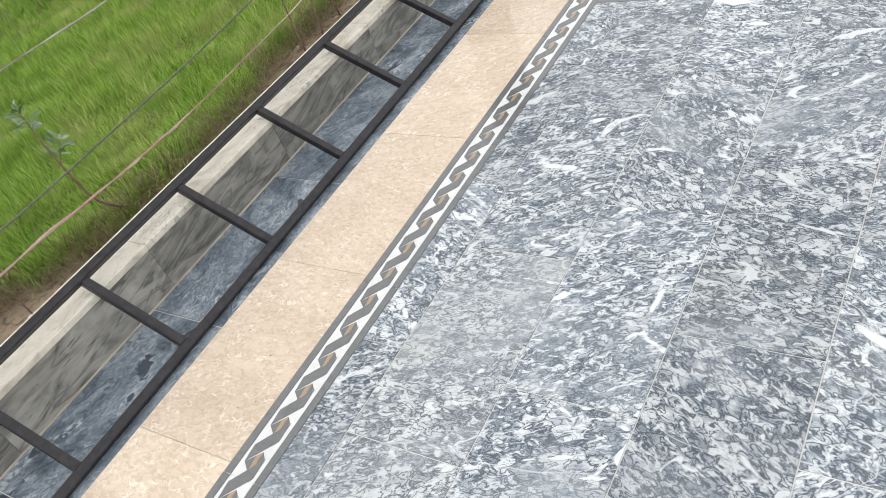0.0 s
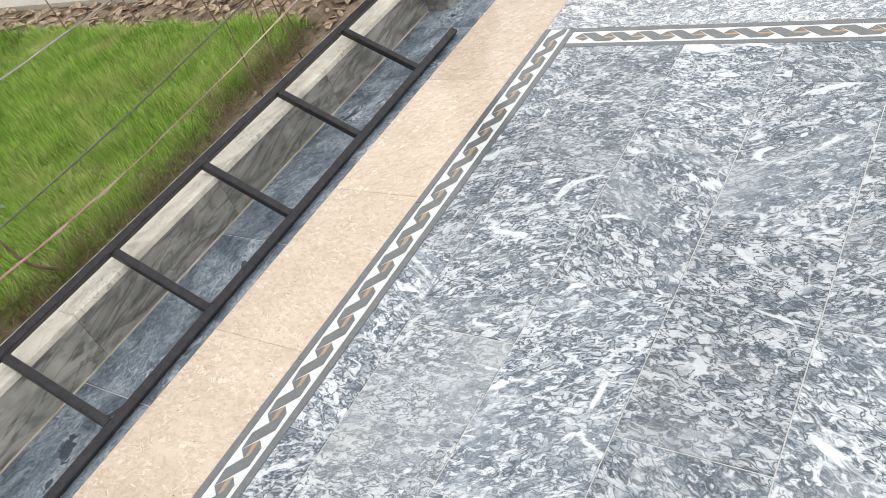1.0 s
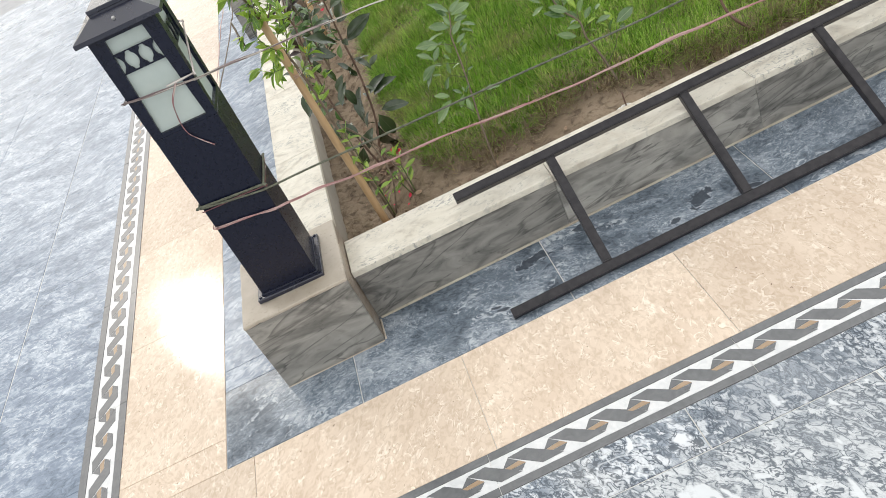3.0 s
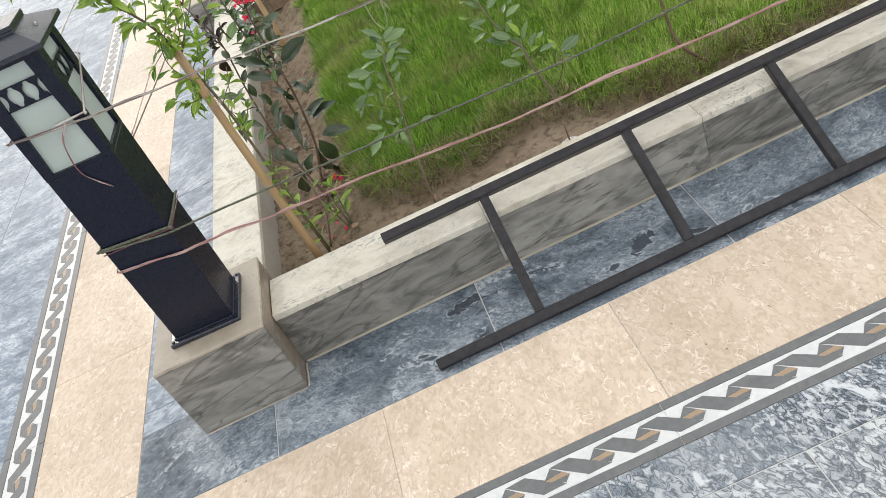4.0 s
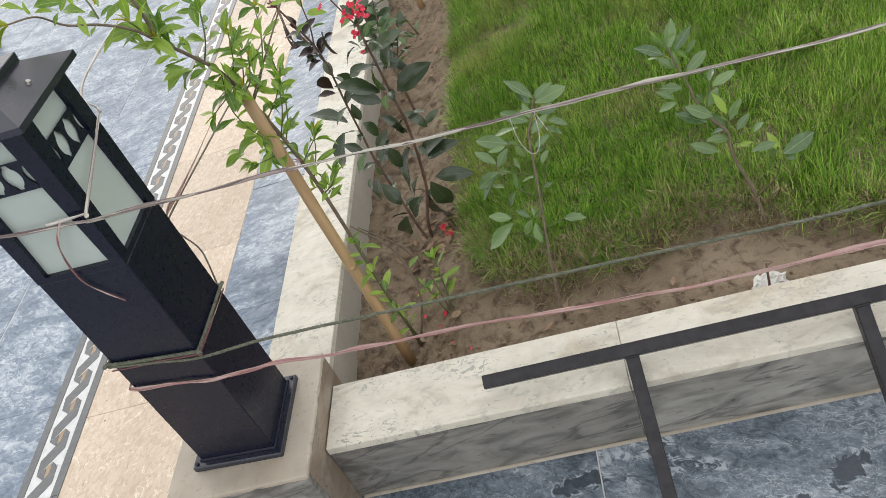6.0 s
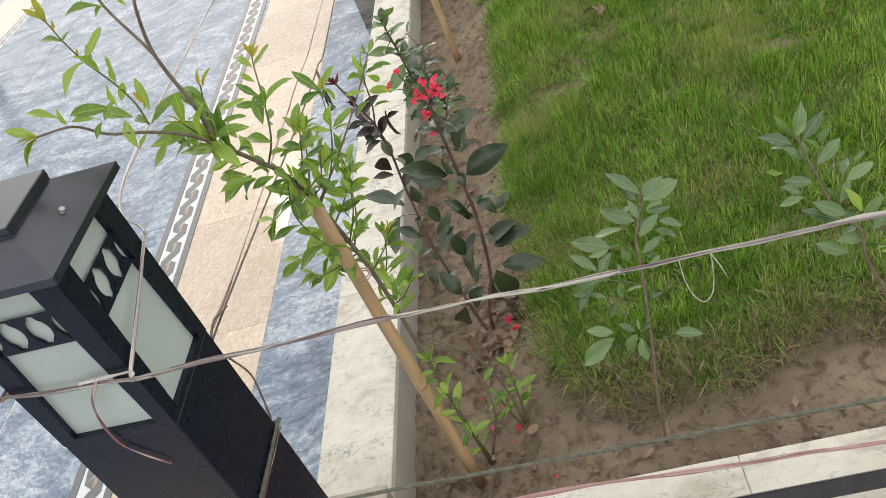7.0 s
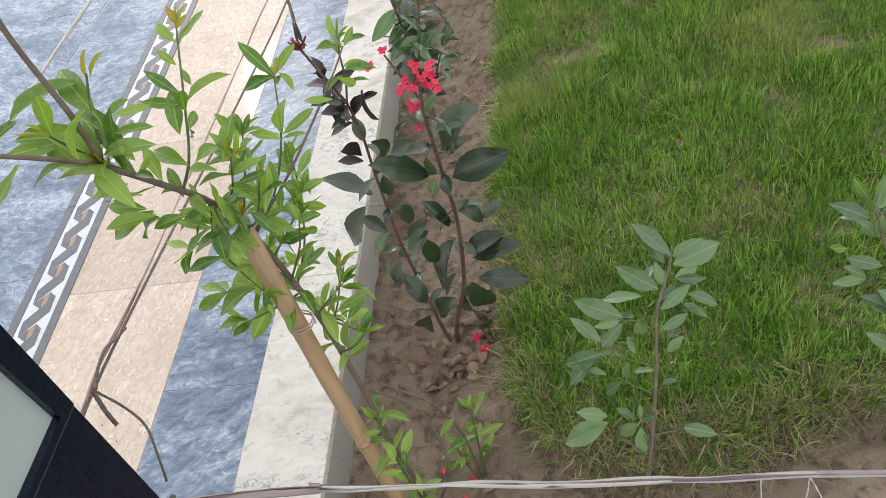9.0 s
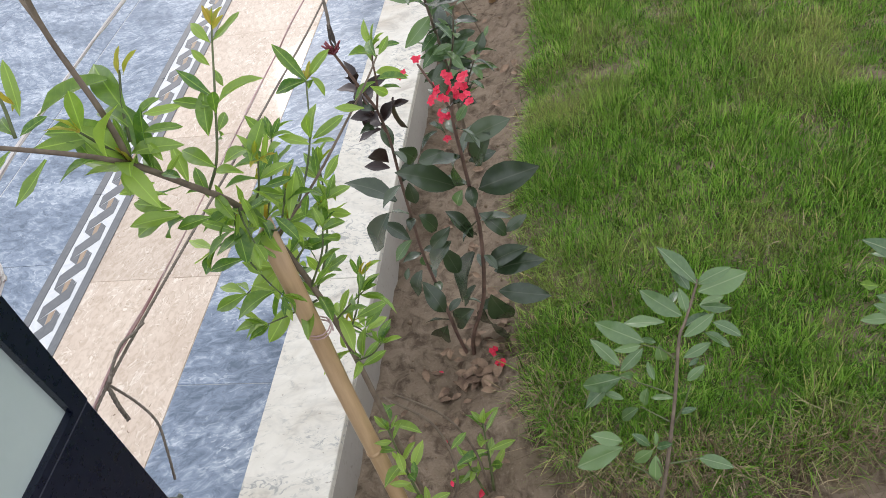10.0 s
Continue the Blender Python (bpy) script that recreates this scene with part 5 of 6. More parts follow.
leaf(sap, LIME, (0.418, 0.398, 0.901), (0.383, 0.402, 0.911))
leaf(sap, LIME, (0.446, 0.404, 0.889), (0.459, 0.408, 0.916))
leaf(sap, LIME, (0.382, 0.379, 0.888), (0.367, 0.403, 0.910))
leaf(sap, LIME, (0.395, 0.383, 0.883), (0.390, 0.386, 0.899))
leaf(sap, LIME, (0.407, 0.378, 0.872), (0.378, 0.351, 0.875))
leaf(sap, LIME, (0.453, 0.393, 0.873), (0.414, 0.397, 0.881))
leaf(sap, LIME, (0.455, 0.379, 0.854), (0.462, 0.409, 0.891))
leaf(sap, LIME, (0.435, 0.392, 0.887), (0.469, 0.392, 0.894))
leaf(sap, LIME, (0.442, 0.376, 0.860), (0.468, 0.360, 0.849))
leaf(sap, LIME, (0.471, 0.381, 0.853), (0.481, 0.385, 0.878))
leaf(sap, LIME, (0.425, 0.367, 0.852), (0.422, 0.379, 0.888))
leaf(sap, LIME, (0.406, 0.359, 0.860), (0.378, 0.356, 0.880))
leaf(sap, LIME, (0.432, 0.402, 0.895), (0.448, 0.414, 0.899))
# leaves hanging under the main limb
leaf(sap, LIME, (0.388, 0.317, 0.922), (0.347, 0.299, 0.934))
leaf(sap, LIME, (0.386, 0.320, 0.925), (0.328, 0.310, 0.909))
leaf(sap, LIME, (0.380, 0.321, 0.928), (0.339, 0.330, 0.930))
leaf(sap, LIME, (0.392, 0.314, 0.922), (0.350, 0.317, 0.907))
leaf(sap, LIME, (0.412, 0.323, 0.913), (0.380, 0.311, 0.914))
leaf(sap, LIME, (0.368, 0.334, 0.949), (0.336, 0.324, 0.947))
leaf(sap, LIME, (0.376, 0.331, 0.936), (0.368, 0.316, 0.952))
leaf(sap, LIME, (0.377, 0.340, 0.951), (0.391, 0.355, 0.961))
leaf(sap, LIME, (0.367, 0.409, 0.771), (0.324, 0.401, 0.762))
leaf(sap, LIME, (0.367, 0.409, 0.765), (0.383, 0.393, 0.765))
leaf(sap, LIME, (0.396, 0.392, 0.734), (0.348, 0.368, 0.729))
leaf(sap, LIME, (0.400, 0.390, 0.732), (0.369, 0.395, 0.743))
leaf(sap, LIME, (0.392, 0.420, 0.683), (0.359, 0.389, 0.647))
leaf(sap, LIME, (0.383, 0.424, 0.687), (0.368, 0.427, 0.673))
# leaves of the two slim side twigs
leaf(sap, LIME, (0.445, 0.561, 0.896), (0.409, 0.590, 0.924))
leaf(sap, LIME, (0.444, 0.564, 0.894), (0.403, 0.554, 0.894))
leaf(sap, LIME, (0.446, 0.568, 0.896), (0.473, 0.574, 0.925))
leaf(sap, LIME, (0.449, 0.566, 0.897), (0.465, 0.560, 0.878))
leaf(sap, LIME, (0.459, 0.488, 0.869), (0.458, 0.509, 0.901))
leaf(sap, LIME, (0.458, 0.480, 0.868), (0.430, 0.476, 0.886))
leaf(sap, LIME, (0.458, 0.484, 0.865), (0.486, 0.482, 0.872))
leaf(sap, LIME, (0.461, 0.479, 0.865), (0.466, 0.458, 0.841))
leaf(sap, LIME, (0.458, 0.461, 0.840), (0.469, 0.460, 0.832))
leaf(sap, LIME, (0.455, 0.436, 0.780), (0.478, 0.463, 0.780))
leaf(sap, LIME, (0.451, 0.441, 0.782), (0.445, 0.473, 0.805))
leaf(sap, LIME, (0.456, 0.431, 0.774), (0.472, 0.450, 0.757))
leaf(sap, LIME, (0.442, 0.426, 0.765), (0.423, 0.439, 0.762))
leaf(sap, LIME, (0.433, 0.449, 0.705), (0.451, 0.457, 0.695))
leaf(sap, LIME, (0.423, 0.429, 0.697), (0.447, 0.443, 0.708))
leaf(sap, LIME, (0.555, 0.485, 0.962), (0.537, 0.508, 0.976))
leaf(sap, LIME, (0.557, 0.487, 0.963), (0.569, 0.493, 0.978))
leaf(sap, LIME, (0.553, 0.470, 0.946), (0.583, 0.471, 0.952))
leaf(sap, LIME, (0.545, 0.471, 0.939), (0.562, 0.478, 0.920))
leaf(sap, LIME, (0.539, 0.452, 0.927), (0.511, 0.456, 0.926))
leaf(sap, LIME, (0.419, 0.527, 0.494), (0.447, 0.546, 0.503))
leaf(sap, LIME, (0.417, 0.530, 0.499), (0.407, 0.553, 0.521))
leaf(sap, LIME, (0.418, 0.529, 0.499), (0.448, 0.553, 0.526))
leaf(sap, LIME, (0.415, 0.530, 0.498), (0.397, 0.525, 0.517))
shoot(sap, [(0.366, 0.335, 0.995), (0.364, 0.352, 1.020), (0.366, 0.370, 1.045)], (0.0016, 0.001), STEM_GREEN, seed=46)
# tuft of broad leaves where the limbs part, and along the arching trunk
leafy([(0.372, 0.334, 0.962), (0.358, 0.318, 1.000), (0.350, 0.305, 1.030)], (0.002, 0.001), 6, (0.045, 0.068), 0.0, None, 43, spread=66, tuft=5)
leafy([(0.400, 0.392, 0.866), (0.410, 0.372, 0.862), (0.425, 0.350, 0.850)], (0.0014, 0.0008), 4, (0.04, 0.055), 0.1, None, 44, spread=60, tips=LIME, tuft=4)
leafy([(0.402, 0.405, 0.835), (0.372, 0.400, 0.815), (0.345, 0.396, 0.800)], (0.0014, 0.0008), 6, (0.04, 0.06), 0.1, None, 45, spread=55, tips=LIME, tuft=4)
# lower twigs
leafy([(0.409, 0.428, 0.740), (0.369, 0.429, 0.719), (0.333, 0.430, 0.689)], (0.0016, 0.0009), 8, (0.04, 0.065), 0.2, None, 12, spread=45, tips=None)
leafy([(0.415, 0.433, 0.700), (0.385, 0.462, 0.689), (0.360, 0.486, 0.659), (0.356, 0.497, 0.629)], (0.0016, 0.0009), 14, (0.035, 0.06), 0.2, None, 13, spread=50, tips=None)
leafy([(0.419, 0.436, 0.680), (0.436, 0.472, 0.720), (0.440, 0.507, 0.769), (0.443, 0.518, 0.809)], (0.0016, 0.0009), 14, (0.03, 0.05), 0.15, None, 14)
leafy([(0.429, 0.437, 0.581), (0.450, 0.459, 0.621), (0.459, 0.482, 0.656)], (0.0015, 0.0009), 7, (0.03, 0.045), 0.3, None, 15)
leafy([(0.424, 0.437, 0.621), (0.449, 0.442, 0.646), (0.472, 0.447, 0.666)], (0.0015, 0.0009), 9, (0.03, 0.05), 0.2, None, 61, tips=LIME)
leafy([(0.431, 0.436, 0.542), (0.459, 0.430, 0.562), (0.479, 0.429, 0.587)], (0.0015, 0.0009), 8, (0.03, 0.046), 0.2, None, 62, tips=LIME)
leafy([(0.412, 0.430, 0.740), (0.435, 0.461, 0.760), (0.452, 0.484, 0.785)], (0.0015, 0.0009), 9, (0.03, 0.05), 0.2, None, 63, tips=LIME)
leafy([(0.418, 0.432, 0.671), (0.391, 0.411, 0.672), (0.368, 0.389, 0.680)], (0.0015, 0.0009), 8, (0.035, 0.055), 0.2, None, 64, tips=LIME)
leafy([(0.399, 0.417, 0.800), (0.411, 0.452, 0.839), (0.421, 0.474, 0.883)], (0.0015, 0.0009), 10, (0.03, 0.05), 0.15, None, 65, tips=LIME)
shoot(sap, [(0.463, 0.436, 0.080), (0.461, 0.408, 0.205), (0.455, 0.404, 0.324), (0.453, 0.405, 0.423)], (0.003, 0.0014), STEM_GREEN, 20, LIME, (0.03, 0.045), 0.15, 65, LIME, seed=16, name="sucker", tuft=2, lift=0.2)
shoot(sap, [(0.468, 0.441, 0.080), (0.510, 0.452, 0.205), (0.496, 0.466, 0.334), (0.445, 0.446, 0.442)], (0.003, 0.0018), BARK, 2, LIME, (0.03, 0.04), 0.5, 60, seed=17, name="sucker")

low_shrub = plant("seedling", (0.551, 0.493, 0.091), "low seedling with small fresh green leaves on thin stems", "seedling")
shoot(low_shrub, [(0.551, 0.493, 0.091), (0.549, 0.519, 0.145), (0.544, 0.554, 0.204)], (0.0028, 0.0015), STEM_GREEN, 11, LIME, (0.035, 0.06), 0.3, 60, LIME, seed=18)
shoot(low_shrub, [(0.540, 0.484, 0.091), (0.523, 0.497, 0.135), (0.512, 0.509, 0.169)], (0.0025, 0.0012), STEM_GREEN, 7, LIME, (0.03, 0.045), 0.4, 60, seed=19)
shoot(low_shrub, [(0.545, 0.491, 0.091), (0.531, 0.508, 0.204), (0.502, 0.499, 0.313), (0.446, 0.474, 0.412)], (0.0028, 0.0014), BARK, 0, seed=20)

# flowering shrub with dark leaves
shrub = plant("flowering_shrub", (0.482, 0.815, 0.035), "slender shrub with dark glossy leaves and red blossom", "shrub")
shoot(shrub, [(0.485, 0.815, 0.03), (0.495, 0.815, 0.114), (0.533, 0.815, 0.233), (0.553, 0.806, 0.401), (0.555, 0.787, 0.518), (0.559, 0.760, 0.610), (0.562, 0.735, 0.691), (0.571, 0.716, 0.752)], (0.0046, 0.0022), BARK_PINK, 15, DARK, (0.035, 0.055), 0.25, 62, seed=21, tuft=2)
shoot(shrub, [(0.478, 0.815, 0.03), (0.458, 0.832, 0.106), (0.438, 0.860, 0.199), (0.423, 0.869, 0.295), (0.421, 0.868, 0.398), (0.427, 0.847, 0.507), (0.441, 0.807, 0.621), (0.440, 0.790, 0.690)], (0.0040, 0.0021), BARK_PINK, 15, DARK, (0.035, 0.052), 0.2, 62, seed=22, tuft=2)
shoot(shrub, [(0.440, 0.790, 0.690), (0.430, 0.778, 0.734), (0.412, 0.762, 0.806)], (0.0026, 0.002), BARK_PINK, seed=24)
shoot(shrub, [(0.566, 0.726, 0.72), (0.552, 0.715, 0.765), (0.538, 0.706, 0.812)], (0.002, 0.0015), BARK_PINK, seed=25)
shoot(shrub, [(0.440, 0.790, 0.69), (0.455, 0.775, 0.74), (0.462, 0.765, 0.79), (0.470, 0.76, 0.815)], (0.0018, 0.0011), BARK_PINK, 7, LIME, (0.03, 0.05), 0.3, 60, LIME, seed=28)
shoot(shrub, [(0.441, 0.80, 0.64), (0.427, 0.79, 0.70), (0.42, 0.785, 0.74)], (0.0020, 0.0012), BARK_PINK, 9, PURPLE, (0.035, 0.055), 0.1, 48, PURPLE, seed=23)
leaf(shrub, DARK, (0.570, 0.744, 0.653), (0.635, 0.751, 0.685))
leaf(shrub, DARK, (0.569, 0.788, 0.523), (0.662, 0.758, 0.582))
leaf(shrub, DARK, (0.558, 0.801, 0.456), (0.605, 0.804, 0.401))
leaf(shrub, DARK, (0.597, 0.807, 0.404), (0.630, 0.815, 0.433))
leaf(shrub, DARK, (0.563, 0.809, 0.307), (0.640, 0.790, 0.360))
leaf(shrub, DARK, (0.554, 0.815, 0.315), (0.611, 0.805, 0.372))
leaf(shrub, DARK, (0.563, 0.817, 0.243), (0.654, 0.795, 0.247))
leaf(shrub, DARK, (0.546, 0.815, 0.233), (0.572, 0.824, 0.125))
leaf(shrub, DARK, (0.525, 0.813, 0.197), (0.543, 0.833, 0.044))
leaf(shrub, DARK, (0.533, 0.812, 0.354), (0.474, 0.796, 0.240))
leaf(shrub, DARK, (0.509, 0.811, 0.200), (0.438, 0.817, 0.136))
leaf(shrub, DARK, (0.521, 0.819, 0.258), (0.491, 0.810, 0.207))
leaf(shrub, DARK, (0.503, 0.798, 0.468), (0.541, 0.802, 0.401))
leaf(shrub, DARK, (0.483, 0.804, 0.376), (0.502, 0.802, 0.306))
leaf(shrub, DARK, (0.456, 0.800, 0.462), (0.493, 0.804, 0.416))
leaf(shrub, DARK, (0.462, 0.805, 0.376), (0.493, 0.793, 0.422))
leaf(shrub, DARK, (0.553, 0.754, 0.621), (0.513, 0.778, 0.545))
leaf(shrub, DARK, (0.534, 0.780, 0.537), (0.476, 0.739, 0.616))
leaf(shrub, DARK, (0.534, 0.758, 0.627), (0.487, 0.764, 0.604))
leaf(shrub, DARK, (0.535, 0.740, 0.678), (0.496, 0.731, 0.665))
leaf(shrub, DARK, (0.566, 0.768, 0.596), (0.607, 0.776, 0.605))
leaf(shrub, DARK, (0.576, 0.762, 0.593), (0.602, 0.736, 0.668))
leaf(shrub, SAGE, (0.568, 0.735, 0.696), (0.584, 0.733, 0.722))
leaf(shrub, SAGE, (0.541, 0.790, 0.520), (0.519, 0.797, 0.474))
leaf(shrub, DARK, (0.526, 0.737, 0.694), (0.551, 0.747, 0.674))
leaf(shrub, DARK, (0.533, 0.801, 0.439), (0.542, 0.810, 0.389))
leaf(shrub, DARK, (0.446, 0.818, 0.145), (0.403, 0.829, 0.051))
leaf(shrub, DARK, (0.450, 0.815, 0.189), (0.431, 0.819, 0.260))
leaf(shrub, DARK, (0.451, 0.808, 0.321), (0.497, 0.795, 0.400))
leaf(shrub, DARK, (0.403, 0.864, 0.440), (0.346, 0.863, 0.513))
leaf(shrub, DARK, (0.383, 0.861, 0.416), (0.313, 0.855, 0.319))
leaf(shrub, DARK, (0.403, 0.875, 0.332), (0.364, 0.881, 0.378))
leaf(shrub, SAGE, (0.407, 0.874, 0.333), (0.365, 0.861, 0.290))
leaf(shrub, PURPLE, (0.418, 0.837, 0.539), (0.378, 0.833, 0.556))
leaf(shrub, PURPLE, (0.420, 0.831, 0.555), (0.402, 0.800, 0.616))
leaf(shrub, PURPLE, (0.435, 0.799, 0.647), (0.390, 0.800, 0.632))
leaf(shrub, PURPLE, (0.425, 0.803, 0.642), (0.405, 0.809, 0.664))
leaf(shrub, PURPLE, (0.441, 0.795, 0.678), (0.392, 0.791, 0.684))
leaf(shrub, PURPLE, (0.444, 0.793, 0.670), (0.461, 0.777, 0.707))
leaf(shrub, PURPLE, (0.473, 0.778, 0.717), (0.461, 0.784, 0.654))
leaf(shrub, PURPLE, (0.468, 0.786, 0.697), (0.490, 0.777, 0.711))
leaf(shrub, PURPLE, (0.430, 0.788, 0.684), (0.409, 0.810, 0.647))
leaf(shrub, DARK, (0.447, 0.818, 0.591), (0.479, 0.837, 0.544))
leaf(shrub, DARK, (0.445, 0.841, 0.518), (0.516, 0.832, 0.493))
leaf(shrub, DARK, (0.438, 0.850, 0.493), (0.441, 0.846, 0.441))
leaf(shrub, SAGE, (0.423, 0.869, 0.295), (0.418, 0.883, 0.229))
leaf(shrub, DARK, (0.412, 0.867, 0.256), (0.382, 0.847, 0.198))
leaf(shrub, DARK, (0.376, 0.866, 0.231), (0.383, 0.877, 0.253))


def petal_mesh():
    me = leaf_mesh("petal_blade", PETAL, 0.8, 0.2, 0.4, 0.6)
    return me


PETALS = petal_mesh()


def blossom(p, at, facing, size, rng):
    base = p.matrix_world.translation
    facing = facing.normalized()
    side = facing.orthogonal().normalized()
    for i in range(5):
        a = i * 2 * math.pi / 5 + rng.uniform(-0.2, 0.2)
        rad = side * math.cos(a) + facing.cross(side) * math.sin(a)
        d = (rad + facing * 0.7).normalized()
        m = Matrix((d.cross(facing).normalized(), d, d.cross(facing).normalized().cross(d))).transposed().to_4x4()
        piece("petal", PETALS, Matrix.Translation(at - base) @ m @ Matrix.Scale(size, 4), p)


rng = random.Random(31)
for c, n, r in (((0.572, 0.714, 0.763), 28, 0.026), ((0.550, 0.728, 0.708), 6, 0.010), ((0.538, 0.705, 0.816), 2, 0.006), ((0.517, 0.708, 0.795), 2, 0.007), ((0.545, 0.745, 0.655), 1, 0.005), ((0.541, 0.765, 0.110), 8, 0.020)):
    for i in range(n):
        q = Vector(c) + Vector((rng.uniform(-r, r), rng.uniform(-r, r), rng.uniform(-0.6 * r, 0.6 * r)))
        blossom(shrub, q, Vector((rng.uniform(-0.6, 0.6), rng.uniform(-1.0, 0.2), 1)), rng.uniform(0.0055, 0.0078), rng)
bud = bmesh.new()
for i in range(14):
    d = Vector((rng.uniform(-1, 1), rng.uniform(-1, 1), rng.uniform(0.1, 1.2))).normalized()
    q = Vector((0.412, 0.762, 0.808)) - shrub.matrix_world.translation
    add_tube(bud, [q, q + d * 0.012, q + d * 0.02], (0.0024, 0.0012), 5)
part("bud_cluster", bud, BUD, shrub, "dark red spent bud head", True)

# round-leaved saplings in the lawn's edge
sa1 = plant("sapling", (0.808, 0.362, 0.105), "small sapling with grey-green oval leaves at the lawn edge", "sapling", "round-leaved saplings")
shoot(sa1, [(0.808, 0.362, 0.100), (0.816, 0.380, 0.23), (0.828, 0.398, 0.331), (0.841, 0.441, 0.428), (0.849, 0.482, 0.505), (0.858, 0.500, 0.519), (0.873, 0.533, 0.543), (0.876, 0.54, 0.556)], (0.0034, 0.0014), BARK, seed=41)
for line in (((0.828, 0.400, 0.338), (0.850, 0.402, 0.340), (0.871, 0.403, 0.346)), ((0.839, 0.445, 0.436), (0.817, 0.450, 0.445), (0.773, 0.457, 0.462)), ((0.834, 0.428, 0.399), (0.815, 0.433, 0.410), (0.797, 0.438, 0.421)), ((0.838, 0.426, 0.392), (0.853, 0.440, 0.42), (0.862, 0.452, 0.451)), ((0.845, 0.470, 0.48), (0.825, 0.477, 0.495), (0.803, 0.478, 0.502)), ((0.822, 0.390, 0.29), (0.80, 0.392, 0.33), (0.777, 0.396, 0.345)), ((0.824, 0.393, 0.30), (0.820, 0.393, 0.335), (0.816, 0.395, 0.352))):
    shoot(sa1, line, (0.0014, 0.0009), STEM_GREEN, seed=142, name="twig")
leaf(sa1, SAGE, (0.875, 0.537, 0.552), (0.827, 0.568, 0.588))
leaf(sa1, SAGE, (0.866, 0.532, 0.545), (0.844, 0.558, 0.572))
leaf(sa1, SAGE, (0.876, 0.538, 0.549), (0.913, 0.540, 0.577))
leaf(sa1, SAGE, (0.877, 0.529, 0.544), (0.945, 0.552, 0.552))
leaf(sa1, SAGE, (0.855, 0.506, 0.524), (0.801, 0.527, 0.550))
leaf(sa1, SAGE, (0.878, 0.519, 0.530), (0.908, 0.525, 0.538))
leaf(sa1, SAGE, (0.878, 0.518, 0.529), (0.917, 0.513, 0.529))
leaf(sa1, SAGE, (0.861, 0.510, 0.524), (0.853, 0.527, 0.554))
leaf(sa1, SAGE, (0.841, 0.519, 0.532), (0.851, 0.543, 0.539))
leaf(sa1, SAGE, (0.832, 0.501, 0.519), (0.777, 0.508, 0.518))
leaf(sa1, SAGE, (0.805, 0.481, 0.504), (0.742, 0.496, 0.528))
leaf(sa1, SAGE, (0.772, 0.466, 0.475), (0.738, 0.487, 0.506))
leaf(sa1, SAGE, (0.801, 0.477, 0.503), (0.767, 0.466, 0.507))
leaf(sa1, SAGE, (0.803, 0.477, 0.497), (0.773, 0.460, 0.470))
leaf(sa1, SAGE, (0.823, 0.478, 0.501), (0.830, 0.471, 0.459))
leaf(sa1, SAGE, (0.820, 0.481, 0.503), (0.802, 0.492, 0.499))
leaf(sa1, SAGE, (0.816, 0.454, 0.457), (0.808, 0.474, 0.472))
leaf(sa1, SAGE, (0.857, 0.496, 0.515), (0.889, 0.516, 0.518))
leaf(sa1, SAGE, (0.855, 0.486, 0.506), (0.894, 0.502, 0.531))
leaf(sa1, SAGE, (0.892, 0.498, 0.519), (0.929, 0.484, 0.514))
leaf(sa1, SAGE, (0.882, 0.491, 0.508), (0.914, 0.475, 0.502))
leaf(sa1, SAGE, (0.854, 0.469, 0.485), (0.888, 0.474, 0.505))
leaf(sa1, SAGE, (0.858, 0.454, 0.455), (0.878, 0.460, 0.478))
leaf(sa1, SAGE, (0.860, 0.462, 0.476), (0.874, 0.470, 0.483))
leaf(sa1, SAGE, (0.773, 0.457, 0.461), (0.718, 0.460, 0.434))
leaf(sa1, SAGE, (0.771, 0.458, 0.460), (0.722, 0.447, 0.404))
leaf(sa1, SAGE, (0.769, 0.459, 0.459), (0.796, 0.470, 0.448))
leaf(sa1, SAGE, (0.801, 0.439, 0.422), (0.807, 0.442, 0.458))
leaf(sa1, SAGE, (0.794, 0.439, 0.416), (0.762, 0.439, 0.384))
leaf(sa1, SAGE, (0.775, 0.445, 0.429), (0.749, 0.449, 0.438))
leaf(sa1, SAGE, (0.811, 0.444, 0.431), (0.838, 0.436, 0.442))
leaf(sa1, SAGE, (0.846, 0.435, 0.409), (0.869, 0.438, 0.415))
leaf(sa1, SAGE, (0.770, 0.414, 0.373), (0.730, 0.409, 0.397))
leaf(sa1, SAGE, (0.770, 0.412, 0.361), (0.706, 0.412, 0.310))
leaf(sa1, SAGE, (0.810, 0.407, 0.362), (0.782, 0.408, 0.325))
leaf(sa1, SAGE, (0.814, 0.405, 0.353), (0.812, 0.379, 0.311))
leaf(sa1, SAGE, (0.814, 0.411, 0.366), (0.815, 0.428, 0.376))
leaf(sa1, SAGE, (0.816, 0.412, 0.360), (0.832, 0.403, 0.385))
leaf(sa1, SAGE, (0.871, 0.404, 0.346), (0.912, 0.388, 0.354))
leaf(sa1, SAGE, (0.807, 0.413, 0.363), (0.786, 0.416, 0.388))
sb1 = plant("sapling", (1.265, 0.462, 0.142), "small sapling with pale oval leaves on an arching stem", "sapling", "round-leaved saplings")
shoot(sb1, [(1.265, 0.462, 0.142), (1.254, 0.493, 0.206), (1.242, 0.507, 0.248), (1.228, 0.522, 0.294), (1.227, 0.538, 0.340), (1.198, 0.551, 0.381), (1.181, 0.563, 0.417), (1.172, 0.576, 0.455), (1.158, 0.590, 0.499), (1.150, 0.601, 0.533)], (0.0042, 0.0016), BARK, seed=45)
shoot(sb1, [(1.256, 0.488, 0.191), (1.290, 0.452, 0.262), (1.299, 0.432, 0.324)], (0.0018, 0.0010), STEM_GREEN, seed=146, name="twig")
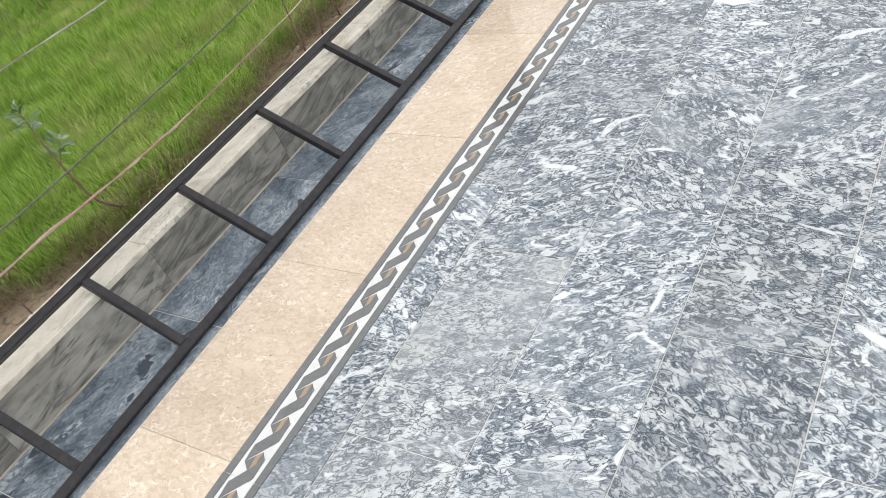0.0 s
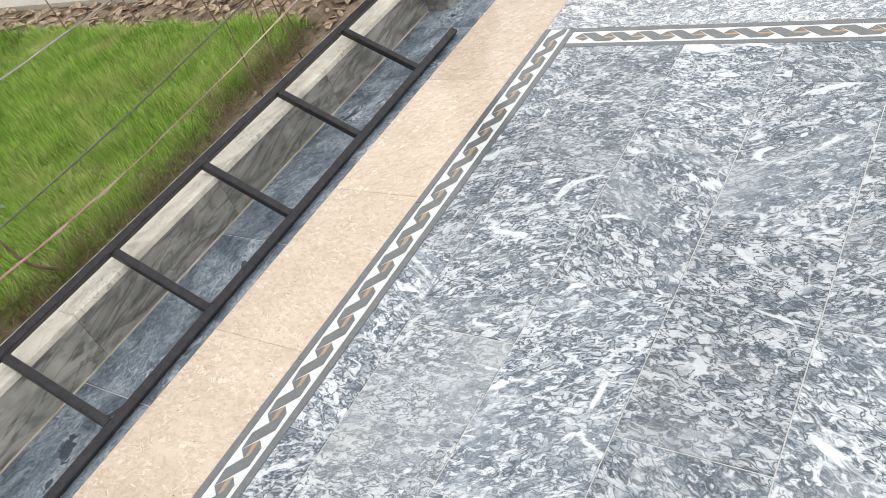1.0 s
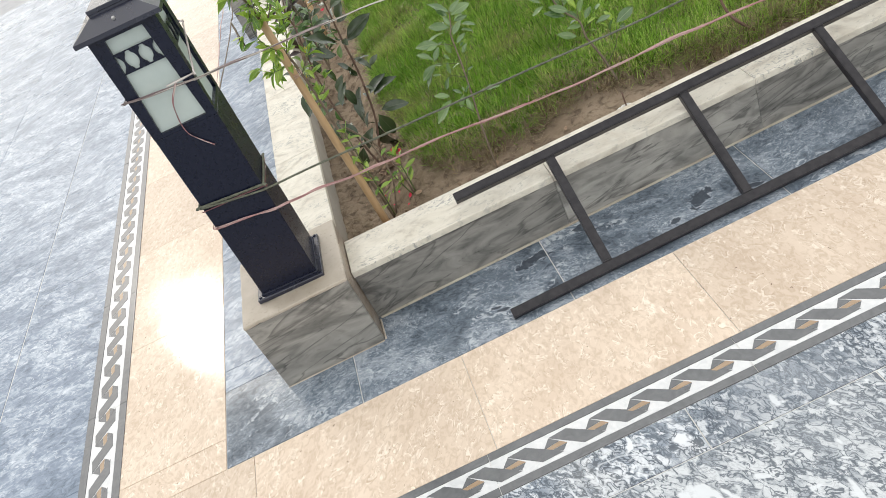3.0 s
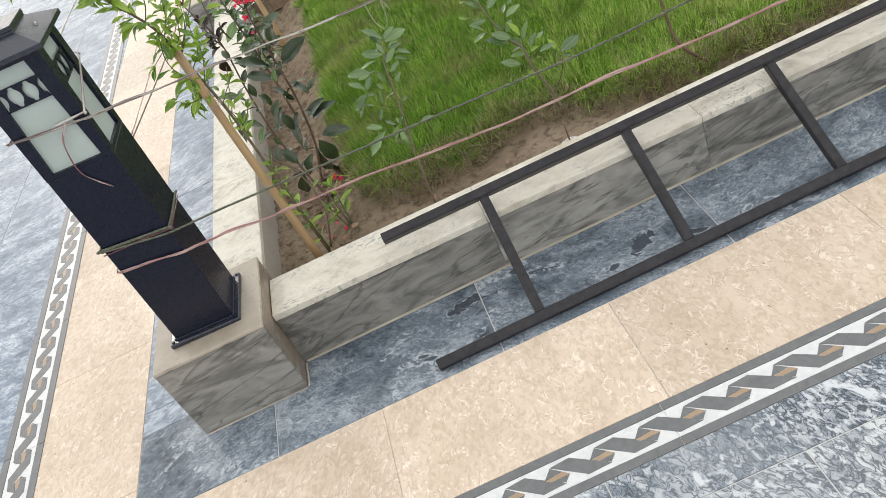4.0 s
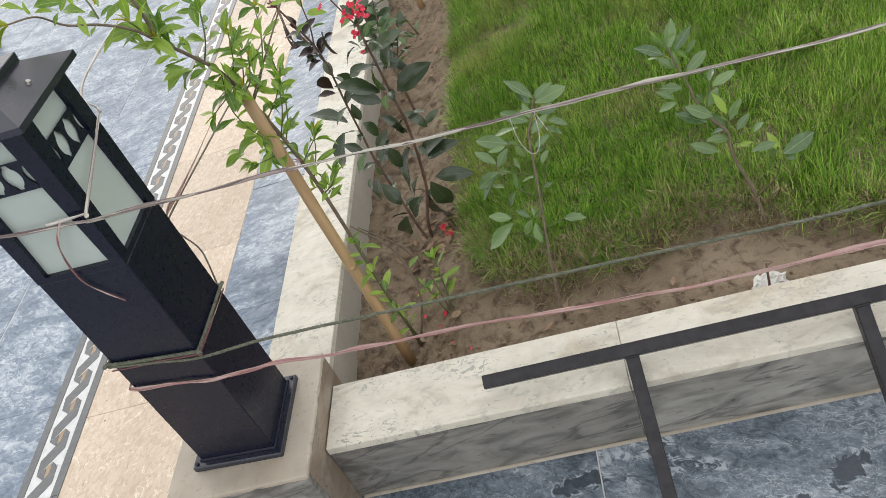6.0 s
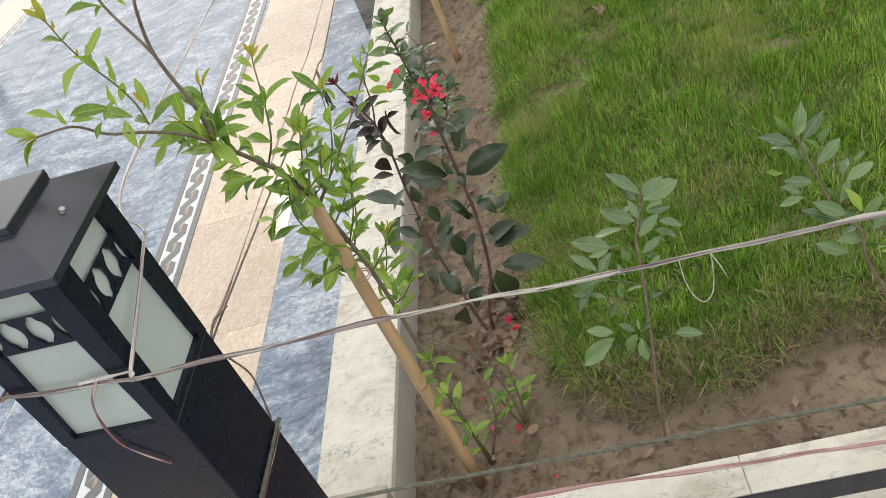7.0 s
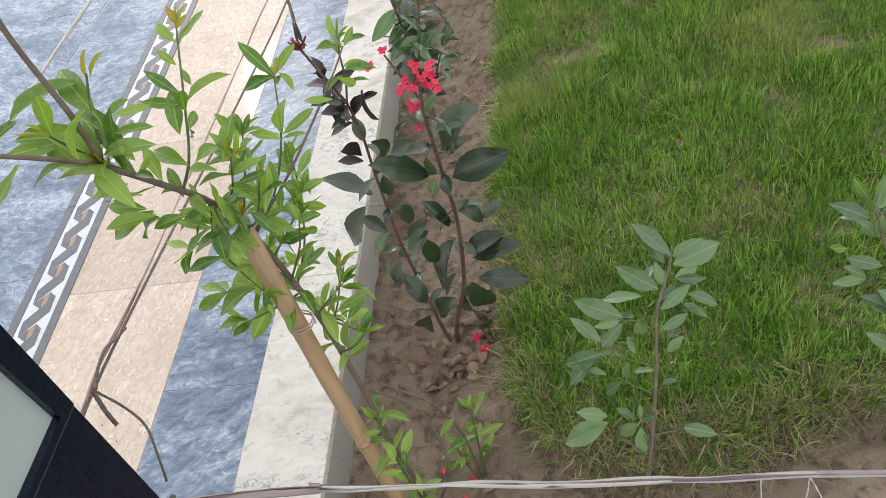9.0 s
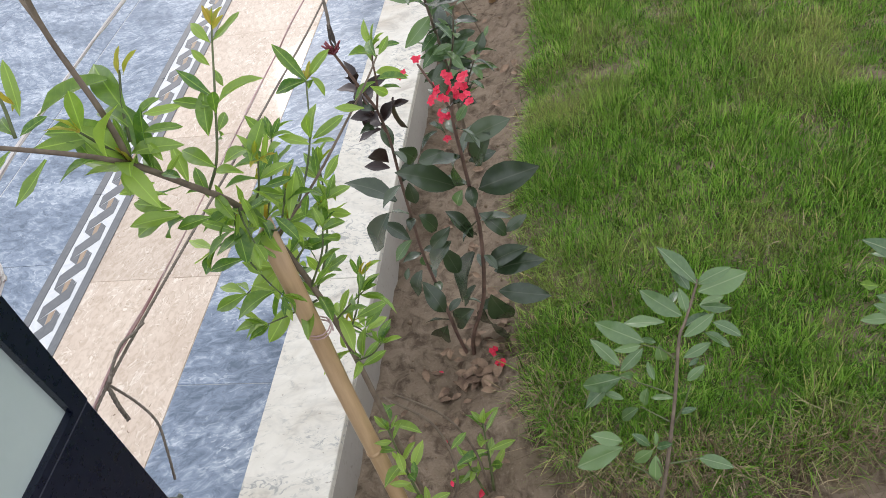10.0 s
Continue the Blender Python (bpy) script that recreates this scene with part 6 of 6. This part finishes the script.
shoot(sb1, [(1.229, 0.524, 0.298), (1.235, 0.529, 0.315), (1.256, 0.448, 0.372)], (0.0018, 0.0010), STEM_GREEN, seed=147, name="twig")
shoot(sb1, [(1.229, 0.540, 0.349), (1.233, 0.549, 0.375), (1.227, 0.560, 0.408)], (0.0018, 0.0010), STEM_GREEN, seed=148, name="twig")
shoot(sb1, [(1.198, 0.551, 0.381), (1.200, 0.559, 0.407), (1.213, 0.571, 0.443), (1.230, 0.578, 0.464)], (0.0018, 0.0010), STEM_GREEN, seed=149, name="twig")
shoot(sb1, [(1.171, 0.574, 0.451), (1.173, 0.584, 0.481), (1.197, 0.593, 0.508)], (0.0018, 0.0010), STEM_GREEN, seed=150, name="twig")
leaf(sb1, SAGE, (1.148, 0.602, 0.526), (1.169, 0.629, 0.578))
leaf(sb1, LIME, (1.149, 0.607, 0.530), (1.130, 0.635, 0.560))
leaf(sb1, LIME, (1.147, 0.605, 0.529), (1.125, 0.629, 0.549))
leaf(sb1, SAGE, (1.148, 0.592, 0.541), (1.169, 0.597, 0.558))
leaf(sb1, SAGE, (1.160, 0.606, 0.517), (1.202, 0.624, 0.552))
leaf(sb1, SAGE, (1.184, 0.602, 0.508), (1.205, 0.596, 0.536))
leaf(sb1, LIME, (1.182, 0.590, 0.502), (1.169, 0.589, 0.528))
leaf(sb1, SAGE, (1.175, 0.583, 0.476), (1.221, 0.597, 0.508))
leaf(sb1, SAGE, (1.138, 0.588, 0.527), (1.089, 0.588, 0.563))
leaf(sb1, SAGE, (1.127, 0.592, 0.521), (1.106, 0.608, 0.521))
leaf(sb1, SAGE, (1.154, 0.592, 0.486), (1.128, 0.591, 0.524))
leaf(sb1, SAGE, (1.159, 0.593, 0.486), (1.156, 0.591, 0.524))
leaf(sb1, LIME, (1.118, 0.585, 0.475), (1.084, 0.575, 0.490))
leaf(sb1, SAGE, (1.159, 0.564, 0.457), (1.117, 0.580, 0.461))
leaf(sb1, SAGE, (1.140, 0.563, 0.438), (1.105, 0.561, 0.466))
leaf(sb1, SAGE, (1.147, 0.575, 0.419), (1.106, 0.585, 0.405))
leaf(sb1, SAGE, (1.211, 0.569, 0.451), (1.226, 0.594, 0.471))
leaf(sb1, SAGE, (1.232, 0.580, 0.467), (1.255, 0.589, 0.473))
leaf(sb1, SAGE, (1.215, 0.563, 0.440), (1.266, 0.583, 0.447))
leaf(sb1, SAGE, (1.198, 0.561, 0.397), (1.232, 0.587, 0.421))
leaf(sb1, SAGE, (1.196, 0.569, 0.406), (1.182, 0.569, 0.432))
leaf(sb1, LIME, (1.231, 0.547, 0.378), (1.219, 0.549, 0.426))
leaf(sb1, SAGE, (1.234, 0.538, 0.368), (1.264, 0.535, 0.413))
leaf(sb1, LIME, (1.230, 0.541, 0.365), (1.220, 0.549, 0.376))
leaf(sb1, SAGE, (1.204, 0.541, 0.386), (1.156, 0.558, 0.416))
leaf(sb1, SAGE, (1.191, 0.545, 0.374), (1.138, 0.550, 0.412))
leaf(sb1, SAGE, (1.228, 0.548, 0.350), (1.199, 0.558, 0.381))
leaf(sb1, SAGE, (1.245, 0.534, 0.342), (1.273, 0.541, 0.368))
leaf(sb1, SAGE, (1.231, 0.537, 0.325), (1.184, 0.526, 0.344))
leaf(sb1, SAGE, (1.232, 0.549, 0.340), (1.199, 0.536, 0.358))
leaf(sb1, SAGE, (1.203, 0.531, 0.303), (1.153, 0.552, 0.326))
leaf(sb1, SAGE, (1.257, 0.444, 0.395), (1.279, 0.460, 0.408))
leaf(sb1, LIME, (1.298, 0.434, 0.339), (1.286, 0.450, 0.378))
leaf(sb1, SAGE, (1.292, 0.433, 0.364), (1.248, 0.420, 0.376))
leaf(sb1, SAGE, (1.297, 0.433, 0.351), (1.265, 0.470, 0.286))
leaf(sb1, SAGE, (1.302, 0.429, 0.336), (1.374, 0.446, 0.357))
leaf(sb1, SAGE, (1.309, 0.439, 0.315), (1.342, 0.454, 0.306))
leaf(sb1, LIME, (1.255, 0.444, 0.372), (1.226, 0.448, 0.374))
leaf(sb1, LIME, (1.248, 0.526, 0.303), (1.267, 0.534, 0.295))
tw = plant("sapling", (1.69, 0.365, 0.12), "nearly bare reddish sapling stem leaning over the lawn", "sapling", "round-leaved saplings")
shoot(tw, [(1.69, 0.365, 0.12), (1.607, 0.37, 0.229), (1.588, 0.375, 0.345), (1.586, 0.385, 0.43), (1.59, 0.40, 0.50)], (0.0055, 0.0018), BARK_PINK, 0, seed=47)
shoot(tw, [(1.587, 0.38, 0.38), (1.612, 0.39, 0.41), (1.638, 0.40, 0.437)], (0.002, 0.0012), BARK_PINK, 10, SAGE, (0.04, 0.06), 0.4, 60, seed=48, lift=0.1)
shoot(tw, [(1.586, 0.388, 0.44), (1.595, 0.41, 0.52), (1.60, 0.42, 0.57)], (0.002, 0.0012), BARK_PINK, 11, SAGE, (0.04, 0.06), 0.35, 60, SAGE, seed=52, lift=0.1)
fs = plant("sapling", (0.43, 1.47, 0.05), "leafy dark green sapling growing in the side bed", "sapling", "round-leaved saplings")
shoot(fs, [(0.43, 1.47, 0.05), (0.435, 1.41, 0.28), (0.435, 1.33, 0.50), (0.433, 1.26, 0.69)], (0.005, 0.0025), BARK, 40, FAR_LEAF, (0.055, 0.085), 0.3, 60, SAGE, seed=49)
shoot(fs, [(0.433, 1.43, 0.22), (0.475, 1.41, 0.33), (0.505, 1.40, 0.40)], (0.0025, 0.0014), BARK, 14, FAR_LEAF, (0.05, 0.075), 0.3, 60, seed=50)
shoot(fs, [(0.435, 1.38, 0.36), (0.465, 1.34, 0.46), (0.485, 1.32, 0.56)], (0.0025, 0.0014), BARK, 14, FAR_LEAF, (0.05, 0.075), 0.25, 60, seed=53)
far_stake = thing("stake", pose(0.442, 2.27, 0.05), "short tan bamboo stake standing in the side bed", "stake", "plant stakes")
part("cane", tube([(0, 0, 0), (-0.006, 0.012, 0.16), (-0.015, 0.026, 0.34)], (0.013, 0.012), 8, 4), BAMBOO, far_stake, "", True)
weed = plant("dry_weed", (0.448, 1.946, 0.095), "thin withered weed stem in the side bed", "weed", "dry stems")
shoot(weed, [(0.448, 1.946, 0.095), (0.413, 1.914, 0.229), (0.366, 1.883, 0.378)], (0.003, 0.0015), BARK, 6, SAGE, (0.03, 0.05), 0.1, 60, seed=51)

# dry stems at the far end of the bed
for i, (x, y, dx, dy, h) in enumerate(((2.62, 0.35, 0.12, 0.10, 0.55), (2.72, 0.33, 0.10, 0.02, 0.50), (2.88, 0.36, 0.03, 0.05, 0.60), (3.00, 0.45, 0.0, 0.08, 0.5), (3.05, 0.95, 0.02, 0.1, 0.5), (3.06, 1.5, 0.05, 0.12, 0.5), (3.05, 2.1, 0.05, 0.1, 0.5))):
    z = soil_at(x, y) - 0.003
    d = plant("dry_weed", (x, y, z), "withered brown weed stem with dried seed heads", "weed", "dry stems")
    shoot(d, [(x, y, z), (x + dx * 0.4, y + dy * 0.5, z + h * 0.45), (x + dx, y + dy, z + h)], (0.0035, 0.0018), BARK_PINK, 4, TIP, (0.02, 0.035), 0.4, 60, seed=60 + i)

# ---- ground litter ----
def litter(name, places, size, material, label, seed, category):
    """Curled scraps lying on the soil, as one mesh."""
    rng = random.Random(seed)
    bm = bmesh.new()
    for x, y in places:
        z = soil_at(x, y) + 0.008
        s = size * rng.uniform(0.6, 1.3)
        m = pose(x, y, z, rng.uniform(-25, 25), rng.uniform(-25, 25), rng.uniform(0, 360))
        rows = []
        for i in range(4):
            t = i / 3
            w = 0.28 * s * math.sin(math.pi * min(0.96, t * 0.9 + 0.06))
            rows.append([bm.verts.new(m @ Vector((k * w, (t - 0.5) * s, 0.25 * s * (t - 0.5) ** 2 + abs(k) * w * 0.5))) for k in (-1, 0, 1)])
        for a, b in zip(rows, rows[1:]):
            for k in range(2):
                bm.faces.new((a[k], a[k + 1], b[k + 1], b[k]))
    return tagged(part(name, bm, material, None, "", True), label, category, kind="stuff")


rng = random.Random(77)
litter("fallen_leaves", [(rng.uniform(3.06, 3.35), rng.uniform(0.35, 4.0)) for _ in range(430)], 0.055, DRY_LEAF_PALE, "dry brown leaves heaped along the end wall", 78, "leaf litter")
litter("fallen_leaves", [(rng.gauss(0.50, 0.045), rng.gauss(0.78, 0.07)) for _ in range(60)] + [(rng.uniform(0.33, 0.58), rng.uniform(0.4, 2.4)) for _ in range(45)] + [(rng.uniform(0.6, 2.9), rng.uniform(0.28, 0.38)) for _ in range(40)], 0.03, DRY_LEAF, "scattered dry leaves and crumbs on the bare soil", 79, "leaf litter")
litter("fallen_petals", [(0.50, 0.56), (0.47, 0.52), (0.53, 0.49), (0.45, 0.61), (0.42, 0.78), (0.55, 0.38), (0.60, 0.33), (0.515, 0.46)], 0.016, PETAL, "fallen red petals on the soil", 80, "petals")
curl = leaf_mesh("dry_leaf_blade", DRY_LEAF, 0.55, 0.5, 0.6, 0.5)
fallen = thing("dry_leaf", pose(0.985, 2.02, soil_at(0.985, 2.02) + 0.040), "curled brown dry leaf caught on top of the grass", "leaf")
piece("blade", curl, pose(-0.02, -0.02, 0, 12, 25, 50) @ Matrix.Scale(0.055, 4), fallen)
piece("blade", curl, pose(0.0, 0.0, 0.004, -20, -30, 170) @ Matrix.Scale(0.045, 4), fallen)
roots = bmesh.new()
for i in range(520):
    x = 0.62 + 2.3 * rng.random() ** 1.4
    y = lawn_edge_y(x) + rng.uniform(-0.025, 0.025)
    l, turn = 0.015 + 0.06 * rng.random() ** 2, rng.gauss(-math.pi / 2, 1.1)
    pts = []
    for q in range(5):
        px, py = x + math.cos(turn) * l * q / 4, y + math.sin(turn) * l * q / 4
        pts.append((px, py, soil_at(px, py) + 0.002 + (0.014 * rng.random() if q < 4 else 0.0)))
        turn += rng.uniform(-0.7, 0.7)
    add_tube(roots, smooth_line(pts, 3), (rng.uniform(0.0006, 0.0012), 0.0005), 4)
tagged(part("dead_roots", roots, ROOT, None, "", True), "pale dead roots dangling from the turf edge", "roots", kind="stuff")
clods = bmesh.new()
for i in range(600):
    x, y = (rng.uniform(0.32, 0.60), rng.uniform(0.3, 2.6)) if i % 2 else (rng.uniform(0.5, 3.0), rng.uniform(0.272, 0.40))
    r = 0.0015 + 0.007 * rng.random() ** 3
    m = pose(x, y, soil_at(x, y) + 0.3 * r, rng.uniform(0, 90), rng.uniform(0, 90), 0) @ Matrix.Diagonal((r, r * rng.uniform(0.6, 1), r * 0.7, 1))
    bmesh.ops.create_icosphere(clods, subdivisions=1, radius=1.0, matrix=m)
tagged(part("soil_clods", clods, CLOD, None, "", True), "small crumbled soil clods on the bed", "soil clods", kind="stuff")

# peg at the wall, covered box in the side bed, post on the far paving
paper = bmesh.new()
bmesh.ops.create_icosphere(paper, subdivisions=4, radius=1.0, matrix=Matrix.Diagonal((0.034, 0.024, 0.014, 1)))
for v in paper.verts:
    q = v.co * 75
    fold = Vector([abs(noise.noise(q + Vector((7 * i, 3 * i, 0)))) - 0.2 for i in range(3)])
    v.co += Vector((fold.x * 0.02, fold.y * 0.02, fold.z * 0.018))
pp = part("paper_scrap", paper, PAPER)
pp.matrix_world = pose(1.225, 0.305, soil_at(1.225, 0.305) + 0.016, 28, 0, 12)
tagged(pp, "crumpled white paper scrap lying on the soil behind the coping", "litter")
twig = thing("dry_twig", pose(1.218, 0.284, soil_at(1.218, 0.284) - 0.004), "short dark twig standing in the soil beside a paper scrap", "twig")
part("stem", tube([(0, 0, 0), (0.001, 0.004, 0.04), (0.0, 0.006, 0.095)], (0.0032, 0.0022), 7, 4), BARK_PINK, twig, "", True)
part("side_twig", tube([(0, 0.006, 0.09), (0.012, 0.008, 0.094), (-0.004, 0.01, 0.10)], (0.0016, 0.001), 5, 4), BARK, twig, "", True)
peg = bmesh.new()
add_box(peg, (-0.006, -0.005, 0), (0.006, 0.005, 0.040), 0.003, 2)
pg = part("plastic_peg", peg, PAPER)
pg.location = (1.61, 0.28, soil_at(1.61, 0.28) - 0.004)
tagged(pg, "short white plastic peg by the bare sapling", "peg")
jb = thing("inspection_box", pose(0.515, 3.12, 0.05), "low brick-brown box with a mosaic tiled lid in the side bed", "box")
part("body", box((-0.10, -0.25, 0), (0.10, 0.25, 0.105), 0.003), CLOD, jb)
lid_ob = part("lid", box((-0.105, -0.255, 0.106), (0.105, 0.255, 0.118), 0.003), CAP, jb, "white marble lid")
for i in range(4):
    for k in range(9):
        x, y = -0.098 + 0.049 * i, -0.248 + 0.055 * k
        part("mosaic_tile", box((x + 0.002, y + 0.002, 0.1184), (x + 0.047, y + 0.053, 0.1225), 0.001), INLAY_DARK if (i * 2 + k) % 5 == 0 else INLAY_BROWN if (i + 3 * k) % 7 == 0 else INLAY_WHITE, lid_ob)
post = thing("wooden_post", pose(-2.60, 4.07, 0, 0, -8, 0), "dark brown round wooden post standing on the paving", "post")
part("shaft", tube([(0, 0, 0.03), (0, 0, 0.3), (0.005, 0, 0.9)], (0.043, 0.036), 14, 4), WOOD, post, "", True)
part("foot", tube([(0, 0, 0), (0, 0, 0.015), (0, 0, 0.03)], (0.040, 0.043), 14, 2), WOOD, post, "worn rounded foot", True)


# ---- paving pieces ----
floor = thing("floor", pose(0, 0, 0), "polished marble paving with beige bands and an inlaid border", "floor", kind="structure")
TILES = {}


def tile_mesh(w, d, material, t=0.010, bevel=0.0008):
    key = (round(w, 3), round(d, 3), material.name)
    if key not in TILES:
        bm = bmesh.new()
        hi = [(s * (w / 2 - bevel), q * (d / 2 - bevel)) for s, q in ((-1, -1), (1, -1), (1, 1), (-1, 1))]
        lo = [(s * w / 2, q * d / 2) for s, q in ((-1, -1), (1, -1), (1, 1), (-1, 1))]
        r = [[bm.verts.new((x, y, z)) for x, y in ring] for ring, z in ((lo, -t), (lo, -bevel), (hi, 0))]
        for a, b in zip(r, r[1:]):
            for i in range(4):
                bm.faces.new((a[i], a[(i + 1) % 4], b[(i + 1) % 4], b[i]))
        bm.faces.new(r[-1])
        me = bpy.data.meshes.new("tile")
        bm.to_mesh(me)
        bm.free()
        me.materials.append(material)
        TILES[key] = me
    return TILES[key]


trng = random.Random(5)


def tile(x0, y0, x1, y1, material, gap=0.0030, name="tile"):
    w, d = x1 - x0 - gap, y1 - y0 - gap
    if w < 0.01 or d < 0.01:
        return
    z = trng.uniform(-0.0004, 0.0004)
    piece(name, tile_mesh(w, d, material), pose((x0 + x1) / 2, (y0 + y1) / 2, z), floor)


def run(lo, hi, first, step):
    """Joint lines of a row of tiles, cut at both ends."""
    k = math.ceil((lo - first) / step)
    mid = []
    while first + k * step < hi - 0.02:
        if first + k * step > lo + 0.02:
            mid.append(first + k * step)
        k += 1
    return [lo] + mid + [hi]


def pairs(a):
    return zip(a, a[1:])


# slate strip and beige strip along the front, then along the west wall
for a, b in pairs(run(SLATE_X, 6.4, 0.205, 0.608)):
    tile(a, SLATE_Y, b, FACE + 0.004, SLATE)
for a, b in pairs(run(BEIGE_X, 6.4, 1.088, 0.601)):
    tile(a, BEIGE_Y, b, SLATE_Y, BEIGE, 0.0013)
for a, b in pairs(run(FACE + 0.004, 7.5, 0.194, 0.602)):
    tile(SLATE_X, a, 0.13, b, SLATE if a < 0.1 else WEST, 0.0018)
for a, b in pairs(run(SLATE_Y, 7.5, 1.130, 0.604)):
    tile(BEIGE_X - 0.04, a, SLATE_X, b, BEIGE, 0.0013)
# front field
rows = [(-3.455 - 0.3 * i, -3.155 - 0.3 * i, 1.83 + 0.21 * i) for i in range(5)]
rows += [(-0.754, INNER_Y, 1.492), (-1.055, -0.754, 2.45), (-1.355, -1.055, 2.06), (-1.655, -1.355, 2.89), (-1.955, -1.655, 2.04), (-2.255, -1.955, 2.35), (-2.555, -2.255, 1.70), (-2.855, -2.555, 2.30), (-3.155, -2.855, 1.95)]
rows += [(-3.455 - 0.3 * i, -3.155 - 0.3 * i, 1.75 + 0.37 * (i % 3)) for i in range(5)] + [(-4.9, -4.655, 2.2)]
for y0, y1, first in rows:
    for a, b in pairs(run(-6.0, FAR_IN, first, 0.602)):
        tile(a, y0, b, y1, FIELD_SOFT if y0 == -1.055 and 0.6 < a < 1.3 else FIELD)
# field beyond the far border, in wider pale slabs
for i, (y0, y1) in enumerate(((-0.90, BEIGE_Y), (-1.30, -0.90), (-1.70, -1.30), (-2.10, -1.70), (-2.50, -2.10), (-2.90, -2.50), (-3.30, -2.90), (-3.70, -3.30), (-4.10, -3.70), (-4.50, -4.10), (-4.90, -4.50))):
    for a, b in pairs(run(FAR_OUT, 6.4, 3.47 + 0.13 * (i % 2), 0.602)):
        tile(a, y0, b, y1, FIELD_PALE)
# west walk: field, second border line, beige beyond
for i in range(4):
    x1 = INNER_X + 0.07 if i == 0 else -1.04 - 0.60 * (i - 1)
    x0 = -1.04 - 0.60 * i if i < 3 else -2.85
    for a, b in pairs(run(INNER_Y, 7.5, 0.31 * (i % 3), 0.602)):
        tile(x0, a, x1 - (0.004 if i == 1 else 0), b, WEST, 0.0012)
for a, b in pairs(run(INNER_Y, 7.5, 0.2, 0.604)):
    tile(-3.45, a, -2.96, b, BEIGE)
# the paving runs on past both ends
for i in range(4):
    for a, b in pairs(run(INNER_Y, 7.5, 0.17 * i, 0.602)):
        tile(-6.0 + 0.6375 * i, a, -6.0 + 0.6375 * (i + 1), b, WEST, 0.0007)
for i in range(5):
    for a, b in pairs(run(FACE + 0.004, 7.5, 0.21 * i, 0.602)):
        tile(3.63 + 0.554 * i, a, 3.63 + 0.554 * (i + 1), b, FIELD_PALE)

# inlaid border: dark edge bands, white bed, and a folded-ribbon motif
P, HALF = 0.100, 0.0245
SHAPES = (("front_strand", INLAY_DARK, ((-0.06, 0.86), (0.62, -0.95), (1.14, -0.86), (0.38, 1.0))),
          ("back_strand", INLAY_DARK, ((-0.255, 0.02), (0.135, 0.19), (-0.07, 0.82))),
          ("brown_strand", INLAY_BROWN, ((-0.245, -0.02), (-0.15, -0.29), (0.275, -0.25), (0.145, 0.165))),
          ("back_strand", INLAY_DARK, ((-0.135, -0.33), (0.14, -0.76), (0.265, -0.29))))


def motif_meshes(pitch, half):
    out = []
    for nm, mat_, pts in SHAPES:
        q = [(u * pitch, v * half) for u, v in pts]
        area = sum(a[0] * b[1] - b[0] * a[1] for a, b in zip(q, q[1:] + q[:1]))
        bm = add_prism(bmesh.new(), q if area > 0 else q[::-1], -0.008, 0.0)
        me = bpy.data.meshes.new(nm)
        bm.to_mesh(me)
        bm.free()
        me.materials.append(mat_)
        out.append((nm, me))
    return out


def border(x, y, turn, length, width, first, pitch, z=0.0):
    """A border from (x, y) along the turned x axis; v runs to its left."""
    m = pose(x, y, z, 0, 0, turn)
    band = 0.018 * width / 0.1
    half = HALF * width / 0.1
    joints = run(0, length, first, 0.602)
    for a, b in pairs(joints):
        for v in (-width / 2 + band / 2, width / 2 - band / 2):
            piece("edge_band", tile_mesh(b - a - 0.0016, band, INLAY_DARK, 0.010, 0.0005), m @ pose((a + b) / 2, v, 0), floor)
        piece("white_bed", tile_mesh(b - a - 0.0016, width - 2 * band - 0.0014, INLAY_WHITE, 0.010, 0.0004), m @ pose((a + b) / 2, 0, -0.0009), floor)
    meshes = motif_meshes(pitch, half)
    k = 0
    u = (first + 0.045) % pitch
    while u < length - 0.08:
        if u > 0.04:
            for nm, me in meshes:
                piece(nm, me, m @ pose(u, 0, trng.uniform(-0.0002, 0.0002)), floor)
        u += pitch
        k += 1


border(-0.60, (BEIGE_Y + INNER_Y) / 2, 0, FAR_OUT + 0.60, BEIGE_Y - INNER_Y, 1.663, P)
border((FAR_OUT + FAR_IN) / 2, INNER_Y, -90, 4.3, FAR_OUT - FAR_IN, 0.3, P)
border(-0.580, BEIGE_Y, 91.7, 7.95, 0.136, 0.2, 0.107, 0.0025)
border(-2.905, INNER_Y, 90, 8.05, 0.11, 0.195, 0.11)
